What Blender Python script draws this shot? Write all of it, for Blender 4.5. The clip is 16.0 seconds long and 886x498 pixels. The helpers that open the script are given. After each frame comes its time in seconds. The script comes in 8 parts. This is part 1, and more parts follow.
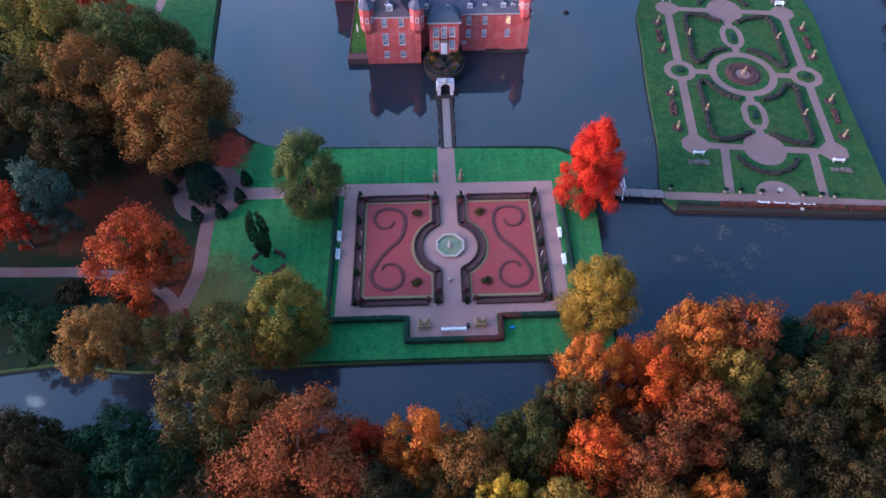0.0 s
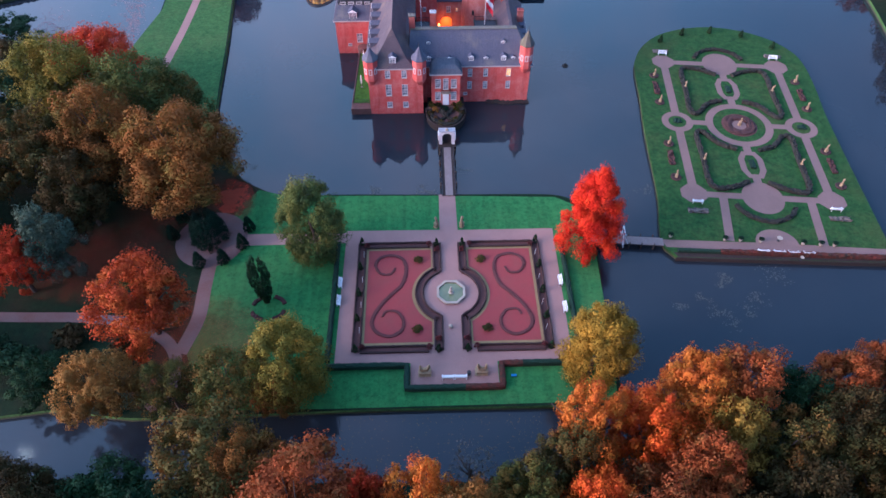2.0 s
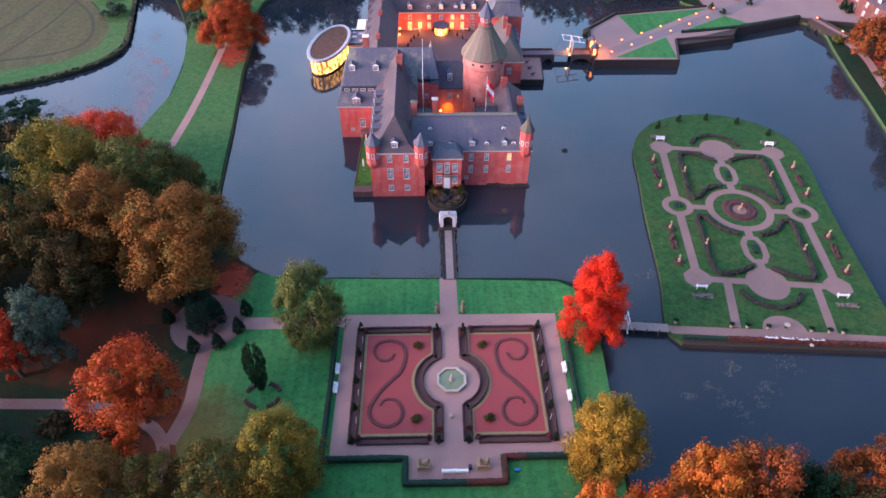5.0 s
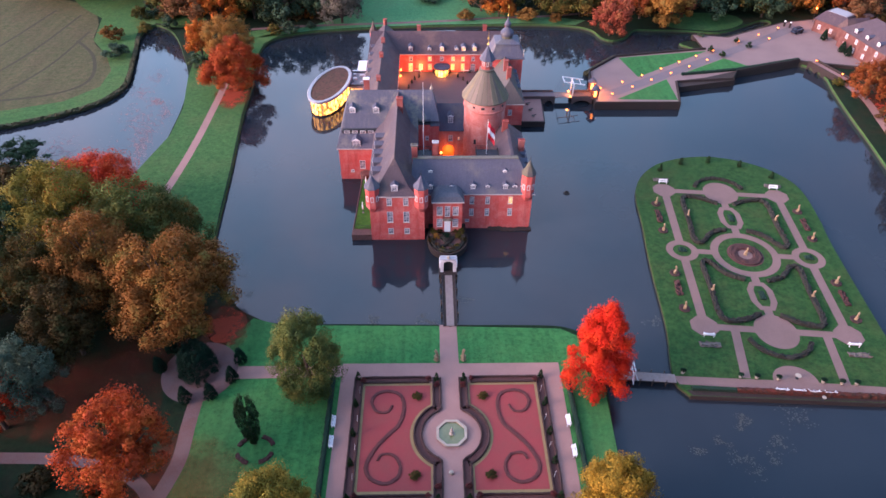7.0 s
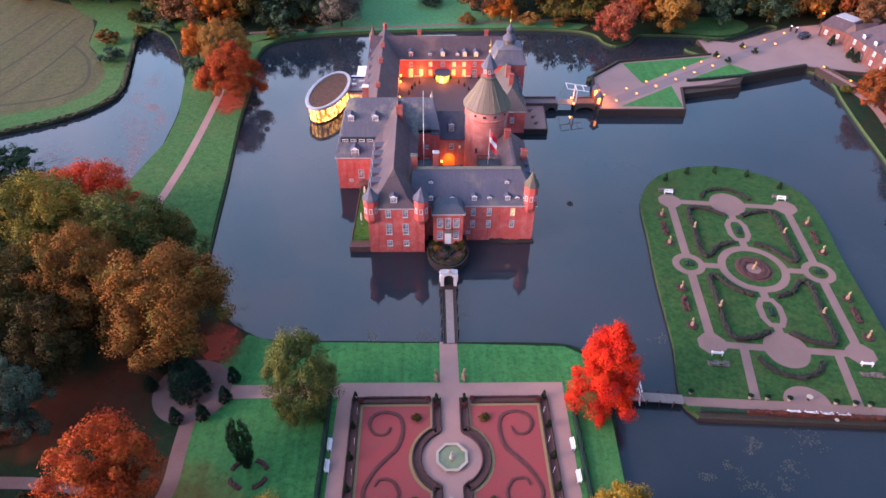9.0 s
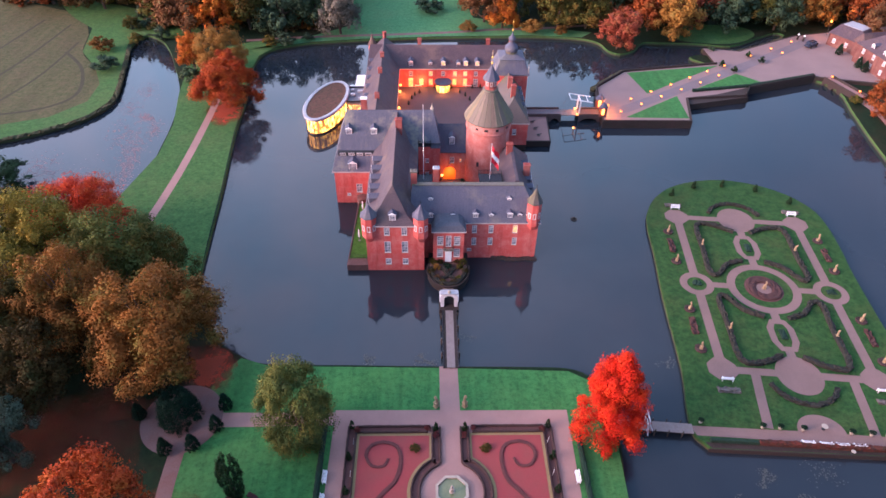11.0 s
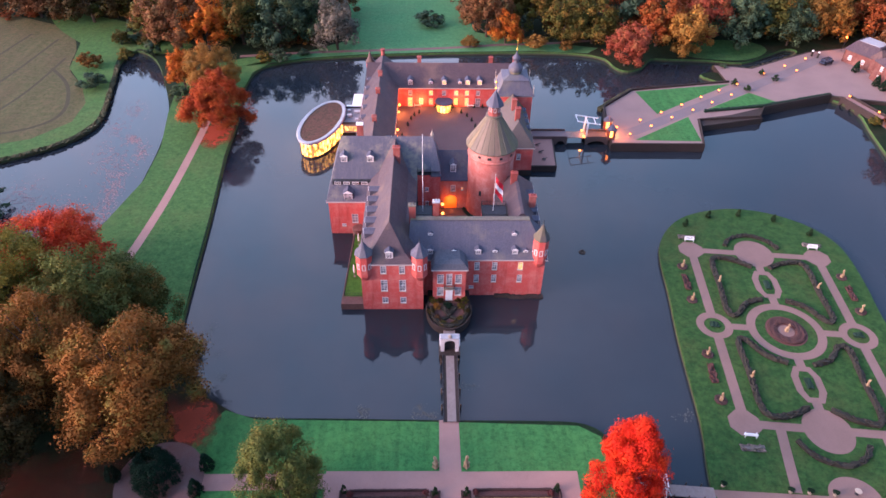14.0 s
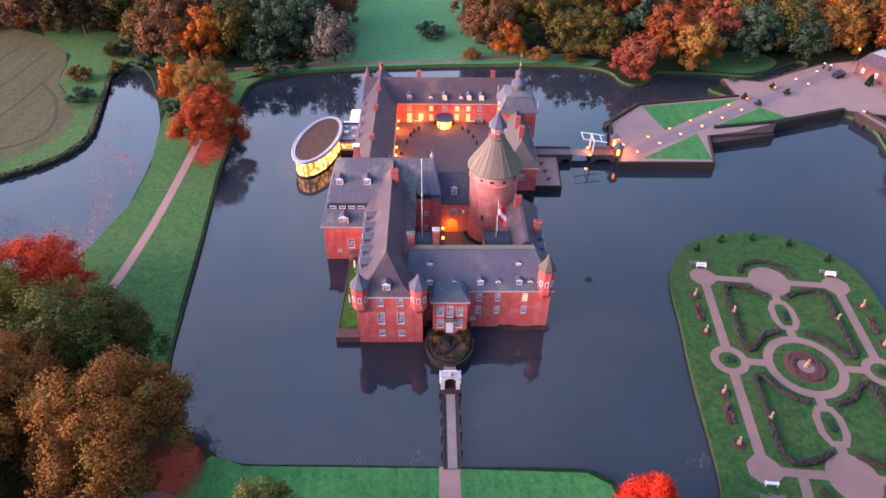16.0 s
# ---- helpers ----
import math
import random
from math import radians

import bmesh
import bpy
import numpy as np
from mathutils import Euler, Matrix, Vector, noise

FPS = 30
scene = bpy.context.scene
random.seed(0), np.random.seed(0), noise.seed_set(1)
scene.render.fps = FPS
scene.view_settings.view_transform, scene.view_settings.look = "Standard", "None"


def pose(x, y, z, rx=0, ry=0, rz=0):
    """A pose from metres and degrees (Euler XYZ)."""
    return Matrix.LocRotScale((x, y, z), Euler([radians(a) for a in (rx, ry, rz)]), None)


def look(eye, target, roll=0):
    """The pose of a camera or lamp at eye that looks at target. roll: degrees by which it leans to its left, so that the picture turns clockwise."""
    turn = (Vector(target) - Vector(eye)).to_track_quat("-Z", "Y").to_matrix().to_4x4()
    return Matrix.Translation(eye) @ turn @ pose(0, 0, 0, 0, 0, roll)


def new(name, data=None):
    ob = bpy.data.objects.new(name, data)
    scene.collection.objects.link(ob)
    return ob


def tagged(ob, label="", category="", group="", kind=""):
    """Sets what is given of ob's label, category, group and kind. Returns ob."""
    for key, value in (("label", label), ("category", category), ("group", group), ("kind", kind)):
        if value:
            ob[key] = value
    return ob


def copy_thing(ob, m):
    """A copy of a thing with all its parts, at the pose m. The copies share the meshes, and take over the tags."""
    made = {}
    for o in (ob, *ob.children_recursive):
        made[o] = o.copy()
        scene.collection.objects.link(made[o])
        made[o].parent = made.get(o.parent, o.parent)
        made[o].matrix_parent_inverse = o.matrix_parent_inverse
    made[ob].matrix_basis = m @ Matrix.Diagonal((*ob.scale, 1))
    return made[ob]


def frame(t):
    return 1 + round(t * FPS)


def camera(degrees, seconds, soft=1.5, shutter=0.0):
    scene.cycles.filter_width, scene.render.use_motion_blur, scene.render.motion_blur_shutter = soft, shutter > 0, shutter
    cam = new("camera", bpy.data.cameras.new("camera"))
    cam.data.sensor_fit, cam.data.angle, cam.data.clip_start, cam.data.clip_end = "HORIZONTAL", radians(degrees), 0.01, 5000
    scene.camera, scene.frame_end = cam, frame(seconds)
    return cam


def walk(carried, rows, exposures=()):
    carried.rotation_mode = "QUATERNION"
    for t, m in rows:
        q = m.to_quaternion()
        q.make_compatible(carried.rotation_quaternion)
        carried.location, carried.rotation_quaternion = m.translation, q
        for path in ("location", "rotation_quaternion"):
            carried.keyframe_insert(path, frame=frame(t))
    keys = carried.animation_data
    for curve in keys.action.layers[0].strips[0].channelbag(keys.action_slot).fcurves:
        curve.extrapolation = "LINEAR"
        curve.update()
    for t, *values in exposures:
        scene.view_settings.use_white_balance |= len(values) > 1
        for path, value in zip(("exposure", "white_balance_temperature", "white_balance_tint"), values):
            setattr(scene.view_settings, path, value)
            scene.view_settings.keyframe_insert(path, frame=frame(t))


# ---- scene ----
cam = camera(68.3, 16.0, soft=1.55)
# seconds, eye, yaw, pitch, lean
PATH = [
    (0, (-3.140, -60.776, 84.653), -1.905, -54.518, 0.129),
    (0.5, (-3.169, -60.894, 84.624), -1.877, -53.584, 0.173),
    (1, (-3.196, -61.022, 84.595), -1.851, -52.473, 0.217),
    (1.5, (-3.219, -61.112, 84.564), -1.829, -51.347, 0.262),
    (2, (-3.241, -61.128, 84.533), -1.808, -50.232, 0.308),
    (2.5, (-3.259, -61.048, 84.500), -1.791, -49.174, 0.353),
    (3, (-3.275, -60.859, 84.467), -1.775, -48.106, 0.399),
    (3.5, (-3.288, -60.557, 84.432), -1.761, -47.009, 0.445),
    (4, (-3.299, -60.143, 84.396), -1.749, -45.889, 0.490),
    (6.5, (-3.312, -56.660, 84.200), -1.708, -40.952, 0.705),
    (7, (-3.307, -55.747, 84.157), -1.703, -40.618, 0.745),
    (7.5, (-3.299, -54.780, 84.113), -1.698, -40.597, 0.783),
    (8, (-3.289, -53.765, 84.069), -1.693, -40.611, 0.819),
    (8.5, (-3.276, -52.702, 84.023), -1.688, -40.640, 0.853),
    (9, (-3.260, -51.590, 83.976), -1.683, -40.647, 0.885),
    (11.5, (-3.141, -45.133, 83.725), -1.648, -40.429, 1.008),
    (12, (-3.110, -43.613, 83.671), -1.638, -40.379, 1.024),
    (12.5, (-3.076, -42.005, 83.617), -1.627, -40.327, 1.036),
    (13, (-3.039, -40.308, 83.561), -1.614, -40.282, 1.045),
    (13.5, (-2.999, -38.526, 83.504), -1.599, -40.224, 1.050),
    (14, (-2.957, -36.674, 83.446), -1.581, -40.179, 1.051),
    (14.5, (-2.912, -34.773, 83.388), -1.562, -40.140, 1.048),
    (15, (-2.865, -32.857, 83.327), -1.540, -40.102, 1.041),
    (15.5, (-2.815, -30.972, 83.266), -1.515, -40.048, 1.029),
    (16, (-2.762, -29.183, 83.204), -1.488, -39.952, 1.013),
]
walk(cam, [(t, pose(0, 0, 0) @ Matrix.Translation(e) @ Euler((0, 0, radians(yaw))).to_matrix().to_4x4() @ pose(0, 0, 0, 90 + pitch) @ pose(0, 0, 0, 0, 0, lean))
           for t, e, yaw, pitch, lean in PATH],
     [(0.0, 2.28, 4630, -4), (4.0, 2.40, 5180, 1), (7.0, 2.46, 5640, 3), (16.0, 2.58, 5850, 9)])

# ---- dusk sky, low western glow ----
SUN_EL, SUN_AZ = 8.0, 252.0
world = bpy.data.worlds.new("dusk")
scene.world = world
world.use_nodes = True
wn, wl = world.node_tree.nodes, world.node_tree.links
wn.clear()
sky = wn.new("ShaderNodeTexSky")
sky.sky_type, sky.sun_disc = "NISHITA", False
sky.sun_elevation, sky.sun_rotation = radians(SUN_EL), radians(SUN_AZ)
sky.air_density, sky.dust_density, sky.ozone_density = 1.0, 2.5, 3.0
veil = wn.new("ShaderNodeMixRGB")
veil.inputs[0].default_value = 0.6
# thin high cloud, lavender with a little pink
wtc = wn.new("ShaderNodeTexCoord")
cloud = wn.new("ShaderNodeTexNoise")
cloud.inputs["Scale"].default_value, cloud.inputs["Detail"].default_value, cloud.inputs["Roughness"].default_value = 3.2, 7.0, 0.62
cramp = wn.new("ShaderNodeValToRGB")
cramp.color_ramp.elements[0].position, cramp.color_ramp.elements[0].color = 0.40, (2.3, 3.1, 4.5, 1)
cramp.color_ramp.elements[1].position, cramp.color_ramp.elements[1].color = 0.68, (4.3, 3.75, 4.7, 1)
wl.new(wtc.outputs["Generated"], cloud.inputs["Vector"])
wl.new(cloud.outputs["Fac"], cramp.inputs[0])
wl.new(cramp.outputs[0], veil.inputs[2])
# the sky pales towards the horizon
wsep = wn.new("ShaderNodeSeparateXYZ")
wl.new(wtc.outputs["Generated"], wsep.inputs[0])
fade = wn.new("ShaderNodeValToRGB")
fade.color_ramp.elements[0].position, fade.color_ramp.elements[0].color = 0.15, (1.5, 1.45, 1.42, 1)
fade.color_ramp.elements[1].position, fade.color_ramp.elements[1].color = 0.97, (0.62, 0.72, 0.88, 1)
fade.color_ramp.elements.new(0.58).color = (1.42, 1.40, 1.40, 1)
fade.color_ramp.elements.new(0.78).color = (1.16, 1.20, 1.26, 1)
wl.new(wsep.outputs["Z"], fade.inputs[0])
high = wn.new("ShaderNodeMixRGB")
high.blend_type = "MULTIPLY"
high.inputs[0].default_value = 1.0
wl.new(veil.outputs[0], high.inputs[1])
wl.new(fade.outputs[0], high.inputs[2])
wbg = wn.new("ShaderNodeBackground")
wbg.inputs[1].default_value = 0.108
wout = wn.new("ShaderNodeOutputWorld")
wl.new(sky.outputs[0], veil.inputs[1])
# the north-western sky is pale and pinkish, the east already dark and blue
wdot = wn.new("ShaderNodeVectorMath")
wdot.operation = "DOT_PRODUCT"
wdot.inputs[1].default_value = (math.sin(radians(298)), math.cos(radians(298)), 0)
wl.new(wtc.outputs["Generated"], wdot.inputs[0])
wunit = wn.new("ShaderNodeMapRange")
wunit.inputs["From Min"].default_value, wunit.inputs["From Max"].default_value = -1.0, 1.0
wl.new(wdot.outputs["Value"], wunit.inputs["Value"])
wside = wn.new("ShaderNodeValToRGB")
wside.color_ramp.interpolation = "EASE"
wside.color_ramp.elements[0].position, wside.color_ramp.elements[0].color = 0.40, (0.33, 0.37, 0.42, 1)
wside.color_ramp.elements[1].position, wside.color_ramp.elements[1].color = 0.72, (1.34, 1.26, 1.20, 1)
wl.new(wunit.outputs[0], wside.inputs[0])
glowside = wn.new("ShaderNodeVectorMath")
glowside.operation = "MULTIPLY"
wl.new(high.outputs[0], glowside.inputs[0])
wl.new(wside.outputs[0], glowside.inputs[1])
wl.new(glowside.outputs[0], wbg.inputs[0])
wl.new(wbg.outputs[0], wout.inputs[0])
sun_data = bpy.data.lights.new("sun", "SUN")
sun_data.energy, sun_data.angle, sun_data.color = 1.9, radians(30), (1.0, 0.54, 0.48)
sun = new("sun", sun_data)
az, el = radians(SUN_AZ), radians(SUN_EL + 9)
toward = Vector((math.sin(az) * math.cos(el), math.cos(az) * math.cos(el), math.sin(el)))
sun.matrix_world = look(toward * 200, (0, 0, 0))


# ---- materials ----
def material(name, build):
    m = bpy.data.materials.new(name)
    m.use_nodes = True
    n, l = m.node_tree.nodes, m.node_tree.links
    b = n["Principled BSDF"]
    build(n, l, b)
    return m


def noise_node(n, l, scale, detail=4.0, rough=0.6, coords="Object", stretch=None):
    tc = n.new("ShaderNodeTexCoord")
    t = n.new("ShaderNodeTexNoise")
    t.inputs["Scale"].default_value = scale
    t.inputs["Detail"].default_value = detail
    t.inputs["Roughness"].default_value = rough
    if stretch:
        mp = n.new("ShaderNodeMapping")
        mp.inputs["Scale"].default_value = stretch
        l.new(tc.outputs[coords], mp.inputs[0])
        l.new(mp.outputs[0], t.inputs["Vector"])
    else:
        l.new(tc.outputs[coords], t.inputs["Vector"])
    return t


def ramp(n, l, source, stops):
    r = n.new("ShaderNodeValToRGB")
    e = r.color_ramp.elements
    e[0].position, e[0].color = stops[0][0], (*stops[0][1], 1)
    e[1].position, e[1].color = stops[-1][0], (*stops[-1][1], 1)
    for p, c in stops[1:-1]:
        x = e.new(p)
        x.color = (*c, 1)
    l.new(source, r.inputs[0])
    return r


def mix(n, l, fac, a, b, mode="MIX"):
    m = n.new("ShaderNodeMixRGB")
    m.blend_type = mode
    for k, v in enumerate((fac, a, b)):
        if hasattr(v, "default_value"):
            l.new(v, m.inputs[k])
        elif k == 0:
            m.inputs[0].default_value = v
        else:
            m.inputs[k].default_value = (*v, 1)
    return m.outputs[0]


def bump(n, l, b, source, strength, distance=0.1):
    u = n.new("ShaderNodeBump")
    u.inputs["Strength"].default_value, u.inputs["Distance"].default_value = strength, distance
    l.new(source, u.inputs["Height"])
    l.new(u.outputs[0], b.inputs["Normal"])


def two_tone(name, dark, light, big=0.15, small=2.5, rough=0.85, bumpy=0.3, stain=None, metal=0.0, stretch=None, spec=0.3):
    """A surface that varies in broad patches and in fine grain, with an optional stain colour."""
    def build(n, l, b):
        broad = noise_node(n, l, big, 5, 0.65)
        fine = noise_node(n, l, small, 6, 0.7, stretch=stretch)
        c1 = ramp(n, l, fine.outputs["Fac"], [(0.3, dark), (0.7, light)]).outputs[0]
        mean = tuple((d + g) / 2 for d, g in zip(dark, light))
        c2 = ramp(n, l, broad.outputs["Fac"], [(0.35, stain or tuple(0.72 * v for v in mean)), (0.6, mean)]).outputs[0]
        l.new(mix(n, l, 0.45, c1, c2), b.inputs["Base Color"])
        b.inputs["Roughness"].default_value, b.inputs["Metallic"].default_value = rough, metal
        b.inputs["Specular IOR Level"].default_value = spec
        bump(n, l, b, fine.outputs["Fac"], bumpy, 0.06)
    return material(name, build)


def grass_build(dark, light, worn, mow=None):
    """Turf: broad worn patches, clumps, blades and, if mown, faint stripes."""
    def build(n, l, b):
        broad = noise_node(n, l, 0.07, 8, 0.7)
        mid = noise_node(n, l, 0.6, 9, 0.80)
        tuft = noise_node(n, l, 1.4, 7, 0.82)
        fine = noise_node(n, l, 7.0, 3, 0.8)
        c = ramp(n, l, mid.outputs["Fac"], [(0.38, dark), (0.62, light)]).outputs[0]
        c = mix(n, l, ramp(n, l, broad.outputs["Fac"], [(0.48, (0, 0, 0)), (0.72, (0.6, 0.6, 0.6))]).outputs[0], c, worn)
        c = mix(n, l, ramp(n, l, tuft.outputs["Fac"], [(0.50, (0, 0, 0)), (0.68, (0.7,) * 3)]).outputs[0], c, tuple(0.45 * v for v in dark))
        c = mix(n, l, ramp(n, l, tuft.outputs["Fac"], [(0.30, (0.5,) * 3), (0.46, (0, 0, 0))]).outputs[0], c, tuple(1.35 * v for v in light))
        if mow:
            band = noise_node(n, l, 0.9, 2, 0.5, stretch=mow)
            c = mix(n, l, 0.5, c, ramp(n, l, band.outputs["Fac"], [(0.4, (0.72,) * 3), (0.6, (1, 1, 1))]).outputs[0], "MULTIPLY")
        c = mix(n, l, 0.3, c, ramp(n, l, fine.outputs["Fac"], [(0.3, (0.3, 0.3, 0.3)), (0.7, (1, 1, 1))]).outputs[0], "MULTIPLY")
        l.new(c, b.inputs["Base Color"])
        b.inputs["Roughness"].default_value, b.inputs["Specular IOR Level"].default_value = 0.95, 0.1
        bump(n, l, b, fine.outputs["Fac"], 0.6, 0.15)
    return build


M = {}
M["grass"] = material("grass", grass_build((0.037, 0.094, 0.029), (0.075, 0.152, 0.043), (0.112, 0.130, 0.048)))
# duller island turf and gravel, with the view's edge dimming put into the colour
M["dimmed_island_turf"] = material("dimmed_island_turf", grass_build((0.018, 0.052, 0.016), (0.043, 0.098, 0.026), (0.078, 0.078, 0.026)))
M["dimmed_island_gravel"] = two_tone("dimmed_island_gravel", (0.135, 0.082, 0.072), (0.215, 0.138, 0.122), 0.12, 9.0, 0.95, 0.4, stain=(0.115, 0.078, 0.064))
M["lawn"] = material("lawn", grass_build((0.040, 0.140, 0.042), (0.068, 0.205, 0.058), (0.09, 0.18, 0.056), (1.0, 0.03, 1)))
# the lawn again, paled: haze over the far shore put into its green
M["hazy_lawn"] = material("hazy_lawn", grass_build((0.060, 0.165, 0.068), (0.096, 0.235, 0.092), (0.12, 0.20, 0.085)))
M["terrace_turf"] = material("terrace_turf", grass_build((0.04, 0.10, 0.015), (0.075, 0.165, 0.025), (0.10, 0.15, 0.03)))
# near-black turf: the shade under the trees is put into the ground colour
M["shaded_park_floor"] = material("shaded_park_floor", grass_build((0.007, 0.018, 0.009), (0.015, 0.030, 0.013), (0.052, 0.022, 0.014)))
M["meadow"] = material("meadow", grass_build((0.064, 0.074, 0.030), (0.120, 0.104, 0.052), (0.120, 0.080, 0.050), (0.3, 0.02, 1)))
M["meadow_track"] = two_tone("meadow_track", (0.024, 0.028, 0.013), (0.056, 0.048, 0.024), 0.1, 0.8, 0.95, 0.5)
M["gravel"] = two_tone("gravel", (0.225, 0.124, 0.106), (0.330, 0.196, 0.170), 0.12, 9.0, 0.95, 0.4, stain=(0.19, 0.112, 0.098))
# the gravel again, darkened: tree shade put into the colour, with reddish leaf stain
M["shaded_leafy_gravel"] = two_tone("shaded_leafy_gravel", (0.105, 0.066, 0.060), (0.175, 0.115, 0.108), 0.3, 5.0, 0.95, 0.4, stain=(0.13, 0.045, 0.034))
M["forecourt"] = two_tone("forecourt", (0.165, 0.112, 0.104), (0.24, 0.168, 0.155), 0.12, 7.0, 0.95, 0.3, stain=(0.15, 0.105, 0.10))
M["asphalt"] = two_tone("asphalt", (0.12, 0.095, 0.10), (0.18, 0.145, 0.15), 0.12, 8.0, 0.95, 0.3)
M["cobble"] = two_tone("cobble", (0.060, 0.042, 0.046), (0.125, 0.088, 0.090), 0.2, 5.0, 0.85, 0.5)
M["brick_gravel"] = two_tone("brick_gravel", (0.175, 0.028, 0.030), (0.275, 0.052, 0.052), 0.25, 9.0, 0.95, 0.4, stain=(0.17, 0.055, 0.045))
M["earth"] = two_tone("earth", (0.055, 0.026, 0.024), (0.12, 0.052, 0.046), 0.5, 4.0, 0.95, 0.7)
M["box_hedge"] = two_tone("box_hedge", (0.022, 0.014, 0.012), (0.070, 0.036, 0.033), 0.8, 8.0, 0.95, 1.0)
M["dark_box"] = two_tone("dark_box", (0.009, 0.012, 0.009), (0.034, 0.029, 0.022), 0.8, 5.0, 0.95, 1.0)
M["yew_hedge"] = two_tone("yew_hedge", (0.004, 0.015, 0.009), (0.011, 0.034, 0.018), 0.8, 7.0, 0.9, 1.0)
M["gold_edge"] = two_tone("gold_edge", (0.17, 0.125, 0.055), (0.28, 0.205, 0.095), 0.5, 6.0, 0.95, 0.4)
M["red_hedge"] = two_tone("red_hedge", (0.005, 0.014, 0.009), (0.13, 0.016, 0.012), 0.5, 1.8, 0.95, 1.0, stain=(0.008, 0.022, 0.012))
M["scroll_hedge"] = two_tone("scroll_hedge", (0.058, 0.020, 0.020), (0.115, 0.038, 0.036), 0.8, 8.0, 0.95, 0.8)
M["reeds"] = two_tone("reeds", (0.026, 0.030, 0.014), (0.085, 0.070, 0.034), 0.5, 2.5, 0.95, 1.0, stain=(0.035, 0.050, 0.020))
M["flower_heads"] = two_tone("flower_heads", (0.030, 0.026, 0.022), (0.21, 0.17, 0.16), 0.9, 3.5, 0.95, 1.0, stain=(0.04, 0.05, 0.03))
M["heather"] = two_tone("heather", (0.024, 0.013, 0.012), (0.078, 0.032, 0.028), 0.8, 6.0, 0.95, 1.0)


def brick_build(dark, light, pale, amount):
    def build(n, l, b):
        grain = noise_node(n, l, 5.0, 3, 0.8, stretch=(1, 1, 3.2))
        patch = noise_node(n, l, 0.42, 9, 0.78)
        drip = noise_node(n, l, 0.9, 5, 0.7, stretch=(1, 1, 0.14))
        c = ramp(n, l, grain.outputs["Fac"], [(0.28, dark), (0.72, light)]).outputs[0]
        c = mix(n, l, ramp(n, l, patch.outputs["Fac"], [(0.46, (0, 0, 0)), (0.70, (amount,) * 3)]).outputs[0], c, pale)
        c = mix(n, l, ramp(n, l, drip.outputs["Fac"], [(0.50, (0, 0, 0)), (0.75, (0.6,) * 3)]).outputs[0], c, tuple(0.6 * v for v in dark))
        l.new(c, b.inputs["Base Color"])
        b.inputs["Roughness"].default_value, b.inputs["Specular IOR Level"].default_value = 0.92, 0.2
        bump(n, l, b, grain.outputs["Fac"], 0.35, 0.04)
    return build


M["brick"] = material("brick", brick_build((0.37, 0.054, 0.048), (0.55, 0.108, 0.094), (0.54, 0.21, 0.18), 0.85))
M["brick_old"] = material("brick_old", brick_build((0.33, 0.090, 0.075), (0.50, 0.175, 0.145), (0.55, 0.30, 0.26), 0.85))
M["brick_chimney"] = material("brick_chimney", brick_build((0.19, 0.042, 0.036), (0.30, 0.080, 0.068), (0.33, 0.16, 0.14), 0.7))
M["brick_house"] = material("brick_house", brick_build((0.085, 0.034, 0.030), (0.155, 0.062, 0.052), (0.20, 0.12, 0.105), 0.7))
M["bastion_floor"] = two_tone("bastion_floor", (0.060, 0.032, 0.028), (0.150, 0.076, 0.064), 0.8, 3.0, 0.95, 0.5)
M["quay"] = two_tone("quay", (0.014, 0.011, 0.011), (0.048, 0.031, 0.028), 0.3, 3.0, 0.95, 0.6, stain=(0.018, 0.020, 0.013), stretch=(1, 1, 4))
M["bank"] = two_tone("bank", (0.022, 0.026, 0.014), (0.056, 0.056, 0.030), 0.4, 3.0, 0.95, 0.5)
M["bridge_brick"] = two_tone("bridge_brick", (0.058, 0.036, 0.034), (0.135, 0.084, 0.078), 0.3, 3.0, 0.9, 0.5, stain=(0.05, 0.045, 0.032), stretch=(1, 1, 4))
M["stone"] = two_tone("stone", (0.27, 0.22, 0.17), (0.42, 0.35, 0.28), 0.6, 6.0, 0.85, 0.2, stain=(0.20, 0.18, 0.14))
M["white"] = two_tone("white", (0.62, 0.61, 0.62), (0.74, 0.73, 0.74), 0.5, 6.0, 0.6, 0.05, stain=(0.66, 0.65, 0.63))
M["cornice"] = two_tone("cornice", (0.36, 0.29, 0.28), (0.50, 0.42, 0.40), 0.5, 4.0, 0.7, 0.1)
M["window_white"] = two_tone("window_white", (0.54, 0.49, 0.49), (0.66, 0.61, 0.61), 0.8, 6.0, 0.6, 0.05)
M["zinc"] = two_tone("zinc", (0.25, 0.25, 0.27), (0.36, 0.36, 0.38), 0.4, 2.0, 0.5, 0.1)


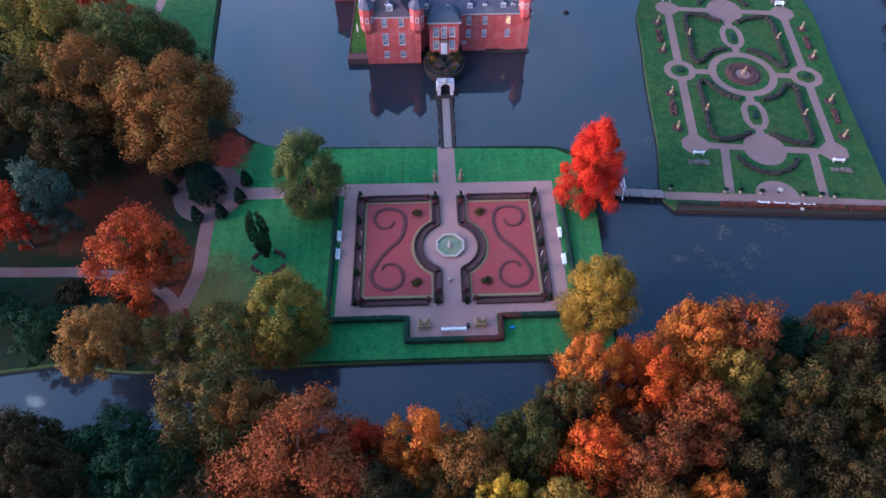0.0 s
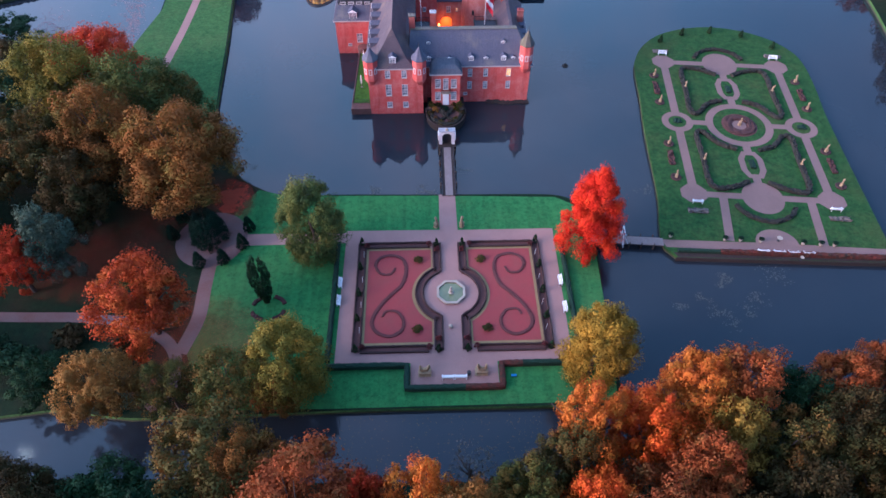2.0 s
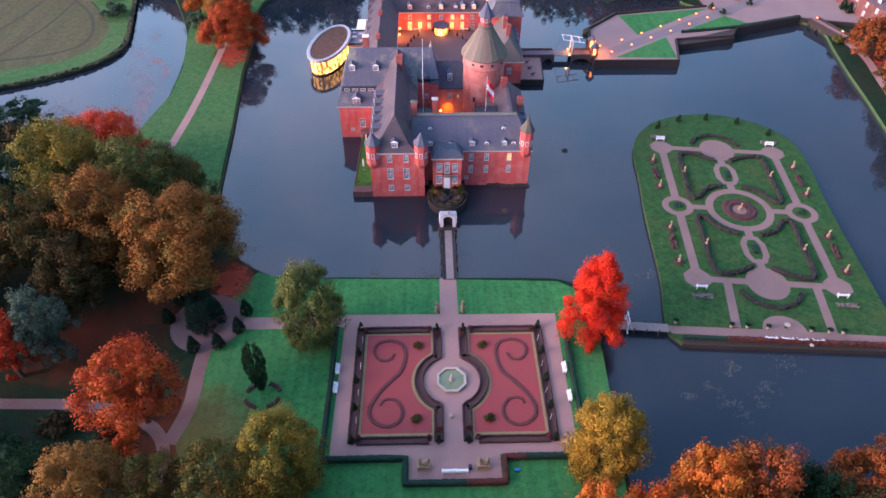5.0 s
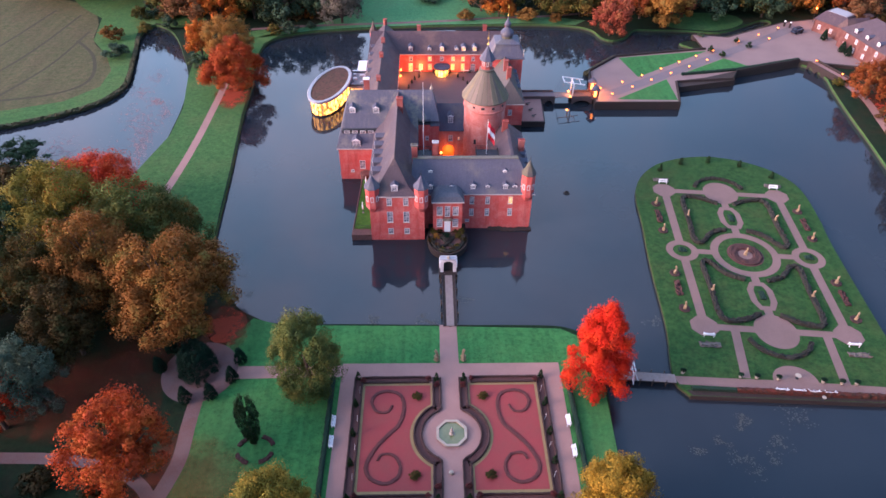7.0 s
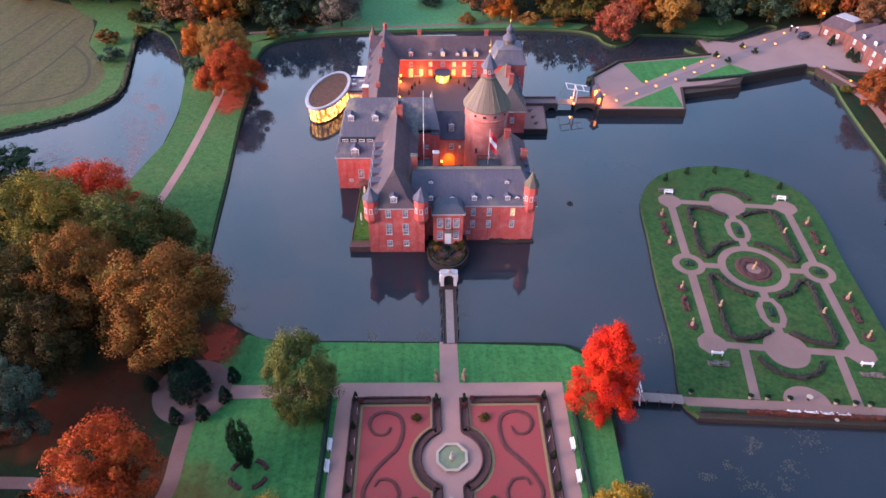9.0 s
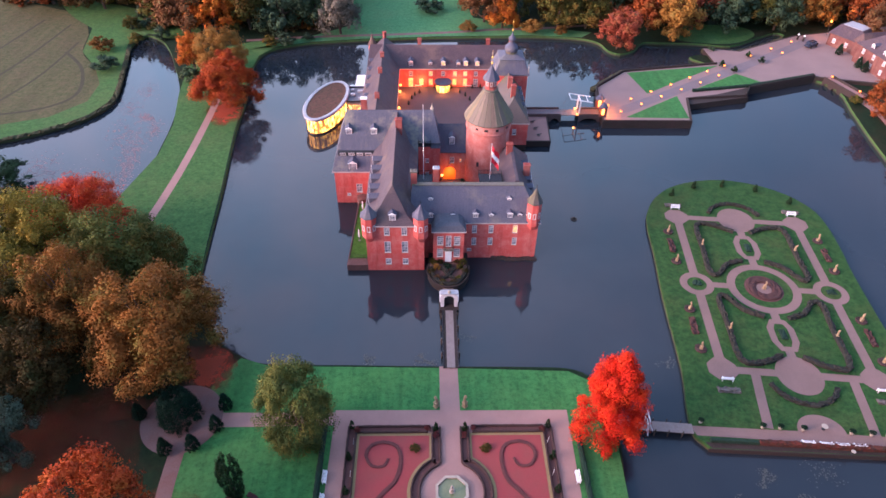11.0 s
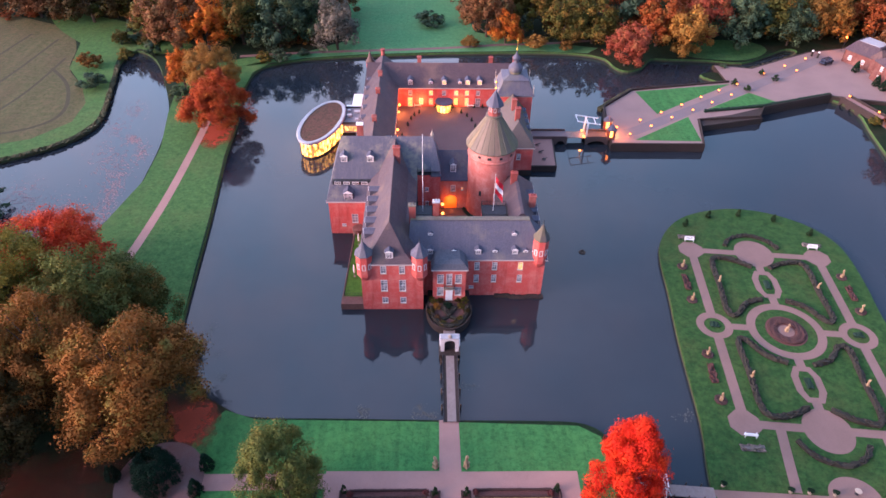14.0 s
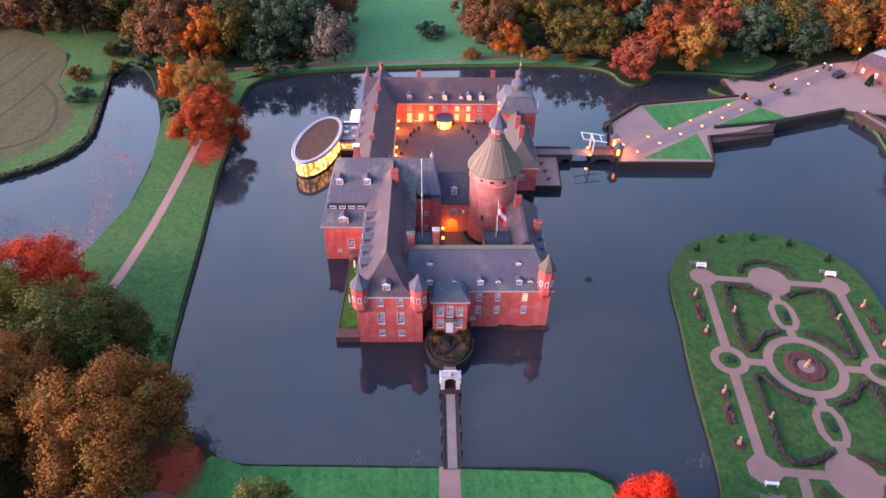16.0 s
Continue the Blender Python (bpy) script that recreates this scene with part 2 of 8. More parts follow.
def slate_build(dark, light, lichen, amount, run=(1, 1, 0.07)):
    """Slate courses, run-off streaks and lichen patches, with mossy tops."""
    def build(n, l, b):
        course = noise_node(n, l, 4.0, 4, 0.75, stretch=(1, 1, 2.5))
        streak = noise_node(n, l, 1.5, 7, 0.78, stretch=run)
        patch = noise_node(n, l, 0.16, 10, 0.70)
        bright = noise_node(n, l, 0.5, 8, 0.74)
        c = ramp(n, l, course.outputs["Fac"], [(0.32, dark), (0.68, light)]).outputs[0]
        c = mix(n, l, ramp(n, l, streak.outputs["Fac"], [(0.50, (0, 0, 0)), (0.72, (0.42,) * 3)]).outputs[0], c, tuple(0.6 * a + 0.4 * q for a, q in zip(light, lichen)))
        c = mix(n, l, ramp(n, l, streak.outputs["Fac"], [(0.28, (0.4,) * 3), (0.42, (0, 0, 0))]).outputs[0], c, tuple(0.7 * v for v in dark))
        c = mix(n, l, ramp(n, l, patch.outputs["Fac"], [(0.52, (0, 0, 0)), (0.68, (amount,) * 3)]).outputs[0], c, lichen)
        c = mix(n, l, ramp(n, l, bright.outputs["Fac"], [(0.56, (0, 0, 0)), (0.70, (0.22,) * 3)]).outputs[0], c, tuple(1.5 * v for v in light))
        l.new(c, b.inputs["Base Color"])
        l.new(ramp(n, l, patch.outputs["Fac"], [(0.35, (0.58,) * 3), (0.65, (0.8,) * 3)]).outputs[0], b.inputs["Roughness"])
        b.inputs["Specular IOR Level"].default_value = 0.3
        bump(n, l, b, course.outputs["Fac"], 0.6, 0.06)
    return build


M["slate"] = material("slate", slate_build((0.045, 0.046, 0.068), (0.086, 0.087, 0.124), (0.200, 0.180, 0.140), 0.40, (1, 0.10, 0.10)))
M["slate_lichen"] = material("slate_lichen", slate_build((0.045, 0.046, 0.066), (0.088, 0.088, 0.120), (0.225, 0.200, 0.150), 0.85, (1, 0.10, 0.10)))
# warmer slate: the pink western glow on these roofs is put into the colour
M["slate_cross"] = material("slate_cross", slate_build((0.042, 0.032, 0.040), (0.084, 0.060, 0.070), (0.16, 0.115, 0.092), 0.6, (0.10, 1, 0.10)))
M["slate_mansard"] = material("slate_mansard", slate_build((0.042, 0.046, 0.060), (0.090, 0.094, 0.118), (0.14, 0.14, 0.11), 0.6, (1, 0.3, 0.06)))
M["deck_lead"] = material("deck_lead", slate_build((0.016, 0.018, 0.024), (0.036, 0.040, 0.052), (0.06, 0.06, 0.05), 0.5))
M["slate_dark"] = material("slate_dark", slate_build((0.034, 0.022, 0.027), (0.082, 0.054, 0.062), (0.155, 0.100, 0.080), 0.6, (0.5, 0.5, 0.06)))
M["link_roof"] = two_tone("link_roof", (0.10, 0.10, 0.115), (0.18, 0.18, 0.20), 0.5, 2.0, 0.8, 0.2)
M["slate_red"] = material("slate_red", slate_build((0.060, 0.034, 0.032), (0.120, 0.066, 0.058), (0.12, 0.10, 0.07), 0.7))
M["lead"] = material("lead", slate_build((0.066, 0.060, 0.050), (0.150, 0.128, 0.105), (0.125, 0.125, 0.056), 0.8))
M["mossy_slate"] = material("mossy_slate", slate_build((0.048, 0.042, 0.042), (0.098, 0.082, 0.076), (0.105, 0.100, 0.042), 0.85, (0.5, 0.5, 0.06)))


def panel_build(n, l, b):
    """Lead sheets, each weathered to its own tone: grey, gold-green or rosy."""
    info = n.new("ShaderNodeObjectInfo")
    streak = noise_node(n, l, 1.6, 6, 0.75, stretch=(1, 1, 0.12))
    fine = noise_node(n, l, 6.0, 3, 0.7)
    c = ramp(n, l, info.outputs["Random"], [(0.0, (0.112, 0.096, 0.086)), (0.3, (0.160, 0.136, 0.062)), (0.6, (0.200, 0.128, 0.098)), (1.0, (0.102, 0.082, 0.066))]).outputs[0]
    c = mix(n, l, ramp(n, l, streak.outputs["Fac"], [(0.40, (0, 0, 0)), (0.64, (0.75,) * 3)]).outputs[0], c, (0.105, 0.084, 0.058))
    c = mix(n, l, 0.3, c, ramp(n, l, fine.outputs["Fac"], [(0.3, (0.6,) * 3), (0.7, (1, 1, 1))]).outputs[0], "MULTIPLY")
    l.new(c, b.inputs["Base Color"])
    b.inputs["Roughness"].default_value, b.inputs["Specular IOR Level"].default_value = 0.62, 0.35
    bump(n, l, b, streak.outputs["Fac"], 0.3, 0.05)


M["lead_panel"] = material("lead_panel", panel_build)
M["dark_iron"] = two_tone("dark_iron", (0.012, 0.012, 0.014), (0.03, 0.03, 0.033), 1.0, 8.0, 0.5, 0.1)
M["timber"] = two_tone("timber", (0.14, 0.108, 0.10), (0.24, 0.195, 0.18), 0.6, 3.0, 0.85, 0.3)
M["bark"] = two_tone("bark", (0.035, 0.025, 0.02), (0.09, 0.065, 0.05), 0.9, 5.0, 0.95, 0.8)
M["sedum"] = two_tone("sedum", (0.018, 0.011, 0.008), (0.15, 0.062, 0.042), 0.5, 1.6, 0.95, 0.9, stain=(0.035, 0.035, 0.014))
M["sandstone"] = two_tone("sandstone", (0.20, 0.135, 0.075), (0.36, 0.255, 0.150), 0.8, 6.0, 0.9, 0.3, stain=(0.13, 0.10, 0.06))
M["bronze"] = two_tone("bronze", (0.22, 0.20, 0.16), (0.40, 0.36, 0.30), 1.0, 6.0, 0.8, 0.2)
M["basin"] = two_tone("basin", (0.10, 0.12, 0.05), (0.16, 0.17, 0.075), 0.8, 3.0, 0.15, 0.05, spec=0.6)
M["gilt"] = two_tone("gilt", (0.65, 0.36, 0.06), (0.85, 0.52, 0.12), 2.0, 6.0, 0.35, 0.05, metal=0.9)
M["flag_red"] = two_tone("flag_red", (0.55, 0.03, 0.06), (0.66, 0.05, 0.08), 1.0, 6.0, 0.9, 0.1)
M["flag_white"] = two_tone("flag_white", (0.75, 0.74, 0.75), (0.82, 0.81, 0.82), 1.0, 6.0, 0.9, 0.1)
M["blue_paint"] = two_tone("blue_paint", (0.02, 0.12, 0.30), (0.04, 0.18, 0.40), 1.0, 6.0, 0.6, 0.1)
M["car_paint"] = two_tone("car_paint", (0.012, 0.016, 0.03), (0.02, 0.025, 0.045), 1.0, 6.0, 0.25, 0.0, spec=0.6)
M["tyre"] = two_tone("tyre", (0.01, 0.01, 0.01), (0.02, 0.02, 0.02), 1.0, 8.0, 0.9, 0.2)
M["drift_leaves"] = two_tone("drift_leaves", (0.14, 0.075, 0.075), (0.26, 0.15, 0.145), 0.8, 4.0, 0.8, 0.2)
M["lily"] = two_tone("lily", (0.035, 0.040, 0.034), (0.085, 0.080, 0.066), 0.8, 4.0, 0.5, 0.2)


def water_build(n, l, b):
    broad = noise_node(n, l, 0.03, 4, 0.6)
    rip = noise_node(n, l, 1.3, 3, 0.6)
    slick = noise_node(n, l, 0.09, 5, 0.7)
    l.new(ramp(n, l, broad.outputs["Fac"], [(0.3, (0.014, 0.018, 0.024)), (0.7, (0.021, 0.026, 0.032))]).outputs[0], b.inputs["Base Color"])
    l.new(ramp(n, l, slick.outputs["Fac"], [(0.4, (0.015,) * 3), (0.7, (0.07,) * 3)]).outputs[0], b.inputs["Roughness"])
    b.inputs["IOR"].default_value = 1.42
    b.inputs["Specular IOR Level"].default_value = 0.5
    bump(n, l, b, rip.outputs["Fac"], 0.08, 0.05)


M["water"] = material("water", water_build)


def glass_build(n, l, b):
    b.inputs["Base Color"].default_value = (0.02, 0.025, 0.035, 1)
    b.inputs["Roughness"].default_value = 0.06
    b.inputs["IOR"].default_value = 1.5
    # pale patches in the pane colour stand in for reflections and curtains
    t = noise_node(n, l, 0.9, 2, 0.5)
    l.new(ramp(n, l, t.outputs["Fac"], [(0.4, (0.14, 0.14, 0.17)), (0.6, (0.40, 0.37, 0.39))]).outputs[0], b.inputs["Base Color"])


M["glass"] = material("glass", glass_build)


def glow(name, colour, strength, vary=0.0, stretch=None):
    def build(n, l, b):
        b.inputs["Base Color"].default_value = (*colour, 1)
        b.inputs["Emission Color"].default_value = (*colour, 1)
        b.inputs["Emission Strength"].default_value = strength
        if vary:
            t = noise_node(n, l, vary, 3, 0.7, stretch=stretch)
            r = ramp(n, l, t.outputs["Fac"], [(0.46, (strength * 0.18,) * 3), (0.60, (strength * 3.2,) * 3)])
            l.new(r.outputs[0], b.inputs["Emission Strength"])
    return material(name, build)


M["lit_window"] = glow("lit_window", (1.0, 0.44, 0.13), 0.24, 1.2)
M["lit_hall"] = glow("lit_hall", (1.0, 0.42, 0.07), 0.55, 1.5, (1, 1, 0.5))
M["lamp_glow"] = glow("lamp_glow", (1.0, 0.21, 0.03), 1.1)
# self-glowing colour that imitates lamplight on the passage brick
M["passage_glow"] = glow("passage_glow", (1.0, 0.24, 0.02), 0.018, 1.1)
M["lamp_head"] = glow("lamp_head", (1.0, 0.22, 0.03), 2.6)
M["moonlight"] = glow("moonlight", (1.0, 0.93, 0.82), 10.0)


def foliage(name, a, b2, c):
    """Leaves: three hues mixed by clump and leaf."""
    def build(n, l, b):
        geo = n.new("ShaderNodeNewGeometry")
        clump = noise_node(n, l, 4.5, 5, 0.68, "Object")
        col = ramp(n, l, clump.outputs["Fac"], [(0.36, a), (0.5, b2), (0.64, c)]).outputs[0]
        leaf = ramp(n, l, geo.outputs["Random Per Island"], [(0.0, (0.74,) * 3), (1.0, (1.0,) * 3)]).outputs[0]
        col = mix(n, l, 1.0, col, leaf, "MULTIPLY")
        info = n.new("ShaderNodeObjectInfo")
        tone = ramp(n, l, info.outputs["Random"], [(0.0, (0.78, 0.80, 0.85)), (1.0, (1.15, 1.1, 1.0))]).outputs[0]
        col = mix(n, l, 1.0, col, tone, "MULTIPLY")
        l.new(col, b.inputs["Base Color"])
        b.inputs["Roughness"].default_value, b.inputs["Specular IOR Level"].default_value = 0.8, 0.15
        tr = n.new("ShaderNodeBsdfTranslucent")
        l.new(col, tr.inputs[0])
        ms = n.new("ShaderNodeMixShader")
        ms.inputs[0].default_value = 0.25
        l.new(b.outputs[0], ms.inputs[1])
        l.new(tr.outputs[0], ms.inputs[2])
        l.new(ms.outputs[0], n["Material Output"].inputs[0])
    return material("leaves_" + name, build)


LEAF = {
    "red": foliage("red", (0.38, 0.010, 0.006), (0.57, 0.025, 0.008), (0.66, 0.065, 0.012)),
    "scarlet": foliage("scarlet", (0.34, 0.040, 0.008), (0.56, 0.090, 0.010), (0.50, 0.17, 0.018)),
    "crimson": foliage("crimson", (0.26, 0.020, 0.010), (0.42, 0.044, 0.013), (0.38, 0.080, 0.018)),
    "vermilion": foliage("vermilion", (0.175, 0.026, 0.009), (0.32, 0.054, 0.012), (0.32, 0.095, 0.016)),
    "orange": foliage("orange", (0.28, 0.056, 0.011), (0.47, 0.128, 0.016), (0.45, 0.195, 0.026)),
    "rust": foliage("rust", (0.160, 0.040, 0.012), (0.265, 0.066, 0.017), (0.155, 0.078, 0.020)),
    # russet, brickred and greygreen carry some far-shore haze in their colour
    "russet": foliage("russet", (0.115, 0.056, 0.026), (0.185, 0.084, 0.034), (0.11, 0.084, 0.034)),
    "brown": foliage("brown", (0.13, 0.056, 0.014), (0.22, 0.094, 0.018), (0.12, 0.092, 0.020)),
    "bronze": foliage("bronze", (0.132, 0.068, 0.016), (0.272, 0.104, 0.019), (0.150, 0.130, 0.025)),
    "limegold": foliage("limegold", (0.095, 0.104, 0.02), (0.185, 0.16, 0.024), (0.32, 0.21, 0.03)),
    "brickred": foliage("brickred", (0.19, 0.042, 0.026), (0.3, 0.072, 0.04), (0.23, 0.1, 0.04)),
    "amber": foliage("amber", (0.2, 0.1, 0.024), (0.31, 0.15, 0.03), (0.19, 0.135, 0.034)),
    "moss": foliage("moss", (0.044, 0.072, 0.020), (0.096, 0.116, 0.026), (0.18, 0.138, 0.028)),
    "umber": foliage("umber", (0.024, 0.024, 0.008), (0.056, 0.036, 0.010), (0.032, 0.041, 0.012)),
    "tan": foliage("tan", (0.15, 0.085, 0.02), (0.23, 0.118, 0.028), (0.14, 0.105, 0.03)),
    "yellow": foliage("yellow", (0.42, 0.26, 0.02), (0.60, 0.40, 0.03), (0.40, 0.33, 0.05)),
    "gold": foliage("gold", (0.22, 0.135, 0.020), (0.34, 0.21, 0.030), (0.20, 0.165, 0.030)),
    "goldgreen": foliage("goldgreen", (0.18, 0.13, 0.02), (0.36, 0.225, 0.024), (0.5, 0.28, 0.03)),
    "lime": foliage("lime", (0.064, 0.096, 0.03), (0.13, 0.158, 0.036), (0.23, 0.2, 0.044)),
    "olive": foliage("olive", (0.04, 0.058, 0.014), (0.095, 0.09, 0.018), (0.2, 0.105, 0.022)),
    "fir": foliage("fir", (0.014, 0.034, 0.018), (0.026, 0.058, 0.024), (0.050, 0.078, 0.028)),
    "oak": foliage("oak", (0.030, 0.044, 0.012), (0.074, 0.062, 0.014), (0.170, 0.078, 0.018)),
    "ivy": foliage("ivy", (0.005, 0.020, 0.008), (0.011, 0.036, 0.013), (0.022, 0.056, 0.018)),
    # fir again, lightened and blued: distant haze put into the leaf colour
    "hazy_fir": foliage("hazy_fir", (0.034, 0.064, 0.044), (0.058, 0.102, 0.058), (0.1, 0.128, 0.054)),
    "bluegreen": foliage("bluegreen", (0.032, 0.060, 0.042), (0.060, 0.092, 0.068), (0.085, 0.118, 0.088)),
    "greygreen": foliage("greygreen", (0.085, 0.09, 0.078), (0.14, 0.135, 0.11), (0.165, 0.145, 0.12)),
    "yew": foliage("yew", (0.006, 0.022, 0.014), (0.010, 0.035, 0.02), (0.016, 0.05, 0.026)),
    "flower": foliage("flower", (0.10, 0.02, 0.03), (0.20, 0.05, 0.06), (0.05, 0.07, 0.02)),
}


def carpet_build(n, l, b, most=0.85):
    """Fallen leaves, dense in the middle and thinning out to loose drifts over the turf."""
    patch = noise_node(n, l, 0.5, 8, 0.78)
    fine = noise_node(n, l, 6.0, 3, 0.8)
    tc = n.new("ShaderNodeTexCoord")
    off = n.new("ShaderNodeVectorMath")
    off.operation = "DISTANCE"
    flat = n.new("ShaderNodeMapping")
    flat.inputs["Scale"].default_value = (1, 1, 0)
    l.new(tc.outputs["Generated"], flat.inputs[0])
    l.new(flat.outputs[0], off.inputs[0])
    off.inputs[1].default_value = (0.5, 0.5, 0)
    less = n.new("ShaderNodeMath")
    less.operation = "MULTIPLY_ADD"
    l.new(off.outputs["Value"], less.inputs[0])
    less.inputs[1].default_value = -0.75
    l.new(patch.outputs["Fac"], less.inputs[2])
    c = ramp(n, l, fine.outputs["Fac"], [(0.3, (0.17, 0.030, 0.018)), (0.7, (0.38, 0.070, 0.036))]).outputs[0]
    l.new(c, b.inputs["Base Color"])
    b.inputs["Roughness"].default_value, b.inputs["Specular IOR Level"].default_value = 0.95, 0.1
    bump(n, l, b, fine.outputs["Fac"], 0.6, 0.1)
    l.new(ramp(n, l, less.outputs[0], [(0.09, (0, 0, 0)), (0.32, (most,) * 3)]).outputs[0], b.inputs["Alpha"])


M["fallen_leaves"] = material("fallen_leaves", carpet_build)
M["thin_leaves"] = material("thin_leaves", lambda n, l, b: carpet_build(n, l, b, 0.25))

# lamps of the yards, the bridge head and the gatehouse road
for lx, ly, lz, watts in ((-10.2, 115.4, 2.6, 330), (-10.2, 103.0, 2.6, 330), (0.9, 115.4, 2.0, 90), (5.0, 118.6, 2.6, 150), (-5.0, 118.6, 2.6, 190), (1.5, 73.6, 2.6, 60), (42.6, 104.4, 3.2, 420), (42.6, 106.8, 3.2, 300), (35.2, 105.3, 1.8, 90), (125.3, 156.5, 6.2, 420)):
    ld = bpy.data.lights.new("yard_lamp", "POINT")
    ld.energy, ld.color, ld.shadow_soft_size = watts, (1.0, 0.26, 0.05), 0.3
    new("yard_lamp", ld).location = (lx, ly, lz)


# ---- building helpers ----
def mesh_from(name, bm, mat):
    bmesh.ops.recalc_face_normals(bm, faces=bm.faces)
    me = bpy.data.meshes.new(name)
    bm.to_mesh(me)
    bm.free()
    me.materials.append(M[mat] if isinstance(mat, str) else mat)
    return me


def part(name, bm, mat, parent=None, label=""):
    """One mesh object from a bmesh (or a ready mesh), under a thing or a part."""
    me = bm if isinstance(bm, bpy.types.Mesh) else mesh_from(name, bm, mat)
    ob = new(name, me)
    ob.parent = parent
    return tagged(ob, label)


def place(ob, m):
    ob.matrix_basis = m
    return ob


def thing(name, label, category, group="", x=0.0, y=0.0, z=0.0, rz=0.0, kind=""):
    ob = new(name)
    ob.empty_display_size = 0.2
    ob.matrix_basis = pose(x, y, z, 0, 0, rz)
    return tagged(ob, label, category, group, kind)


def box(bm, x0, x1, y0, y1, z0, z1, bevel=0.0):
    geo = bmesh.ops.create_cube(bm, size=1.0)
    vs = geo["verts"]
    bmesh.ops.transform(bm, matrix=Matrix.Translation(((x0 + x1) / 2, (y0 + y1) / 2, (z0 + z1) / 2)) @ Matrix.Diagonal((x1 - x0, y1 - y0, z1 - z0, 1)), verts=vs)
    if bevel:
        es = list({e for v in vs for e in v.link_edges})
        bmesh.ops.bevel(bm, geom=es, offset=bevel, segments=1, affect="EDGES", profile=0.5)
    return bm


def a_box(*a, **k):
    return box(bmesh.new(), *a, **k)


def lathe(bm, profile, sides=16, m=Matrix(), start=0.0):
    """A turned solid from (radius, z) pairs."""
    rings = []
    for r, z in profile:
        if r < 1e-4:
            rings.append([bm.verts.new(m @ Vector((0, 0, z)))])
        else:
            rings.append([bm.verts.new(m @ Vector((r * math.cos(start + 2 * math.pi * k / sides), r * math.sin(start + 2 * math.pi * k / sides), z))) for k in range(sides)])
    for a, b in zip(rings, rings[1:]):
        for k in range(sides):
            k2 = (k + 1) % sides
            if len(a) > 1 and len(b) > 1:
                bm.faces.new((a[k], a[k2], b[k2], b[k]))
            elif len(a) > 1:
                bm.faces.new((a[k], a[k2], b[0]))
            elif len(b) > 1:
                bm.faces.new((a[0], b[k2], b[k]))
    if len(rings[0]) > 1:
        bm.faces.new(rings[0][::-1])
    if len(rings[-1]) > 1:
        bm.faces.new(rings[-1])
    return bm


def tube(bm, a, b, ra, rb, sides=6):
    a, b = Vector(a), Vector(b)
    q = (b - a).to_track_quat("Z", "Y").to_matrix().to_4x4()
    return lathe(bm, [(ra, 0), (rb, (b - a).length)], sides, Matrix.Translation(a) @ q)


def prism(bm, outline, z0, z1):
    """An upright solid over a closed outline."""
    lo = [bm.verts.new((x, y, z0)) for x, y in outline]
    hi = [bm.verts.new((x, y, z1)) for x, y in outline]
    n = len(lo)
    for k in range(n):
        bm.faces.new((lo[k], lo[(k + 1) % n], hi[(k + 1) % n], hi[k]))
    for f in (bm.faces.new(hi), bm.faces.new(lo[::-1])):
        f.normal_update()
        if n > 4:
            bmesh.ops.triangulate(bm, faces=[f])
    return bm


def arc(cx, cy, rx, ry, a0, a1, n):
    return [(cx + rx * math.cos(radians(a0 + (a1 - a0) * k / n)), cy + ry * math.sin(radians(a0 + (a1 - a0) * k / n))) for k in range(n + 1)]


def smooth_line(points, per=6, closed=False):
    """A Catmull-Rom line through the points."""
    p = [Vector((*q, 0)) for q in points]
    n, out = len(p), []
    for k in range(n if closed else n - 1):
        p0, p1, p2, p3 = (p[(k + d) % n] if closed else p[min(max(k + d, 0), n - 1)] for d in (-1, 0, 1, 2))
        for j in range(per):
            t = j / per
            v = 0.5 * (2 * p1 + (p2 - p0) * t + (2 * p0 - 5 * p1 + 4 * p2 - p3) * t * t + (3 * p1 - p0 - 3 * p2 + p3) * t ** 3)
            out.append((v.x, v.y))
    if not closed:
        out.append(tuple(points[-1]))
    return out


def ribbon_sides(line, width, closed=False):
    left, right, n = [], [], len(line)
    for k, (x, y) in enumerate(line):
        a, b = (line[(k - 1) % n], line[(k + 1) % n]) if closed else (line[max(k - 1, 0)], line[min(k + 1, n - 1)])
        d = Vector((b[0] - a[0], b[1] - a[1]))
        d = d.normalized() if d.length > 1e-6 else Vector((1, 0))
        w = width(k / max(n - 1, 1)) if callable(width) else width
        left.append((x - d.y * w / 2, y + d.x * w / 2))
        right.append((x + d.y * w / 2, y - d.x * w / 2))
    return left, right


def sheet(name, outline, z, mat, label="", m=None, thick=0.0):
    """A flat area on the ground, kind structure."""
    bm = bmesh.new()
    fs = bm.faces.new([bm.verts.new((x, y, z)) for x, y in outline])
    fs.normal_update()
    bmesh.ops.triangulate(bm, faces=[fs])
    ob = part(name, bm, mat, None, label)
    if m is not None:
        ob.matrix_basis = m
    return tagged(ob, kind="structure")


def ribbon(name, line, width, z, mat, closed=False, label="", m=None):
    left, right = ribbon_sides(line, width, closed)
    bm = bmesh.new()
    a = [bm.verts.new((x, y, z)) for x, y in left]
    b = [bm.verts.new((x, y, z)) for x, y in right]
    for k in range(len(a) if closed else len(a) - 1):
        k2 = (k + 1) % len(a)
        bm.faces.new((a[k], b[k], b[k2], a[k2]))
    ob = part(name, bm, mat, None, label)
    if m is not None:
        ob.matrix_basis = m
    return tagged(ob, kind="structure")


def resample(line, step):
    out = [line[0]]
    for a, b in zip(line, line[1:]):
        d = math.dist(a, b)
        for k in range(1, max(1, round(d / step)) + 1):
            t = k / max(1, round(d / step))
            out.append((a[0] + (b[0] - a[0]) * t, a[1] + (b[1] - a[1]) * t))
    return out


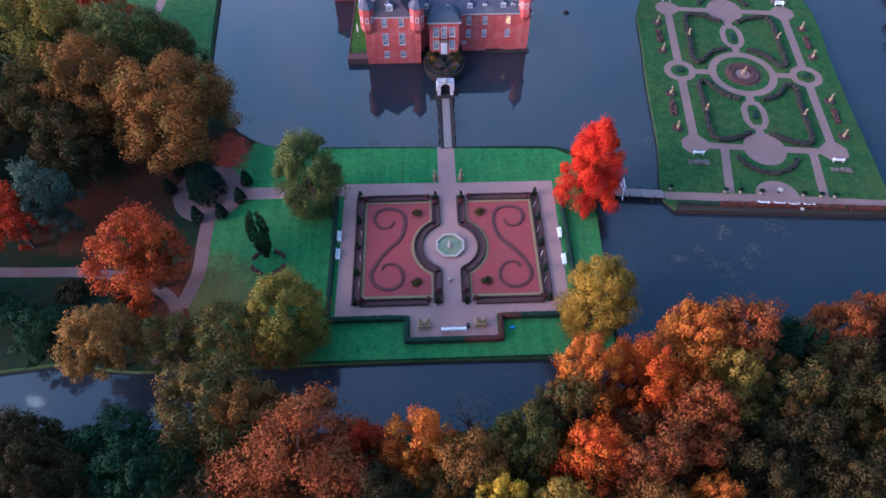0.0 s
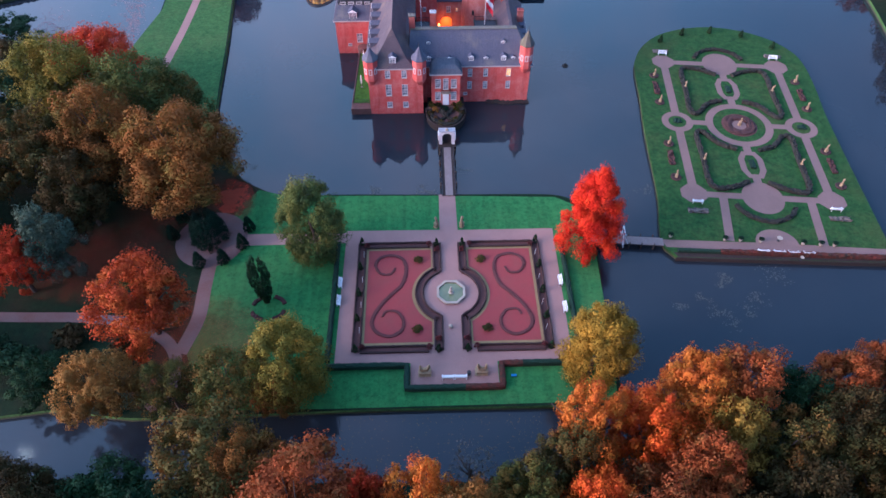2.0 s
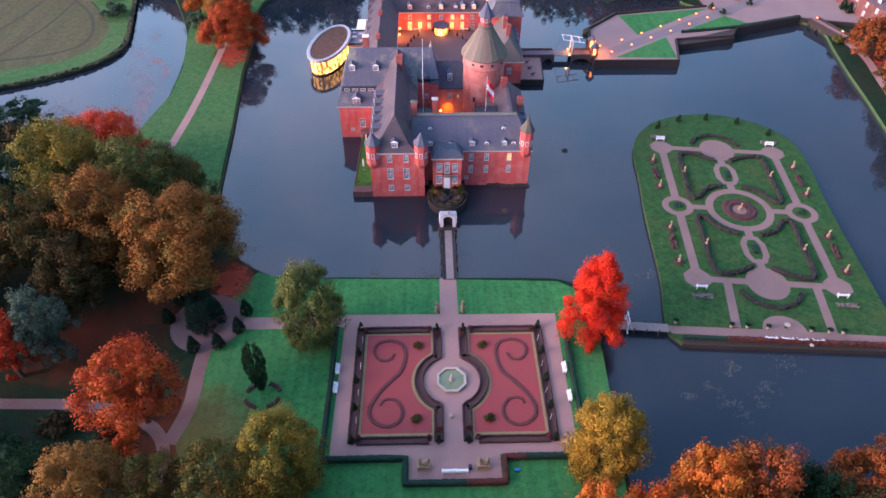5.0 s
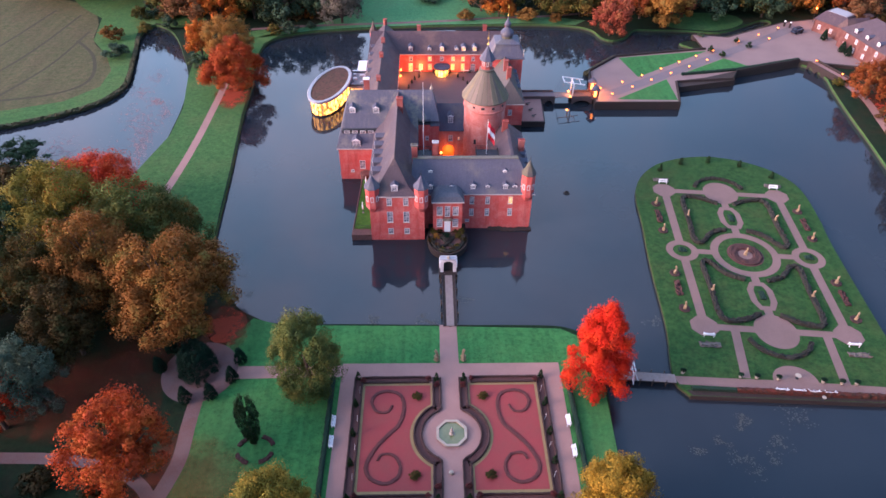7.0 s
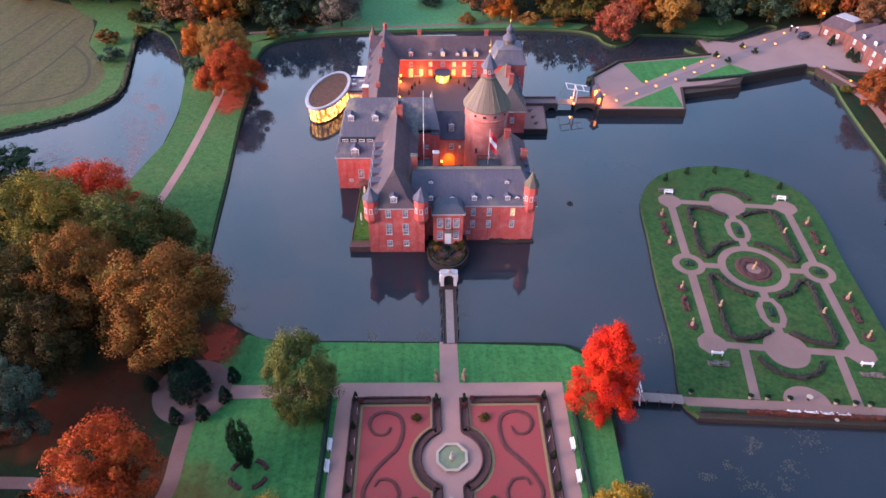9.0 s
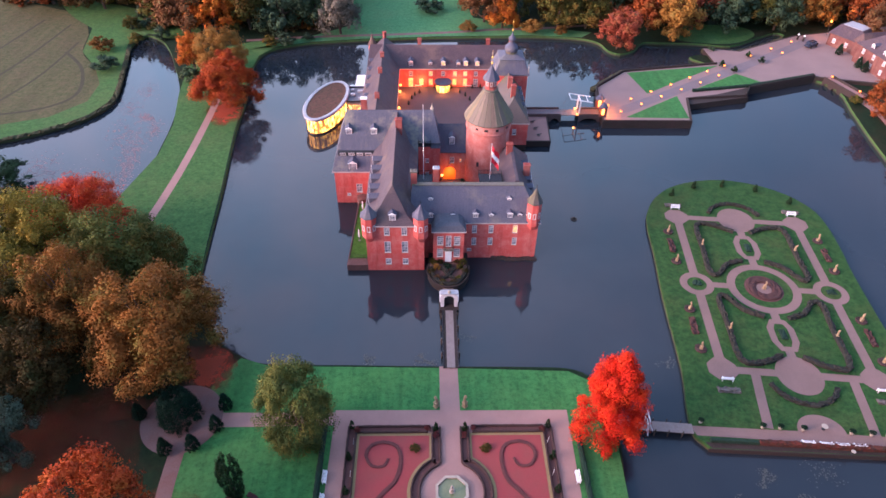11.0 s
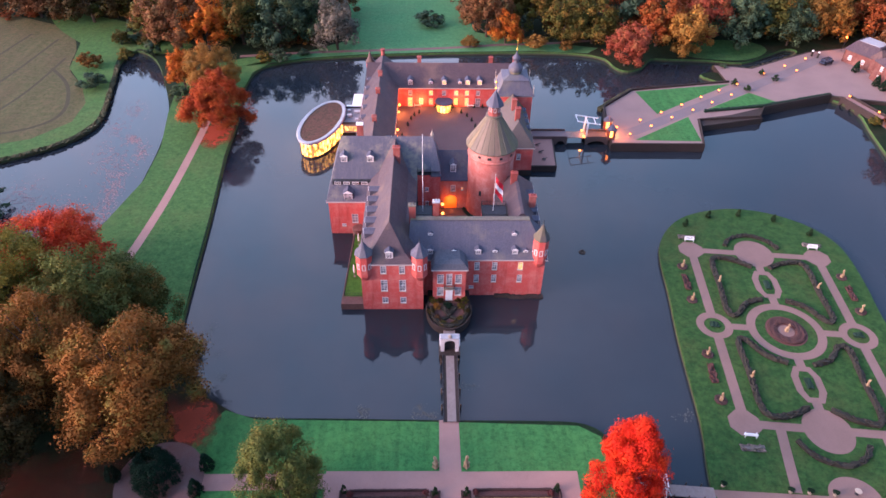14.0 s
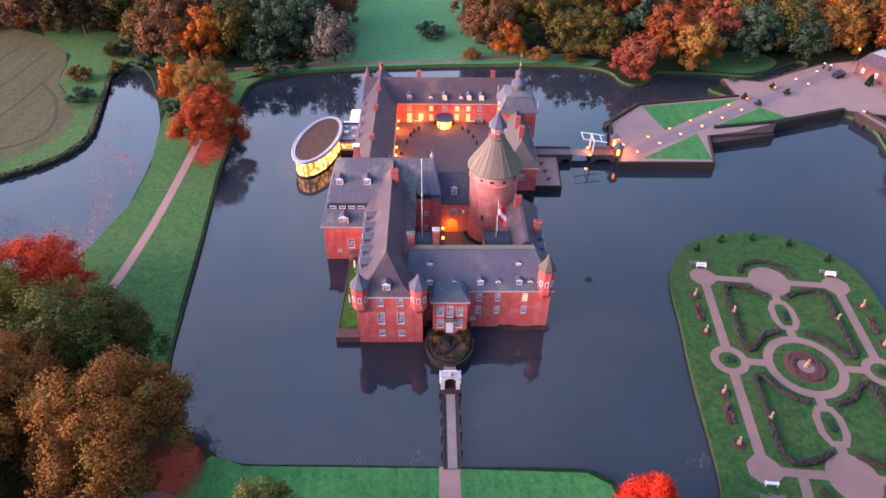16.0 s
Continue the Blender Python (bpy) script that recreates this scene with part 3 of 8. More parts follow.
def hedge_mesh(line, width, z0, height, mat, rough=0.06, seed=1, closed=False, step=0.45):
    """A clipped hedge: a lumpy swept body, softly rounded at the top."""
    rnd = random.Random(seed)
    if closed:
        line = line + [line[0]]
    line = resample(line, step)
    if closed:
        line = line[:-1]
    left, right = ribbon_sides(line, width, closed)
    bm = bmesh.new()
    prof = [(0.0, 0.0), (-0.04, 0.55), (0.06, 0.9), (0.25, 1.0), (0.5, 1.03), (0.75, 1.0), (0.94, 0.9), (1.04, 0.55), (1.0, 0.0)]
    rows = []
    for (lx, ly), (rx, ry) in zip(left, right):
        row = []
        for s, h in prof:
            j = rough if h > 0 else 0.0
            row.append(bm.verts.new((lx + (rx - lx) * s + rnd.uniform(-j, j), ly + (ry - ly) * s + rnd.uniform(-j, j), z0 + height * h + rnd.uniform(-j, j))))
        rows.append(row)
    n = len(rows)
    for k in range(n if closed else n - 1):
        for c in range(len(prof) - 1):
            bm.faces.new((rows[k][c], rows[k][c + 1], rows[(k + 1) % n][c + 1], rows[(k + 1) % n][c]))
    if not closed:
        bm.faces.new(rows[0][::-1])
        bm.faces.new(rows[-1])
    return mesh_from("hedge", bm, mat)


def hedge(name, label, line, width, height, mat, z0=0.0, group="", closed=False, seed=1, m=None, rough=0.06):
    ob = new(name, hedge_mesh(line, width, z0, height, mat, rough, seed, closed))
    if m is not None:
        ob.matrix_basis = m
    return tagged(ob, label, "hedge", group)


# ---- walls with openings ----
def wall_mesh(length, z0, z1, holes, mat, thick=0.4):
    """A wall along +x from the origin, its face on y = 0 and its body behind it (+y); holes are (u, z, w, h)."""
    us = sorted({0.0, length, *[h[0] for h in holes], *[h[0] + h[2] for h in holes]})
    zs = sorted({z0, z1, *[h[1] for h in holes], *[h[1] + h[3] for h in holes]})
    bm = bmesh.new()
    vs = {}

    def v(i, j, y):
        if (i, j, y) not in vs:
            vs[i, j, y] = bm.verts.new((us[i], y, zs[j]))
        return vs[i, j, y]

    def hole(i, j):
        if not (0 <= i < len(us) - 1 and 0 <= j < len(zs) - 1):
            return True
        cu, cz = (us[i] + us[i + 1]) / 2, (zs[j] + zs[j + 1]) / 2
        return any(h[0] < cu < h[0] + h[2] and h[1] < cz < h[1] + h[3] for h in holes)

    for i in range(len(us) - 1):
        for j in range(len(zs) - 1):
            if hole(i, j):
                continue
            bm.faces.new((v(i, j, 0), v(i + 1, j, 0), v(i + 1, j + 1, 0), v(i, j + 1, 0)))
            bm.faces.new((v(i, j, thick), v(i, j + 1, thick), v(i + 1, j + 1, thick), v(i + 1, j, thick)))
            for (di, dj), (p, q) in {(-1, 0): ((i, j), (i, j + 1)), (1, 0): ((i + 1, j), (i + 1, j + 1)), (0, -1): ((i, j), (i + 1, j)), (0, 1): ((i, j + 1), (i + 1, j + 1))}.items():
                if hole(i + di, j + dj):
                    bm.faces.new((v(*p, 0), v(*q, 0), v(*q, thick), v(*p, thick)))
    return mesh_from("wall", bm, mat)


WINDOWS = {}


def window_meshes(w, h, nx, ny, trim=0.03, bar=0.035, lit=False, arched=False):
    """Frame with glazing bars, sill and pane for an opening of w by h; origin at the sill's left end, on the wall's face."""
    key = (round(w, 2), round(h, 2), nx, ny, trim, bar)
    if key not in WINDOWS:
        bm = bmesh.new()
        for x0, x1, z0, z1 in ((-trim, 0.055, -0.02, h + trim), (w - 0.055, w + trim, -0.02, h + trim), (0.055, w - 0.055, h - 0.055, h + trim), (0.055, w - 0.055, -0.02, 0.055)):
            box(bm, x0, x1, -0.05, 0.16, z0, z1)
        for k in range(1, nx):
            t = bar * (1.7 if nx % 2 == 0 and k == nx // 2 else 0.8)
            box(bm, w * k / nx - t / 2, w * k / nx + t / 2, 0.04, 0.12, 0.07, h - 0.07)
        for k in range(1, ny):
            t = bar * (1.7 if k == max(1, ny - ny // 3) else 0.8)
            box(bm, 0.07, w - 0.07, 0.045, 0.115, h * k / ny - t / 2, h * k / ny + t / 2)
        sill = a_box(-trim - 0.05, w + trim + 0.05, -0.12, 0.1, -0.13, -0.02, bevel=0.02)
        WINDOWS[key] = (mesh_from("frame", bm, "window_white"), mesh_from("sill", sill, "stone"), mesh_from("pane", a_box(0.03, w - 0.03, 0.09, 0.12, 0.03, h - 0.03), "glass"),
                        mesh_from("pane", a_box(0.03, w - 0.03, 0.09, 0.12, 0.03, h - 0.03), "lit_window"))
    return WINDOWS[key]


def window(parent, m, w, h, nx=2, ny=3, lit=False, name="window", sill=True):
    f, s, p, g = window_meshes(w, h, nx, ny)
    ob = place(part(name, f, None, parent, "white-painted window glowing with warm light" if lit else ""), m)
    part("pane", g if lit else p, None, ob)
    if sill:
        part("sill", s, None, ob)
    return ob


def wall(parent, a, b, z0, z1, mat="brick", wins=(), thick=0.4, label=""):
    """A wall from a to b in plan (its outside on the right hand of a-b), with windows (u, z, w, h, nx, ny, lit)."""
    d = Vector((b[0] - a[0], b[1] - a[1]))
    m = Matrix.Translation((a[0], a[1], 0)) @ Matrix.Rotation(math.atan2(d.y, d.x), 4, "Z")
    ob = place(part("wall", wall_mesh(d.length, z0, z1, [w[:4] for w in wins], mat, thick), None, parent, label), m)
    for u, z, w, h, nx, ny, lit in wins:
        window(parent, m @ Matrix.Translation((u, 0, z)), w, h, nx, ny, lit)
    return ob


def hip_roof(x0, x1, y0, y1, ze, zr, axis="x", hip0=0.0, hip1=0.0, over=0.35, lip=0.22, flat=0.0):
    """A solid roof over a rectangle; the ridge runs along axis, drawn in by hip0 and hip1 at its ends; flat is a flat top's half width."""
    x0, x1, y0, y1 = x0 - over, x1 + over, y0 - over, y1 + over
    bm = bmesh.new()
    lo = [bm.verts.new((x, y, ze - lip)) for x, y in ((x0, y0), (x1, y0), (x1, y1), (x0, y1))]
    hi = [bm.verts.new((x, y, ze)) for x, y in ((x0, y0), (x1, y0), (x1, y1), (x0, y1))]
    if axis == "x":
        c = (y0 + y1) / 2
        if flat:
            r = [bm.verts.new(p) for p in ((x0 + hip0, c - flat, zr), (x1 - hip1, c - flat, zr), (x1 - hip1, c + flat, zr), (x0 + hip0, c + flat, zr))]
        else:
            p, q = bm.verts.new((x0 + hip0, c, zr)), bm.verts.new((x1 - hip1, c, zr))
            r = [p, q, q, p]
    else:
        c = (x0 + x1) / 2
        if flat:
            r = [bm.verts.new(p) for p in ((c - flat, y0 + hip0, zr), (c + flat, y0 + hip0, zr), (c + flat, y1 - hip1, zr), (c - flat, y1 - hip1, zr))]
        else:
            p, q = bm.verts.new((c, y0 + hip0, zr)), bm.verts.new((c, y1 - hip1, zr))
            r = [p, p, q, q]
    for k in range(4):
        k2 = (k + 1) % 4
        bm.faces.new((lo[k], lo[k2], hi[k2], hi[k]))
        f = [hi[k], hi[k2]]
        for v in (r[k2], r[k]):
            if v not in f:
                f.append(v)
        bm.faces.new(f)
    if flat:
        bm.faces.new(r)
    bm.faces.new(lo[::-1])
    return bm


def cornice(parent, x0, x1, y0, y1, z, h=0.26, out=0.38, mat="cornice"):
    """Moulded eaves board round a rectangle, as one frame."""
    bm = bmesh.new()
    for a in ((x0 - out, x1 + out, y0 - out, y0, z - h, z), (x0 - out, x1 + out, y1, y1 + out, z - h, z), (x0 - out, x0, y0, y1, z - h, z), (x1, x1 + out, y0, y1, z - h, z)):
        box(bm, *a)
    return part("cornice", bm, mat, parent, "white-painted moulded eaves cornice")


def chimney(parent, x, y, z0, z1, w=1.0, d=0.7, cap="stone"):
    ob = part("chimney", a_box(x - w / 2, x + w / 2, y - d / 2, y + d / 2, z0, z1), "brick_chimney", parent, "tall red brick chimney stack")
    bm = a_box(x - w / 2 - 0.1, x + w / 2 + 0.1, y - d / 2 - 0.1, y + d / 2 + 0.1, z1 + 0.005, z1 + 0.25, bevel=0.04)
    for k in (-1, 1):
        lathe(bm, [(0.13, z1 + 0.25), (0.11, z1 + 0.55), (0.08, z1 + 0.55), (0.08, z1 + 0.3)], 8, Matrix.Translation((x + k * w / 4, y, 0)))
    part("cap", bm, cap, ob)
    return ob


DORMER = {}


def dormer(parent, m, w=1.1, h=1.3, lit=False, depth=2.2, mat="slate", small=False):
    """A dormer facing -y: cheeks, pediment, small gabled roof, window. Origin at the foot of its front, in the middle."""
    key = (w, h, depth, mat)
    if key not in DORMER:
        bm = bmesh.new()
        box(bm, -w / 2 - 0.16, -w / 2, 0, depth, 0, h)
        box(bm, w / 2, w / 2 + 0.16, 0, depth, 0, h)
        box(bm, -w / 2, w / 2, 0.2, depth, h - 0.05, h)
        body = mesh_from("cheeks", bm, "white" if small else mat)
        bm = bmesh.new()
        hw, pk = w / 2 + 0.3, h + 0.42 * w + 0.12
        a = [bm.verts.new(p) for p in ((-hw, -0.12, h), (hw, -0.12, h), (0, -0.12, pk))]
        b = [bm.verts.new(p) for p in ((-hw, depth, h), (hw, depth, h), (0, depth, pk))]
        bm.faces.new(a)
        bm.faces.new(b[::-1])
        for i, j in ((0, 1), (1, 2), (2, 0)):
            bm.faces.new((a[i], b[i], b[j], a[j]))
        roof = mesh_from("roof", bm, mat)
        bm = bmesh.new()
        t = [bm.verts.new(p) for p in ((-hw + 0.04, -0.16, h + 0.02), (hw - 0.04, -0.16, h + 0.02), (0, -0.16, pk - 0.08))]
        f = bm.faces.new(t)
        r = bmesh.ops.extrude_face_region(bm, geom=[f])
        bmesh.ops.translate(bm, vec=(0, 0.035, 0), verts=[v for v in r["geom"] if isinstance(v, bmesh.types.BMVert)])
        DORMER[key] = (body, roof, mesh_from("pediment", bm, "white"))
    body, roof, ped = DORMER[key]
    ob = place(part("dormer", body, None, parent, "white dormer window with a little slate gable"), m)
    part("roof", roof, None, ob)
    part("pediment", ped, None, ob)
    f, s, p, g = window_meshes(w, h - 0.1, 2, 3, trim=0.08)
    place(part("frame", f, None, ob), Matrix.Translation((-w / 2, 0, 0.06)))
    place(part("pane", g if lit else p, None, ob), Matrix.Translation((-w / 2, 0, 0.06)))
    return ob


def turret(parent, x, y, r, z0, z1, ztip, sides=8, corbel=1.4, mat="brick", win=True, roofmat="slate"):
    """A corner turret on a corbel, with a spire and small windows."""
    st = math.pi / sides
    bm = bmesh.new()
    at = Matrix.Translation((x, y, 0))
    lathe(bm, [(r * 0.45, z0 - corbel), (r * 0.7, z0 - corbel * 0.55), (r, z0), (r, z1 - 0.2), (r + 0.08, z1 - 0.12), (r + 0.08, z1)], sides, at, st)
    ob = part("turret", bm, mat, parent, "small octagonal brick corner turret")
    bm = lathe(bmesh.new(), [(r + 0.16, z1 - 0.12), (r + 0.18, z1 + 0.02), (r * 0.56, z1 + (ztip - z1) * 0.46), (0.1, ztip), (0, ztip + 0.05)], sides, at, st)
    part("spire", bm, roofmat, ob, "pointed slate spire")
    bm = lathe(bmesh.new(), [(0.05, ztip), (0.05, ztip + 0.35), (0.13, ztip + 0.45), (0.05, ztip + 0.6), (0.02, ztip + 1.0)], 6, at)
    part("finial", bm, "dark_iron", ob)
    if win:
        for k in range(sides):
            a = 2 * math.pi * (k + 0.5) / sides + st
            if math.sin(a) < -0.3:
                q = math.cos(math.pi / sides) * r
                m = at @ Matrix.Rotation(a + math.pi / 2, 4, "Z") @ Matrix.Translation((-0.25, -q - 0.02, z0 + (z1 - z0) * 0.34))
                f, s, p, g = window_meshes(0.5, 1.15, 2, 3, trim=0.06)
                place(part("frame", f, None, ob), m)
                place(part("pane", p, None, ob), m)
    return ob


def railing(parent, line, z, h=1.0, step=0.35, closed=False, mat="dark_iron", name="railing", k_=1.0):
    bm = bmesh.new()
    pts = line + [line[0]] if closed else line
    for a, b in zip(pts, pts[1:]):
        for hh, r in ((h, 0.035 * k_), (0.12, 0.025 * k_)):
            tube(bm, (*a, z + hh), (*b, z + hh), r, r, 4)
        n = max(1, round(math.dist(a, b) / step))
        for k in range(n + 1):
            p = (a[0] + (b[0] - a[0]) * k / n, a[1] + (b[1] - a[1]) * k / n)
            r = (0.04 if k in (0, n) else 0.02) * k_
            tube(bm, (*p, z), (*p, z + h), r, r, 4)
    return part(name, bm, mat, parent, "dark iron railing" if mat == "dark_iron" else "")


def ring_roof(rings, apex):
    """A roof of rectangular rings (x0, x1, y0, y1, z) drawn up to a ridge from apex[0] to apex[1]."""
    bm = bmesh.new()
    loops = [[bm.verts.new((x, y, z)) for x, y in ((x0, y0), (x1, y0), (x1, y1), (x0, y1))] for x0, x1, y0, y1, z in rings]
    for a, b in zip(loops, loops[1:]):
        for k in range(4):
            bm.faces.new((a[k], a[(k + 1) % 4], b[(k + 1) % 4], b[k]))
    t = loops[-1]
    p, q = (bm.verts.new(v) for v in apex)
    bm.faces.new((t[0], t[1], p))
    bm.faces.new((t[1], t[2], q, p))
    bm.faces.new((t[2], t[3], q))
    bm.faces.new((t[3], t[0], p, q))
    bm.faces.new(loops[0][::-1])
    return bm


# ---- land and water ----
WATER_Z = -0.9
LAKE = smooth_line([(24.2, 0), (25.0, 7), (24.6, 12), (23.6, 18.5), (20.5, 21.2), (14, 21.8), (0, 22), (-16.6, 22.4), (-29.5, 22.7), (-34.2, 24.5), (-37.6, 27), (-41.5, 33), (-45.2, 40),
                    (-46.8, 53.5), (-48.4, 72), (-51, 96.6), (-52, 114), (-54, 130), (-53.5, 141), (-49.5, 146.5), (-40, 150.5), (-23.6, 153.3), (0, 155.5), (28.6, 156.7), (44, 155.5),
                    (50.5, 152), (52.4, 146), (55.7, 143.6), (60.5, 146.2), (64.5, 152), (70, 152.2), (82, 151.6), (92, 150), (102, 155.6), (110, 160.5), (112.5, 158), (104, 150.2), (92, 142.6), (80, 143), (77, 140), (90, 131), (108, 126.5), (112, 119), (110.4, 109.5), (108, 95), (106.2, 81.2),
                    (104.3, 69), (101, 45), (96, 20), (90, 0), (80, -12), (60, -19), (40, -22), (30, -24), (20, -27.5), (10, -30), (-15, -30), (-40, -28.8), (-54, -28.6), (-75, -31),
                    (-108, -34), (-112, -29), (-108, -24), (-80, -22), (-57, -18.7), (-45, -20.2), (-17, -19.8), (0, -19.7), (15, -19.8), (21.5, -19.3), (23.8, -17)], 3, True)
POND = smooth_line([(-140, 78), (-108.6, 90.8), (-97.5, 96.8), (-90, 103.6), (-86.8, 113), (-89.9, 128.8), (-94, 146.7), (-91.8, 155.6), (-84, 149), (-76.3, 132.6), (-70.3, 116), (-68, 102),
                    (-67.2, 90), (-67.4, 80), (-71.8, 65), (-80, 55), (-95, 48), (-140, 38)], 4, True)


def land():
    from mathutils.geometry import tessellate_polygon
    outer = [(-2500, -2500), (2500, -2500), (2500, 2500), (-2500, 2500)]
    loops = [[Vector((*p, 0)) for p in loop] for loop in (outer, LAKE, POND)]
    flat = [v for loop in loops for v in loop]
    bm = bmesh.new()
    vs = [bm.verts.new(v) for v in flat]
    for tri in tessellate_polygon(loops):
        if len({*tri}) == 3:
            try:
                bm.faces.new([vs[i] for i in tri])
            except ValueError:
                pass
    for f in bm.faces:
        f.normal_update()
        if f.normal.z < 0:
            f.normal_flip()
    me = bpy.data.meshes.new("ground")
    bm.to_mesh(me)
    bm.free()
    me.materials.append(M["shaded_park_floor"])
    return tagged(new("ground", me), "wide park ground of grass and leaf litter, darkened for tree shade", "ground", kind="structure")


land()


def bank(name, loop, label, mat="bank", z0=-1.6, lean=0.10, closed=True, turf="grass"):
    """The shore's edge: a steep earth and timber face from the turf down into the water."""
    area = sum(a[0] * b[1] - b[0] * a[1] for a, b in zip(loop, loop[1:] + loop[:1]))
    strips = []
    for reach, mt, za, zb, r0 in ((0.0, turf, 0.0, -0.5, 0.5), (0.5, mat, -0.5, z0, 1.0)):
        bm = bmesh.new()
        o0, i0 = ribbon_sides(loop, 2 * lean * reach + 1e-4, closed)
        o1, i1 = ribbon_sides(loop, 2 * lean * r0, closed)
        top = [bm.verts.new((*p, za)) for p in (o0 if area > 0 else i0)]
        low = [bm.verts.new((*p, zb)) for p in (o1 if area > 0 else i1)]
        n = len(top)
        for k in range(n):
            bm.faces.new((top[k], top[(k + 1) % n], low[(k + 1) % n], low[k]))
        strips.append((bm, mt))
    tagged(part(name + "_turf", strips[0][0], strips[0][1], None, "grassy lip of the bank"), kind="structure")
    return tagged(part(name, strips[1][0], strips[1][1], None, label), kind="structure")


bank("lake_bank", LAKE, "dark timbered earth bank round the castle lake")
bank("pond_bank", POND, "dark earth bank round the park pond")
bm = bmesh.new()
bm.faces.new([bm.verts.new((x, y, WATER_Z)) for x, y in ((-160, -60), (140, -60), (140, 175), (-160, 175))])
tagged(part("water", bm, "water", None, "still dark moat and pond water at dusk"), category="water", kind="structure")

# lawns, meadow and paths laid on the ground
sheet("lawn_parterre", [(-18, -19.5), (23, -19.3), (23.8, -10), (24.6, 8), (22.5, 19), (19.5, 20.9), (0, 21.7), (-29, 22.3), (-34, 24), (-37, 20), (-38.6, 12), (-39.0, 4), (-38.6, -4), (-39.6, -10), (-36, -19.3)], 0.006, "lawn", "mown green lawn round the parterre")
sheet("lawn_west", [(-45.6, 41), (-47.2, 54), (-48.8, 72), (-51.4, 96), (-52.4, 113), (-54.4, 130), (-54, 141), (-50.5, 147), (-56, 152), (-68, 146), (-73.5, 138), (-70.8, 117), (-67.4, 100), (-66.8, 86), (-70.5, 66), (-66, 52), (-56, 40)], 0.006, "grass", "long green strip between pond and lake")
sheet("lawn_north", [(-58, 145), (-50, 147.5), (-40, 151.2), (-23.6, 154), (0, 156.2), (28.6, 157.4), (46, 156), (50, 160), (30, 165), (12, 172), (8, 200), (14, 235), (-40, 235), (-30, 190), (-28, 165), (-40, 156)], 0.006, "hazy_lawn", "wide north lawn with long grass, paled for haze")
sheet("meadow", smooth_line([(-140, 92), (-112, 99), (-100, 103.4), (-93.5, 112), (-94, 122), (-99, 132), (-107, 143), (-112, 160), (-126, 176), (-180, 190), (-240, 150), (-220, 100)], 4, True), 0.006, "meadow", "brown mown meadow")
sheet("meadow_edge", [(-140, 80), (-108.5, 91.5), (-97.5, 97.5), (-90.6, 104), (-87.5, 113), (-90.5, 128.5), (-95, 146), (-97, 158), (-112, 165), (-107, 143), (-99, 132), (-94, 122), (-93.5, 112), (-100, 103.4), (-112, 99), (-140, 92)], 0.010, "grass", "green grass margin of the pond")
sheet("lawn_northwest", smooth_line([(-97, 148), (-92, 157), (-84, 153), (-76, 160), (-98, 176), (-130, 188), (-124, 174), (-110, 160)], 3, True), 0.008, "grass", "rough green grass at the meadow end")
sheet("lawn_east", smooth_line([(76, 155), (84, 152), (92, 151.6), (99, 154.5), (103.5, 160), (100, 165.5), (86, 167), (78, 163)], 4, True), 0.006, "grass", "green lawn before the trees")
sheet("leaf_carpet", smooth_line([(-36, 15.5), (-34.2, 20), (-34.6, 23.6), (-37, 26.5), (-46, 29), (-56, 25), (-58, 14), (-48, 12), (-40, 16)], 4, True), 0.010, "thin_leaves", "thin carpet of fallen red leaves")
sheet("leaf_carpet_shore", smooth_line([(-35.4, 17.0), (-34.2, 21.0), (-35.0, 24.2), (-39, 27), (-43, 25), (-40, 18.5)], 4, True), 0.014, "fallen_leaves", "thick carpet of fallen red leaves by the water")
sheet("leaf_carpet_south", smooth_line([(-28, -5), (-27, -14), (-32, -19.2), (-44, -19), (-51, -12), (-48, -2), (-38, 1)], 4, True), 0.008, "thin_leaves", "thin carpet of fallen red leaves")
sheet("leaf_carpet_park", smooth_line([(-46, 3), (-45, 8), (-48, 15), (-58, 17), (-68, 13), (-70, 4), (-60, -1)], 4, True), 0.012, "thin_leaves", "loose fallen leaves under the park trees")
sheet("leaf_carpet_east", smooth_line([(111.5, 60), (113.2, 78), (114.6, 92), (115.2, 106), (121, 110), (126, 95), (124, 76), (120, 60)], 4, True), 0.012, "fallen_leaves", "fallen rusty leaves on the east bank")
sheet("leaf_carpet_peninsula", smooth_line([(-51.2, 104), (-53.2, 113), (-59, 115), (-61, 107), (-56, 99)], 4, True), 0.010, "fallen_leaves", "fallen leaves under the red tree")
for k, (a, b) in enumerate((((-133, 98), (-119, 164)), ((-121, 99), (-111, 150)), ((-147, 98), (-129, 168)))):
    ribbon("meadow_track", smooth_line([a, ((a[0] + b[0]) / 2 + 3, (a[1] + b[1]) / 2), b]), 0.8, 0.012, "meadow_track", label="faint wheel track across the meadow")
ribbon("meadow_swath", smooth_line([(-140, 100), (-112, 105), (-101, 110), (-98, 118), (-103, 132), (-112, 143)]), 1.0, 0.011, "meadow_track", label="darker mown swath round the meadow")
ribbon("path_west", smooth_line([(-64, 50), (-61.3, 58), (-60.0, 72), (-59.5, 84), (-59.4, 98), (-59.6, 112), (-61, 125), (-65, 140)]), 1.8, 0.014, "gravel", label="pale gravel path")
ribbon("path_north", smooth_line([(-60, 152), (-40, 155), (-14, 157.4), (5, 159.5), (20, 162), (34, 163), (60, 168)]), 1.6, 0.014, "shaded_leafy_gravel", label="pale gravel path across the lawn")
ribbon("path_park", smooth_line([(-110, -1), (-70, -2.8), (-56.8, -3.3), (-48, -5), (-42, -9), (-40.5, -15), (-43, -19)]), 1.8, 0.014, "shaded_leafy_gravel", label="gravel park path")
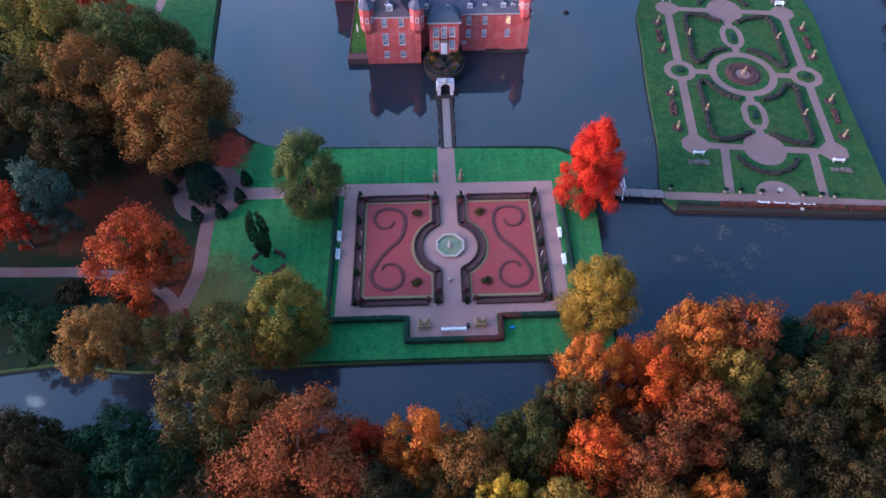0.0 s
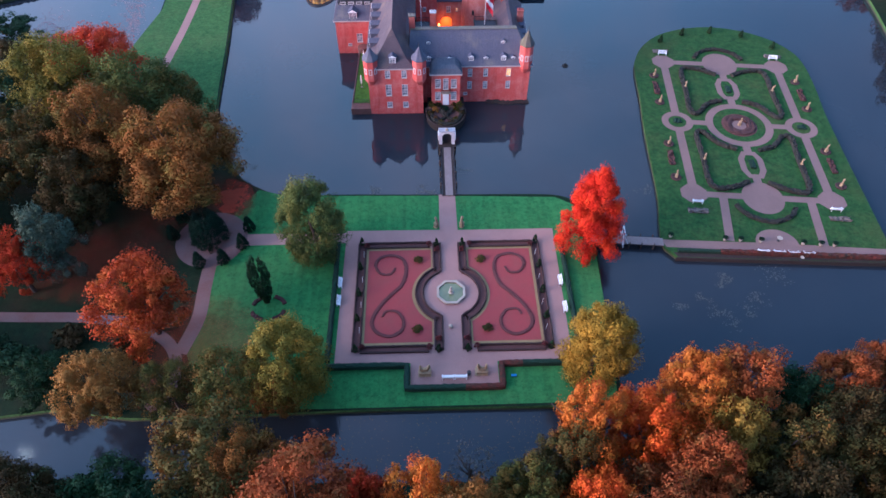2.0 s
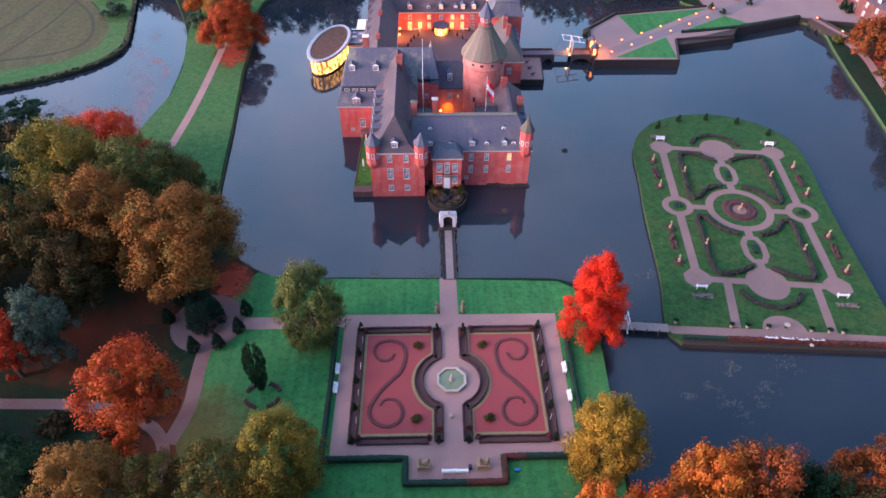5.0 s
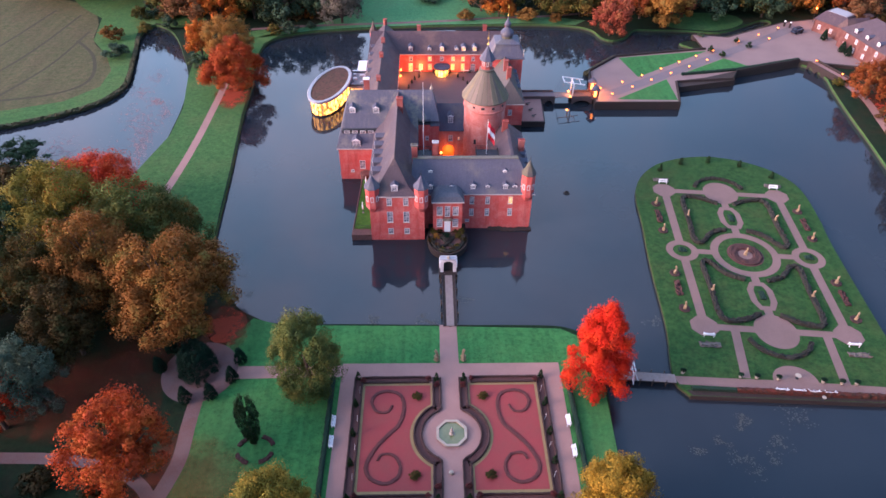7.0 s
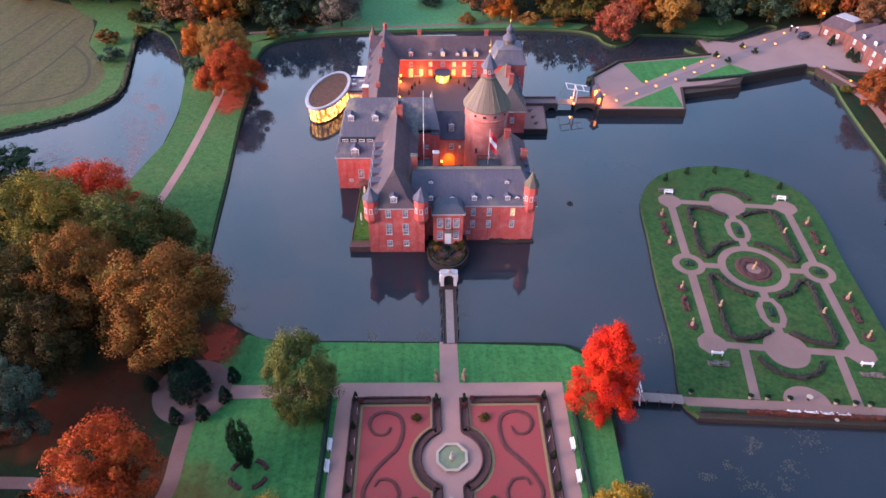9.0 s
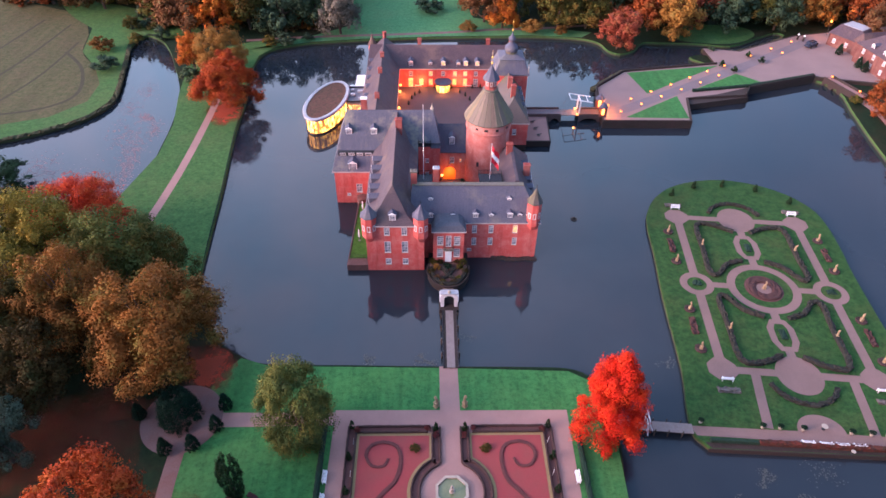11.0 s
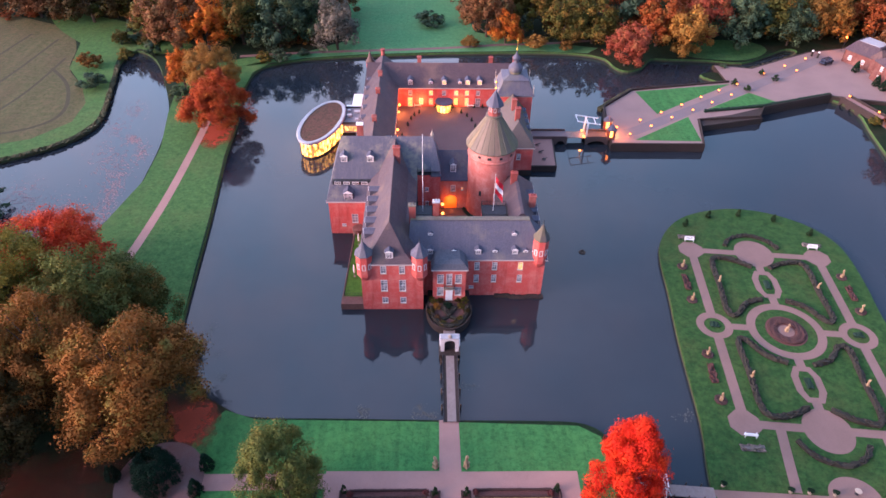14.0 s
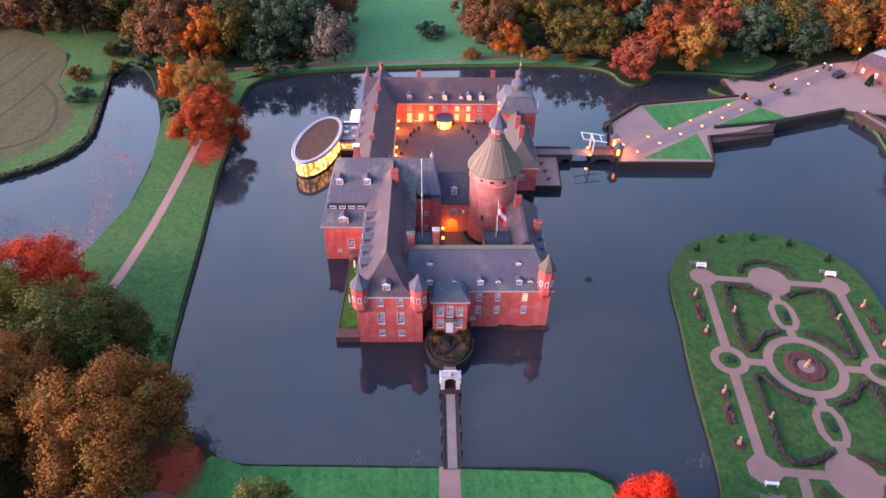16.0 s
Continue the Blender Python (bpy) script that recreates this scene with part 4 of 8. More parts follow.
ribbon("path_garden", smooth_line([(-39.5, 8), (-39.4, 2), (-39.2, -4), (-40.6, -10)]), 2.2, 0.018, "shaded_leafy_gravel", label="gravel garden path")
sheet("path_to_yews", [(-17, 13.2), (-17, 10.9), (-35, 10.7), (-35, 13.3)], 0.018, "gravel", "gravel garden path")
sheet("yew_circle", arc(-40.3, 12.3, 6.0, 6.2, 0, 360, 40)[:-1], 0.022, "shaded_leafy_gravel", "round gravel place under yews")

# ---- parterre ----
sheet("gravel_parterre", [(-17.6, -12.5), (-6.4, -12.5), (-6.4, -16.3), (6.4, -16.3), (6.4, -12.5), (17.6, -12.5), (18.0, 13.4), (1.6, 13.4), (1.5, 22.0), (-1.45, 22.0), (-1.5, 13.5), (-17.4, 13.6)], 0.02, "gravel", "raked pinkish gravel of the parterre")
for sx in (-1, 1):
    def mir(pts):
        return [(-sx * x, y) for x, y in pts]
    red = [(-13.4, 9.0), (-3.1, 9.0), *arc(0, 0, 6.2, 6.2, 120, 240, 24), (-3.1, -9.0), (-13.4, -9.0)]
    rim = [(-13.85, 9.45), (-2.85, 9.45), *arc(0, 0, 5.75, 5.75, 119.7, 240.3, 24), (-2.85, -9.45), (-13.85, -9.45)]
    sheet("parterre_edge", mir(rim), 0.035, "gold_edge", "dry golden grass edging")
    sheet("parterre_field", mir(red), 0.05, "brick_gravel", "field of crushed red brick")
    dots = [(-9.0, 5.2), (-9.7, 4.0), (-11.3, 4.1), (-12.2, 5.7), (-11.6, 7.3), (-9.9, 7.9), (-7.9, 7.2), (-7.2, 5.0), (-7.8, 1.9), (-9.4, 0), (-11.3, -2.4), (-12.4, -5.2), (-11.6, -7.1), (-9.6, -7.9), (-7.9, -7.0), (-7.5, -5.2), (-8.5, -3.5), (-10.2, -3.3), (-10.8, -4.3)]
    hedge("scroll_hedge", "low dark clipped box hedge in a double scroll", mir(smooth_line(dots, 6)), lambda t: 0.30 + 0.26 * math.sin(math.pi * t) ** 0.7, 0.16, "scroll_hedge", 0.05, "scroll hedges", seed=3 + sx, rough=0.04)
    beds = [("long", [(-14.5, -10.5), (-14.5, 10.5)], 1.15), ("end", [(-13.9, 10.05), (-3.3, 10.05)], 1.0), ("end", [(-13.9, -10.2), (-3.6, -10.2)], 1.0)]
    for nm, ln, w in beds:
        ribbon("border_bed", mir(ln), w, 0.03, "earth", label="dark flower bed soil")
        for off in (-w / 2, w / 2):
            l2 = [(x + (off if nm == "long" else 0), y + (0 if nm == "long" else off)) for x, y in ln]
            hedge("bed_hedge", "knee-high dark box edging of a flower bed", mir(l2), 0.26, 0.34, "box_hedge", 0.03, "bed hedges", seed=7, rough=0.04)
    for s2 in (-1, 1):
        cl = [(-2.1, s2 * 10.4), (-2.1, s2 * 4.55), *arc(0, 0, 5.05, 5.05, 180 - s2 * 65, 180, 10)]
        ribbon("border_bed", mir(cl), 1.15, 0.03, "earth", label="dark flower bed soil")
        for off in (-0.56, 0.56):
            ls, rs = ribbon_sides(mir(resample(cl, 0.7)), abs(off) * 2)
            hedge("bed_hedge", "knee-high dark box edging of a flower bed", ls if off < 0 else rs, 0.26, 0.34, "box_hedge", 0.03, "bed hedges", seed=9, rough=0.04)
hedge("yew_hedge", "low dark clipped yew hedge, reddened at one end", [(-18.6, -13.1), (-6.9, -13.1), (-6.9, -16.8), (1.5, -16.8)], 0.8, 0.9, "yew_hedge", 0, "garden hedges")
hedge("red_leaved_hedge", "low clipped hedge with red autumn leaves", [(1.5, -16.8), (6.9, -16.8), (6.9, -13.1), (10, -13.1)], 0.8, 0.9, "red_hedge", 0, "garden hedges", seed=2)
hedge("yew_hedge", "low dark clipped yew hedge", [(10, -13.1), (18.6, -13.1)], 0.8, 0.9, "yew_hedge", 0, "garden hedges", seed=4)
hedge("yew_hedge", "low dark clipped yew hedge beside the gravel walk", [(-18.6, -12.2), (-18.6, 10.6)], 0.7, 0.8, "yew_hedge", 0, "garden hedges", seed=5)
hedge("yew_hedge", "low dark clipped yew hedge beside the gravel walk", [(18.9, -12.2), (18.9, 11.6)], 0.7, 0.8, "yew_hedge", 0, "garden hedges", seed=6)

# ---- garden island ----
IM = pose(59.2, 40.0, 0, 0, 0, -6)
SHORE = smooth_line([(36.3, 10.2), (37.0, 14.5), (38.4, 22), (39.8, 37.8), (41.4, 50), (42.4, 59.5), (44.0, 64.8), (47.0, 69.3), (51.2, 72.8), (57.2, 75.0), (63.6, 75.5), (70.0, 73.8), (75.6, 70.2), (79.2, 65.0), (80.0, 59.5), (79.2, 51), (78.0, 43.5), (76.6, 29.5), (75.0, 11), (74.4, 4.4)], 5) + [(66, 4.8), (38.2, 6.5), (36.6, 8.6)]
bm = prism(bmesh.new(), SHORE, -1.6, 0.0)
tagged(part("garden_island", bm, "dimmed_island_turf", None, "green garden island with a rounded far end"), category="island", kind="structure")
bank("island_bank", SHORE[::-1], "timber and brick edge of the garden island", lean=-0.05, turf="dimmed_island_turf")
tagged(part("quay_wall", prism(bmesh.new(), [(37.8, 6.4), (66, 4.62), (74.3, 4.22), (74.3, 4.42), (66, 4.82), (38.1, 6.56)], -1.6, -0.02), "quay", None, "dark brick face of the island quay"), kind="structure")
sheet("quay_walk", [(36.2, 10.4), (36.8, 8.7), (66, 6.2), (74.4, 5.6), (74.9, 7.2), (67.2, 7.9), (55, 9.1)], 0.02, "dimmed_island_gravel", "gravel walk along the island quay")
sheet("quay_edge", [(37.6, 7.6), (38.3, 6.55), (66, 4.85), (74.3, 4.45), (74.4, 5.5), (66, 6.1)], 0.024, "quay", "brick quay edge")


def island_sheet(name, outline, z, mat, label):
    return sheet(name, outline, z, mat, label, IM)


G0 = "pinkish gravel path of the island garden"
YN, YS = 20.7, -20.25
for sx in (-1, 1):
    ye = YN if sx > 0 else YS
    ribbon("island_path", [(sx * 12.2, YS), (sx * 12.2, -2.0)], 1.6, 0.012, "dimmed_island_gravel", label=G0, m=IM)
    ribbon("island_path", [(sx * 12.2, 2.0), (sx * 12.2, YN)], 1.6, 0.012, "dimmed_island_gravel", label=G0, m=IM)
    ribbon("island_path", [(-12.2, ye), (12.2, ye)], 1.45, 0.016, "dimmed_island_gravel", label=G0, m=IM)
    ribbon("island_path", [(sx * 6, 0.15), (sx * 9.6, 0.15)], 1.4, 0.016, "dimmed_island_gravel", label=G0, m=IM)
    ribbon("island_path", [(0, sx * 6.2), (0, sx * 8.6)], 1.5, 0.016, "dimmed_island_gravel", label=G0, m=IM)
    ribbon("island_path", [(0, sx * 15.0), (0, sx * 18.2)], 1.5, 0.016, "dimmed_island_gravel", label=G0, m=IM)
    ribbon("island_ring", [(x, y + 0.15) for x, y in ((1.0, sx * 8.6), (1.75, sx * 10.2), (1.75, sx * 13.2), (1.0, sx * 14.9), (-1.0, sx * 14.9), (-1.75, sx * 13.2), (-1.75, sx * 10.2), (-1.0, sx * 8.6))], 1.2, 0.020, "dimmed_island_gravel", True, G0, IM)
    ribbon("island_ring", arc(sx * 12.2, 0.15, 2.45, 2.45, 0, 360, 32)[:-1], 1.35, 0.020, "dimmed_island_gravel", True, G0, IM)
    island_sheet("island_lobe", arc(0, ye + 0.1 * sx, 3.75, 4.0, 0, 360, 32)[:-1], 0.024, "dimmed_island_gravel", G0)
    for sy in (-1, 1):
        island_sheet("island_corner", arc(sx * 12.25, (YN if sy > 0 else YS) + 0.1, 2.55, 2.5, 22.5, 382.5, 8)[:-1], 0.028, "dimmed_island_gravel", G0)
ribbon("island_ring", arc(0, 0.1, 5.85, 5.85, 0, 360, 48)[:-1], 1.5, 0.024, "dimmed_island_gravel", True, G0, IM)
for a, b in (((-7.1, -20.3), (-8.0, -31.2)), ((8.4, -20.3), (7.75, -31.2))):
    ribbon("island_path", [a, b], 1.5, 0.014, "dimmed_island_gravel", label=G0, m=IM)
island_sheet("island_bay", arc(-0.1, -31.2, 3.6, 3.2, -5, 185, 20), 0.028, "dimmed_island_gravel", G0)
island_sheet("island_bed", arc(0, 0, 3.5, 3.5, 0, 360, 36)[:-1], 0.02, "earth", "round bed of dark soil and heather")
island_sheet("island_bed_centre", arc(0, 0, 1.35, 1.35, 0, 360, 24)[:-1], 0.03, "dimmed_island_gravel", "pale gravel round a statue")
hedge("heather_ring", "ring of dark heather round a statue", arc(0, 0, 2.45, 2.45, 0, 360, 24)[:-1], 1.5, 0.3, "heather", 0, "", True, 11, IM, 0.1)
QUAD = [(-1.7, 16.5), (-5.2, 18.3), (-8.8, 18.0), (-9.0, 10), (-9.2, 3.9), (-7.8, 2.9), (-5.2, 6.2), (-2.1, 7.5)]
for sx in (-1, 1):
    for sy in (-1, 1):
        hedge("island_hedge", "low dark clipped hedge edging a lawn bed", [(-sx * x, sy * y) for x, y in smooth_line(QUAD, 3)], 0.85, 0.6, "dark_box", 0, "island hedges", seed=20 + sx + 3 * sy, m=IM, rough=0.17)
        hedge("heather_bed", "oblong bed of dark red heather", [(sx * 15.0, sy * 9.0), (sx * 15.0, sy * 12.8)], 1.0, 0.3, "heather", 0, "heather beds", seed=30 + sx + 3 * sy, m=IM, rough=0.22)
        hedge("flower_bed", "oblong bed of faded flowers behind a bench", [(sx * 12.3 - 1.7, sy * 24.6), (sx * 12.3 + 1.7, sy * 24.6)], 0.9, 0.3, "flower_heads", 0, "flower beds", seed=40 + sx + 3 * sy, m=IM, rough=0.22)
    hedge("oval_bed", "small clipped bed inside a gravel ring", [(0, sx * 10.5), (0, sx * 12.6)], 1.0, 0.35, "yew_hedge", 0, "ring beds", seed=50 + sx, m=IM, rough=0.08)
    hedge("round_bed", "small round bed inside a gravel ring", [(sx * 12.2, -0.35), (sx * 12.2, 0.65)], 1.5, 0.35, "yew_hedge", 0, "ring beds", seed=53 + sx, m=IM, rough=0.17)
    hedge("arc_hedge", "curved low dark hedge", [(x, sx * y) for x, y in smooth_line([(-5.3, 22.6), (-3.7, 25), (-1, 26.2), (1.4, 26.1), (3.8, 24.7), (5.1, 22.6)], 4)], 0.75, 0.45, "dark_box", 0, "island hedges", seed=56 + sx, m=IM, rough=0.17)
hedge("quay_hedge", "clipped green hedge on the quay", [(38.4, 7.75), (45.5, 7.2)], 0.6, 0.6, "yew_hedge", 0, "quay hedges", seed=61)
hedge("quay_hedge_red", "clipped hedge on the quay with red autumn leaves", [(45.5, 7.2), (62, 5.95), (74.2, 5.1)], 0.7, 0.8, "red_hedge", 0, "quay hedges", seed=62, rough=0.14)

# ---- forecourt platform ----
FORE = [(41.2, 100.2), (64.3, 100.2), (67.0, 112.6), (83.6, 114.4), (86.2, 118.8), (107.8, 126.2), (113.5, 124.5), (150, 116), (150, 165), (114.5, 156), (104, 150.5), (92.2, 144), (82, 146), (82.3, 134.6), (53, 129.4), (43.2, 119.4)]
bm = prism(bmesh.new(), FORE, -1.6, 1.0)
tagged(part("forecourt", bm, "quay", None, "raised castle forecourt with brick retaining walls"), category="forecourt", kind="structure")
FIN = [(41.7, 100.8), (63.8, 100.8), (66.4, 113.2), (76.0, 115.4), (86.0, 119.5), (107.8, 126.9), (113.5, 125.2), (149, 117), (149, 164), (114.5, 155.2), (104, 149.8), (92.2, 143.3), (81.6, 145.5), (81.8, 134.2), (53.3, 128.8), (43.7, 119.2)]
sheet("forecourt_gravel", FIN, 1.012, "forecourt", "pale pinkish forecourt gravel")
sheet("forecourt_lawn", [(56.6, 115.6), (82.0, 133.2), (53.9, 128.3)], 1.03, "lawn", "triangular mown lawn")
sheet("forecourt_lawn", [(47.6, 102.4), (64.0, 101.9), (64.3, 114.2)], 1.03, "lawn", "triangular mown lawn")
sheet("forecourt_lawn", [(69.6, 117.6), (86.2, 120.6), (91.2, 122.6), (85.5, 128.0)], 1.03, "lawn", "triangular mown lawn")
ribbon("drive", [(41.8, 105.2), (48, 106.5), (66, 117.8), (85, 130.0), (104, 142.4), (118, 152)], 3.4, 1.022, "asphalt", label="grey paved drive")
hedge("low_wall", "low brick parapet along the forecourt", [(41.5, 100.45), (64.1, 100.45), (66.8, 112.8), (83.4, 114.7)], 0.35, 0.35, "quay", 1.0, "parapets", rough=0.0)
hedge("low_wall", "low brick parapet along the forecourt", [(83.4, 114.7), (86.0, 119.0), (107.8, 126.5)], 0.35, 0.6, "quay", 1.0, "parapets", rough=0.0)
hedge("low_wall", "low brick parapet along the forecourt", [(82.1, 134.4), (53.1, 129.1), (43.4, 119.3), (41.4, 108.2)], 0.4, 0.6, "quay", 1.0, "parapets", rough=0.0)
hedge("reed_fringe", "brown reeds and dead stalks along the forecourt wall", [(42.6, 120.2), (52.4, 130.2), (82, 135.6)], 1.3, 1.5, "reeds", -1.0, "reed fringes", rough=0.3, seed=72)
hedge("reed_fringe", "dark reeds along the channel behind the forecourt", [(82, 147.0), (92, 145.0), (104, 151.2), (111, 156)], 1.0, 1.3, "reeds", -1.0, "reed fringes", rough=0.3, seed=73)
hedge("reed_fringe", "brown reeds along the pond margin", smooth_line([(-118, 87.5), (-108.4, 91.2), (-97.4, 97.2), (-90.2, 103.8), (-87.1, 113), (-90.1, 128.7), (-94.2, 146)], 4), 1.1, 0.5, "reeds", -0.3, "reed fringes", rough=0.3, seed=74)


tagged(part("quay_wedge", prism(bmesh.new(), [(66.9, 110.0), (84.2, 114.3), (83.6, 115.0), (67.1, 113.2)], -1.6, 0.75), "quay", None, "dark mossy wedge of retaining wall running to a point"), kind="structure")
hedge("wall_hedge", "dark clipped hedge along the forecourt wall", [(69.4, 116.9), (86.2, 119.9), (107.6, 126.9)], 0.8, 0.7, "yew_hedge", 1.0, "parapets", rough=0.12, seed=77)

# ---- castle ----
YARD = 0.6


def win_row(us, z, w, h, nx=2, ny=3, lit=()):
    return [(u, z, w, h, nx, ny, k in lit) for k, u in enumerate(us)]


def wing(name, label, x0, x1, y0, y1, z0, z1, mat="brick", south=(), north=(), east=(), west=(), cor=True, group="castle wings"):
    """Four walls of a range, with its windows; u runs left to right as seen from outside."""
    t = thing(name, label, "castle wing", group)
    wall(t, (x0, y0), (x1, y0), z0, z1, mat, south)
    wall(t, (x1, y0 + 0.4), (x1, y1 - 0.4), z0, z1, mat, east)
    wall(t, (x1, y1), (x0, y1), z0, z1, mat, north)
    wall(t, (x0, y1 - 0.4), (x0, y0 + 0.4), z0, z1, mat, west)
    if cor:
        cornice(t, x0, x1, y0, y1, z1)
    return t


# south-west range with its tower-like front
sw = wing("southwest_wing", "tall red brick castle wing rising from the moat", -14.7, -4.0, 46.4, 50.6, -1.5, 10.1, "brick",
          south=win_row((3.4, 6.6), 7.75, 0.95, 1.7) + win_row((3.35, 6.55), 3.6, 1.1, 2.6, 2, 4) + win_row((3.45, 6.65), 0.7, 1.0, 1.35, 2, 2), cor=False)
wall(sw, (-5.75, 51.0), (-5.75, 78.0), 0.3, 10.1, "brick", win_row((9.5, 15.0), 5.0, 1.0, 1.7))
wall(sw, (-14.7, 78.0), (-14.7, 50.65), -1.5, 10.1, "brick", win_row((1.6, 5.6, 9.6, 13.6, 17.6), 6.6, 1.1, 1.9) + win_row((1.6, 5.6, 9.6, 13.6, 17.6), 2.2, 1.1, 2.2))
part("cornice", a_box(-15.1, -3.7, 46.0, 46.39, 9.84, 10.09), "cornice", sw, "white-painted moulded eaves cornice")
part("gutter_roof", a_box(-6.4, -3.8, 46.4, 50.9, 9.7, 10.12), "slate_mansard", sw, "flat lead roof behind the turret")
part("roof", ring_roof([(-15.05, -5.4, 46.05, 79.0, 9.88), (-15.05, -5.4, 46.05, 79.0, 10.11), (-12.9, -7.1, 47.3, 78.9, 11.6)], [(-9.7, 50.0, 16.4), (-9.7, 78.6, 16.4)]), "slate_cross", sw, "steep bell-cast slate roof with a sharp ridge")
dormer(sw, pose(-9.7, 46.75, 10.9), 1.05, 1.25)
for yy in (53, 56.2, 59.4, 62.6, 65.8):
    dormer(sw, pose(-14.3, yy, 10.6, 0, 0, -90), 1.2, 1.3, depth=3.2)
turret(sw, -14.0, 47.0, 1.45, 7.5, 12.0, 14.3)
turret(sw, -4.6, 46.9, 1.45, 7.5, 12.0, 14.3)
chimney(sw, -9.2, 70.8, 14.5, 17.9, 1.3, 0.9, "brick_chimney")
# south front
se = wing("south_wing", "long red brick castle front standing in the moat", -4.0, 17.6, 50.0, 58.6, -1.5, 8.0, "brick",
          south=win_row((2.0, 9.1, 12.25, 16.85), 5.4, 0.85, 1.75, 2, 3, (3,)) + win_row((9.1, 12.25, 16.9), 2.45, 0.85, 1.7) + win_row((8.3,), 0.9, 0.8, 0.6, 2, 2),
          east=win_row((2.2, 5.0), 5.3, 1.0, 1.8) + win_row((2.2, 5.0), 2.3, 1.0, 1.8), north=win_row((4, 8, 12, 16), 5.0, 1.1, 1.9))
part("roof", hip_roof(-6.5, 17.6, 50.0, 58.6, 8.0, 13.6, "x", hip0=0.6, hip1=3.2, flat=0.35), "slate", se, "weathered grey-blue slate roof")
part("ridge_cap", a_box(-6.2, 14.7, 53.75, 54.85, 13.61, 13.74, bevel=0.04), "lead", se, "pale lichened ridge capping")
for xx in (-2.8, 5.65, 12.1):
    dormer(se, pose(xx, 50.3, 8.8), 0.8, 0.95)
for xx in (1.35, 8.6, 14.0, 15.6):
    dormer(se, pose(xx, 50.5, 8.95), 0.55, 0.5, small=True, depth=1.5)
for xx in (-2.75, 12.0):
    dormer(se, pose(xx, 52.3, 11.35), 0.55, 0.5, small=True, depth=1.5)
turret(se, 16.5, 50.5, 1.35, 7.4, 12.5, 15.3, roofmat="mossy_slate")
chimney(se, -5.9, 54.6, 12.2, 16.2, 1.15, 0.9, "lead")
chimney(se, -1.75, 55.4, 12.2, 16.4, 1.1, 0.9, "zinc")
part("footing", hedge_mesh([(9.0, 49.75), (11.6, 49.65), (12.4, 49.4), (13.2, 49.3), (14.4, 49.3), (15.6, 49.5), (16.6, 49.4), (17.9, 49.4)], 0.9, -1.5, 1.05, "quay", 0.13, 5), None, se, "mossy broken brick footing at the water")

# entrance bay and its bastion
pb = wing("entrance_bay", "projecting brick entrance bay with tall white windows", -2.3, 3.45, 47.2, 49.95, 0.4, 8.1, "brick",
          south=win_row((0.75, 3.9), 4.7, 1.1, 2.05, 3, 4) + win_row((0.75, 3.9), 1.8, 1.1, 1.95, 3, 4) + win_row((2.35,), 4.35, 1.0, 2.55, 2, 5))
part("roof", ring_roof([(-2.65, 3.8, 46.85, 51.4, 7.9), (-2.65, 3.8, 46.85, 51.4, 8.1), (-2.05, 3.2, 47.4, 51.35, 9.0), (-1.2, 2.4, 48.2, 51.3, 9.45)], [(-0.2, 49.9, 9.5), (1.4, 49.9, 9.5)]), "slate_mansard", pb, "dark mansard roof with a nearly flat top")
part("door", a_box(-0.05, 1.2, 47.1, 47.16, 0.55, 3.2, bevel=0.02), "white", pb, "white-painted panelled entrance door")
bm = a_box(-0.35, 1.5, 46.4, 47.16, 3.75, 3.9)
bal = part("balcony", bm, "stone", pb, "small balcony with a dark railing")
railing(bal, [(-0.3, 47.1), (-0.3, 46.45), (1.45, 46.45), (1.45, 47.1)], 3.9, 0.9, 0.15)
bst = thing("bastion", "rounded brick bastion terrace before the entrance", "terrace")
OUT = [(-3.2, 49.9)] + arc(0.55, 45.0, 3.95, 5.0, 172, 368, 26) + [(4.3, 49.9)]
part("retaining_wall", prism(bmesh.new(), OUT, -1.5, 0.45), "quay", bst, "curved brick retaining wall")
INN = [(-2.8, 47.0)] + arc(0.55, 45.0, 3.55, 4.6, 176, 364, 24) + [(3.9, 47.0)]
bm = bmesh.new()
bm.faces.new([bm.verts.new((x, y, 0.47)) for x, y in INN])
part("paving", bm, "bastion_floor", bst, "dark reddish gravel terrace floor")
rim_l, rim_r = ribbon_sides(OUT[1:-1], 0.3)
part("coping", hedge_mesh(OUT[1:-1], 0.32, 0.45, 0.4, "quay", 0.0, 1, False), None, bst, "worn brick coping")

# middle range with the west gable
mid = wing("middle_wing", "red brick castle range with a high slate roof", -22.9, -5.9, 68.2, 86.4, -1.5, 7.3, "brick",
           south=win_row((4.4,), 1.9, 1.2, 2.1, 2, 3) + win_row((2.3,), 1.0, 0.8, 0.6), west=win_row((3, 7, 11, 15), 3.4, 1.1, 2.0), north=win_row((2.0, 5.0, 8.0), 3.4, 1.1, 2.0), cor=False)
part("cornice", a_box(-23.3, -14.8, 67.8, 68.19, 7.04, 7.29), "cornice", mid, "white-painted moulded eaves cornice")
wall(mid, (-0.95, 86.4), (-5.85, 86.4), 0.3, 7.3, "brick", win_row((2.0,), 3.4, 1.0, 1.8))
wall(mid, (-0.95, 83.0), (-0.95, 86.35), 0.3, 7.3, "brick")
bm = bmesh.new()
RY, RZ = 77.3, 16.6
v_ = {k: bm.verts.new(p) for k, p in dict(sw=(-23.25, 67.85, 7.3), s1=(-5.3, 67.85, 7.3), s2=(-5.3, 72.2, 11.58), se=(-0.65, 72.2, 11.58), ne=(-0.65, 86.75, 7.3), nw=(-23.25, 86.75, 7.3), rw=(-20.4, RY, RZ), re=(-2.2, RY, RZ)).items()}
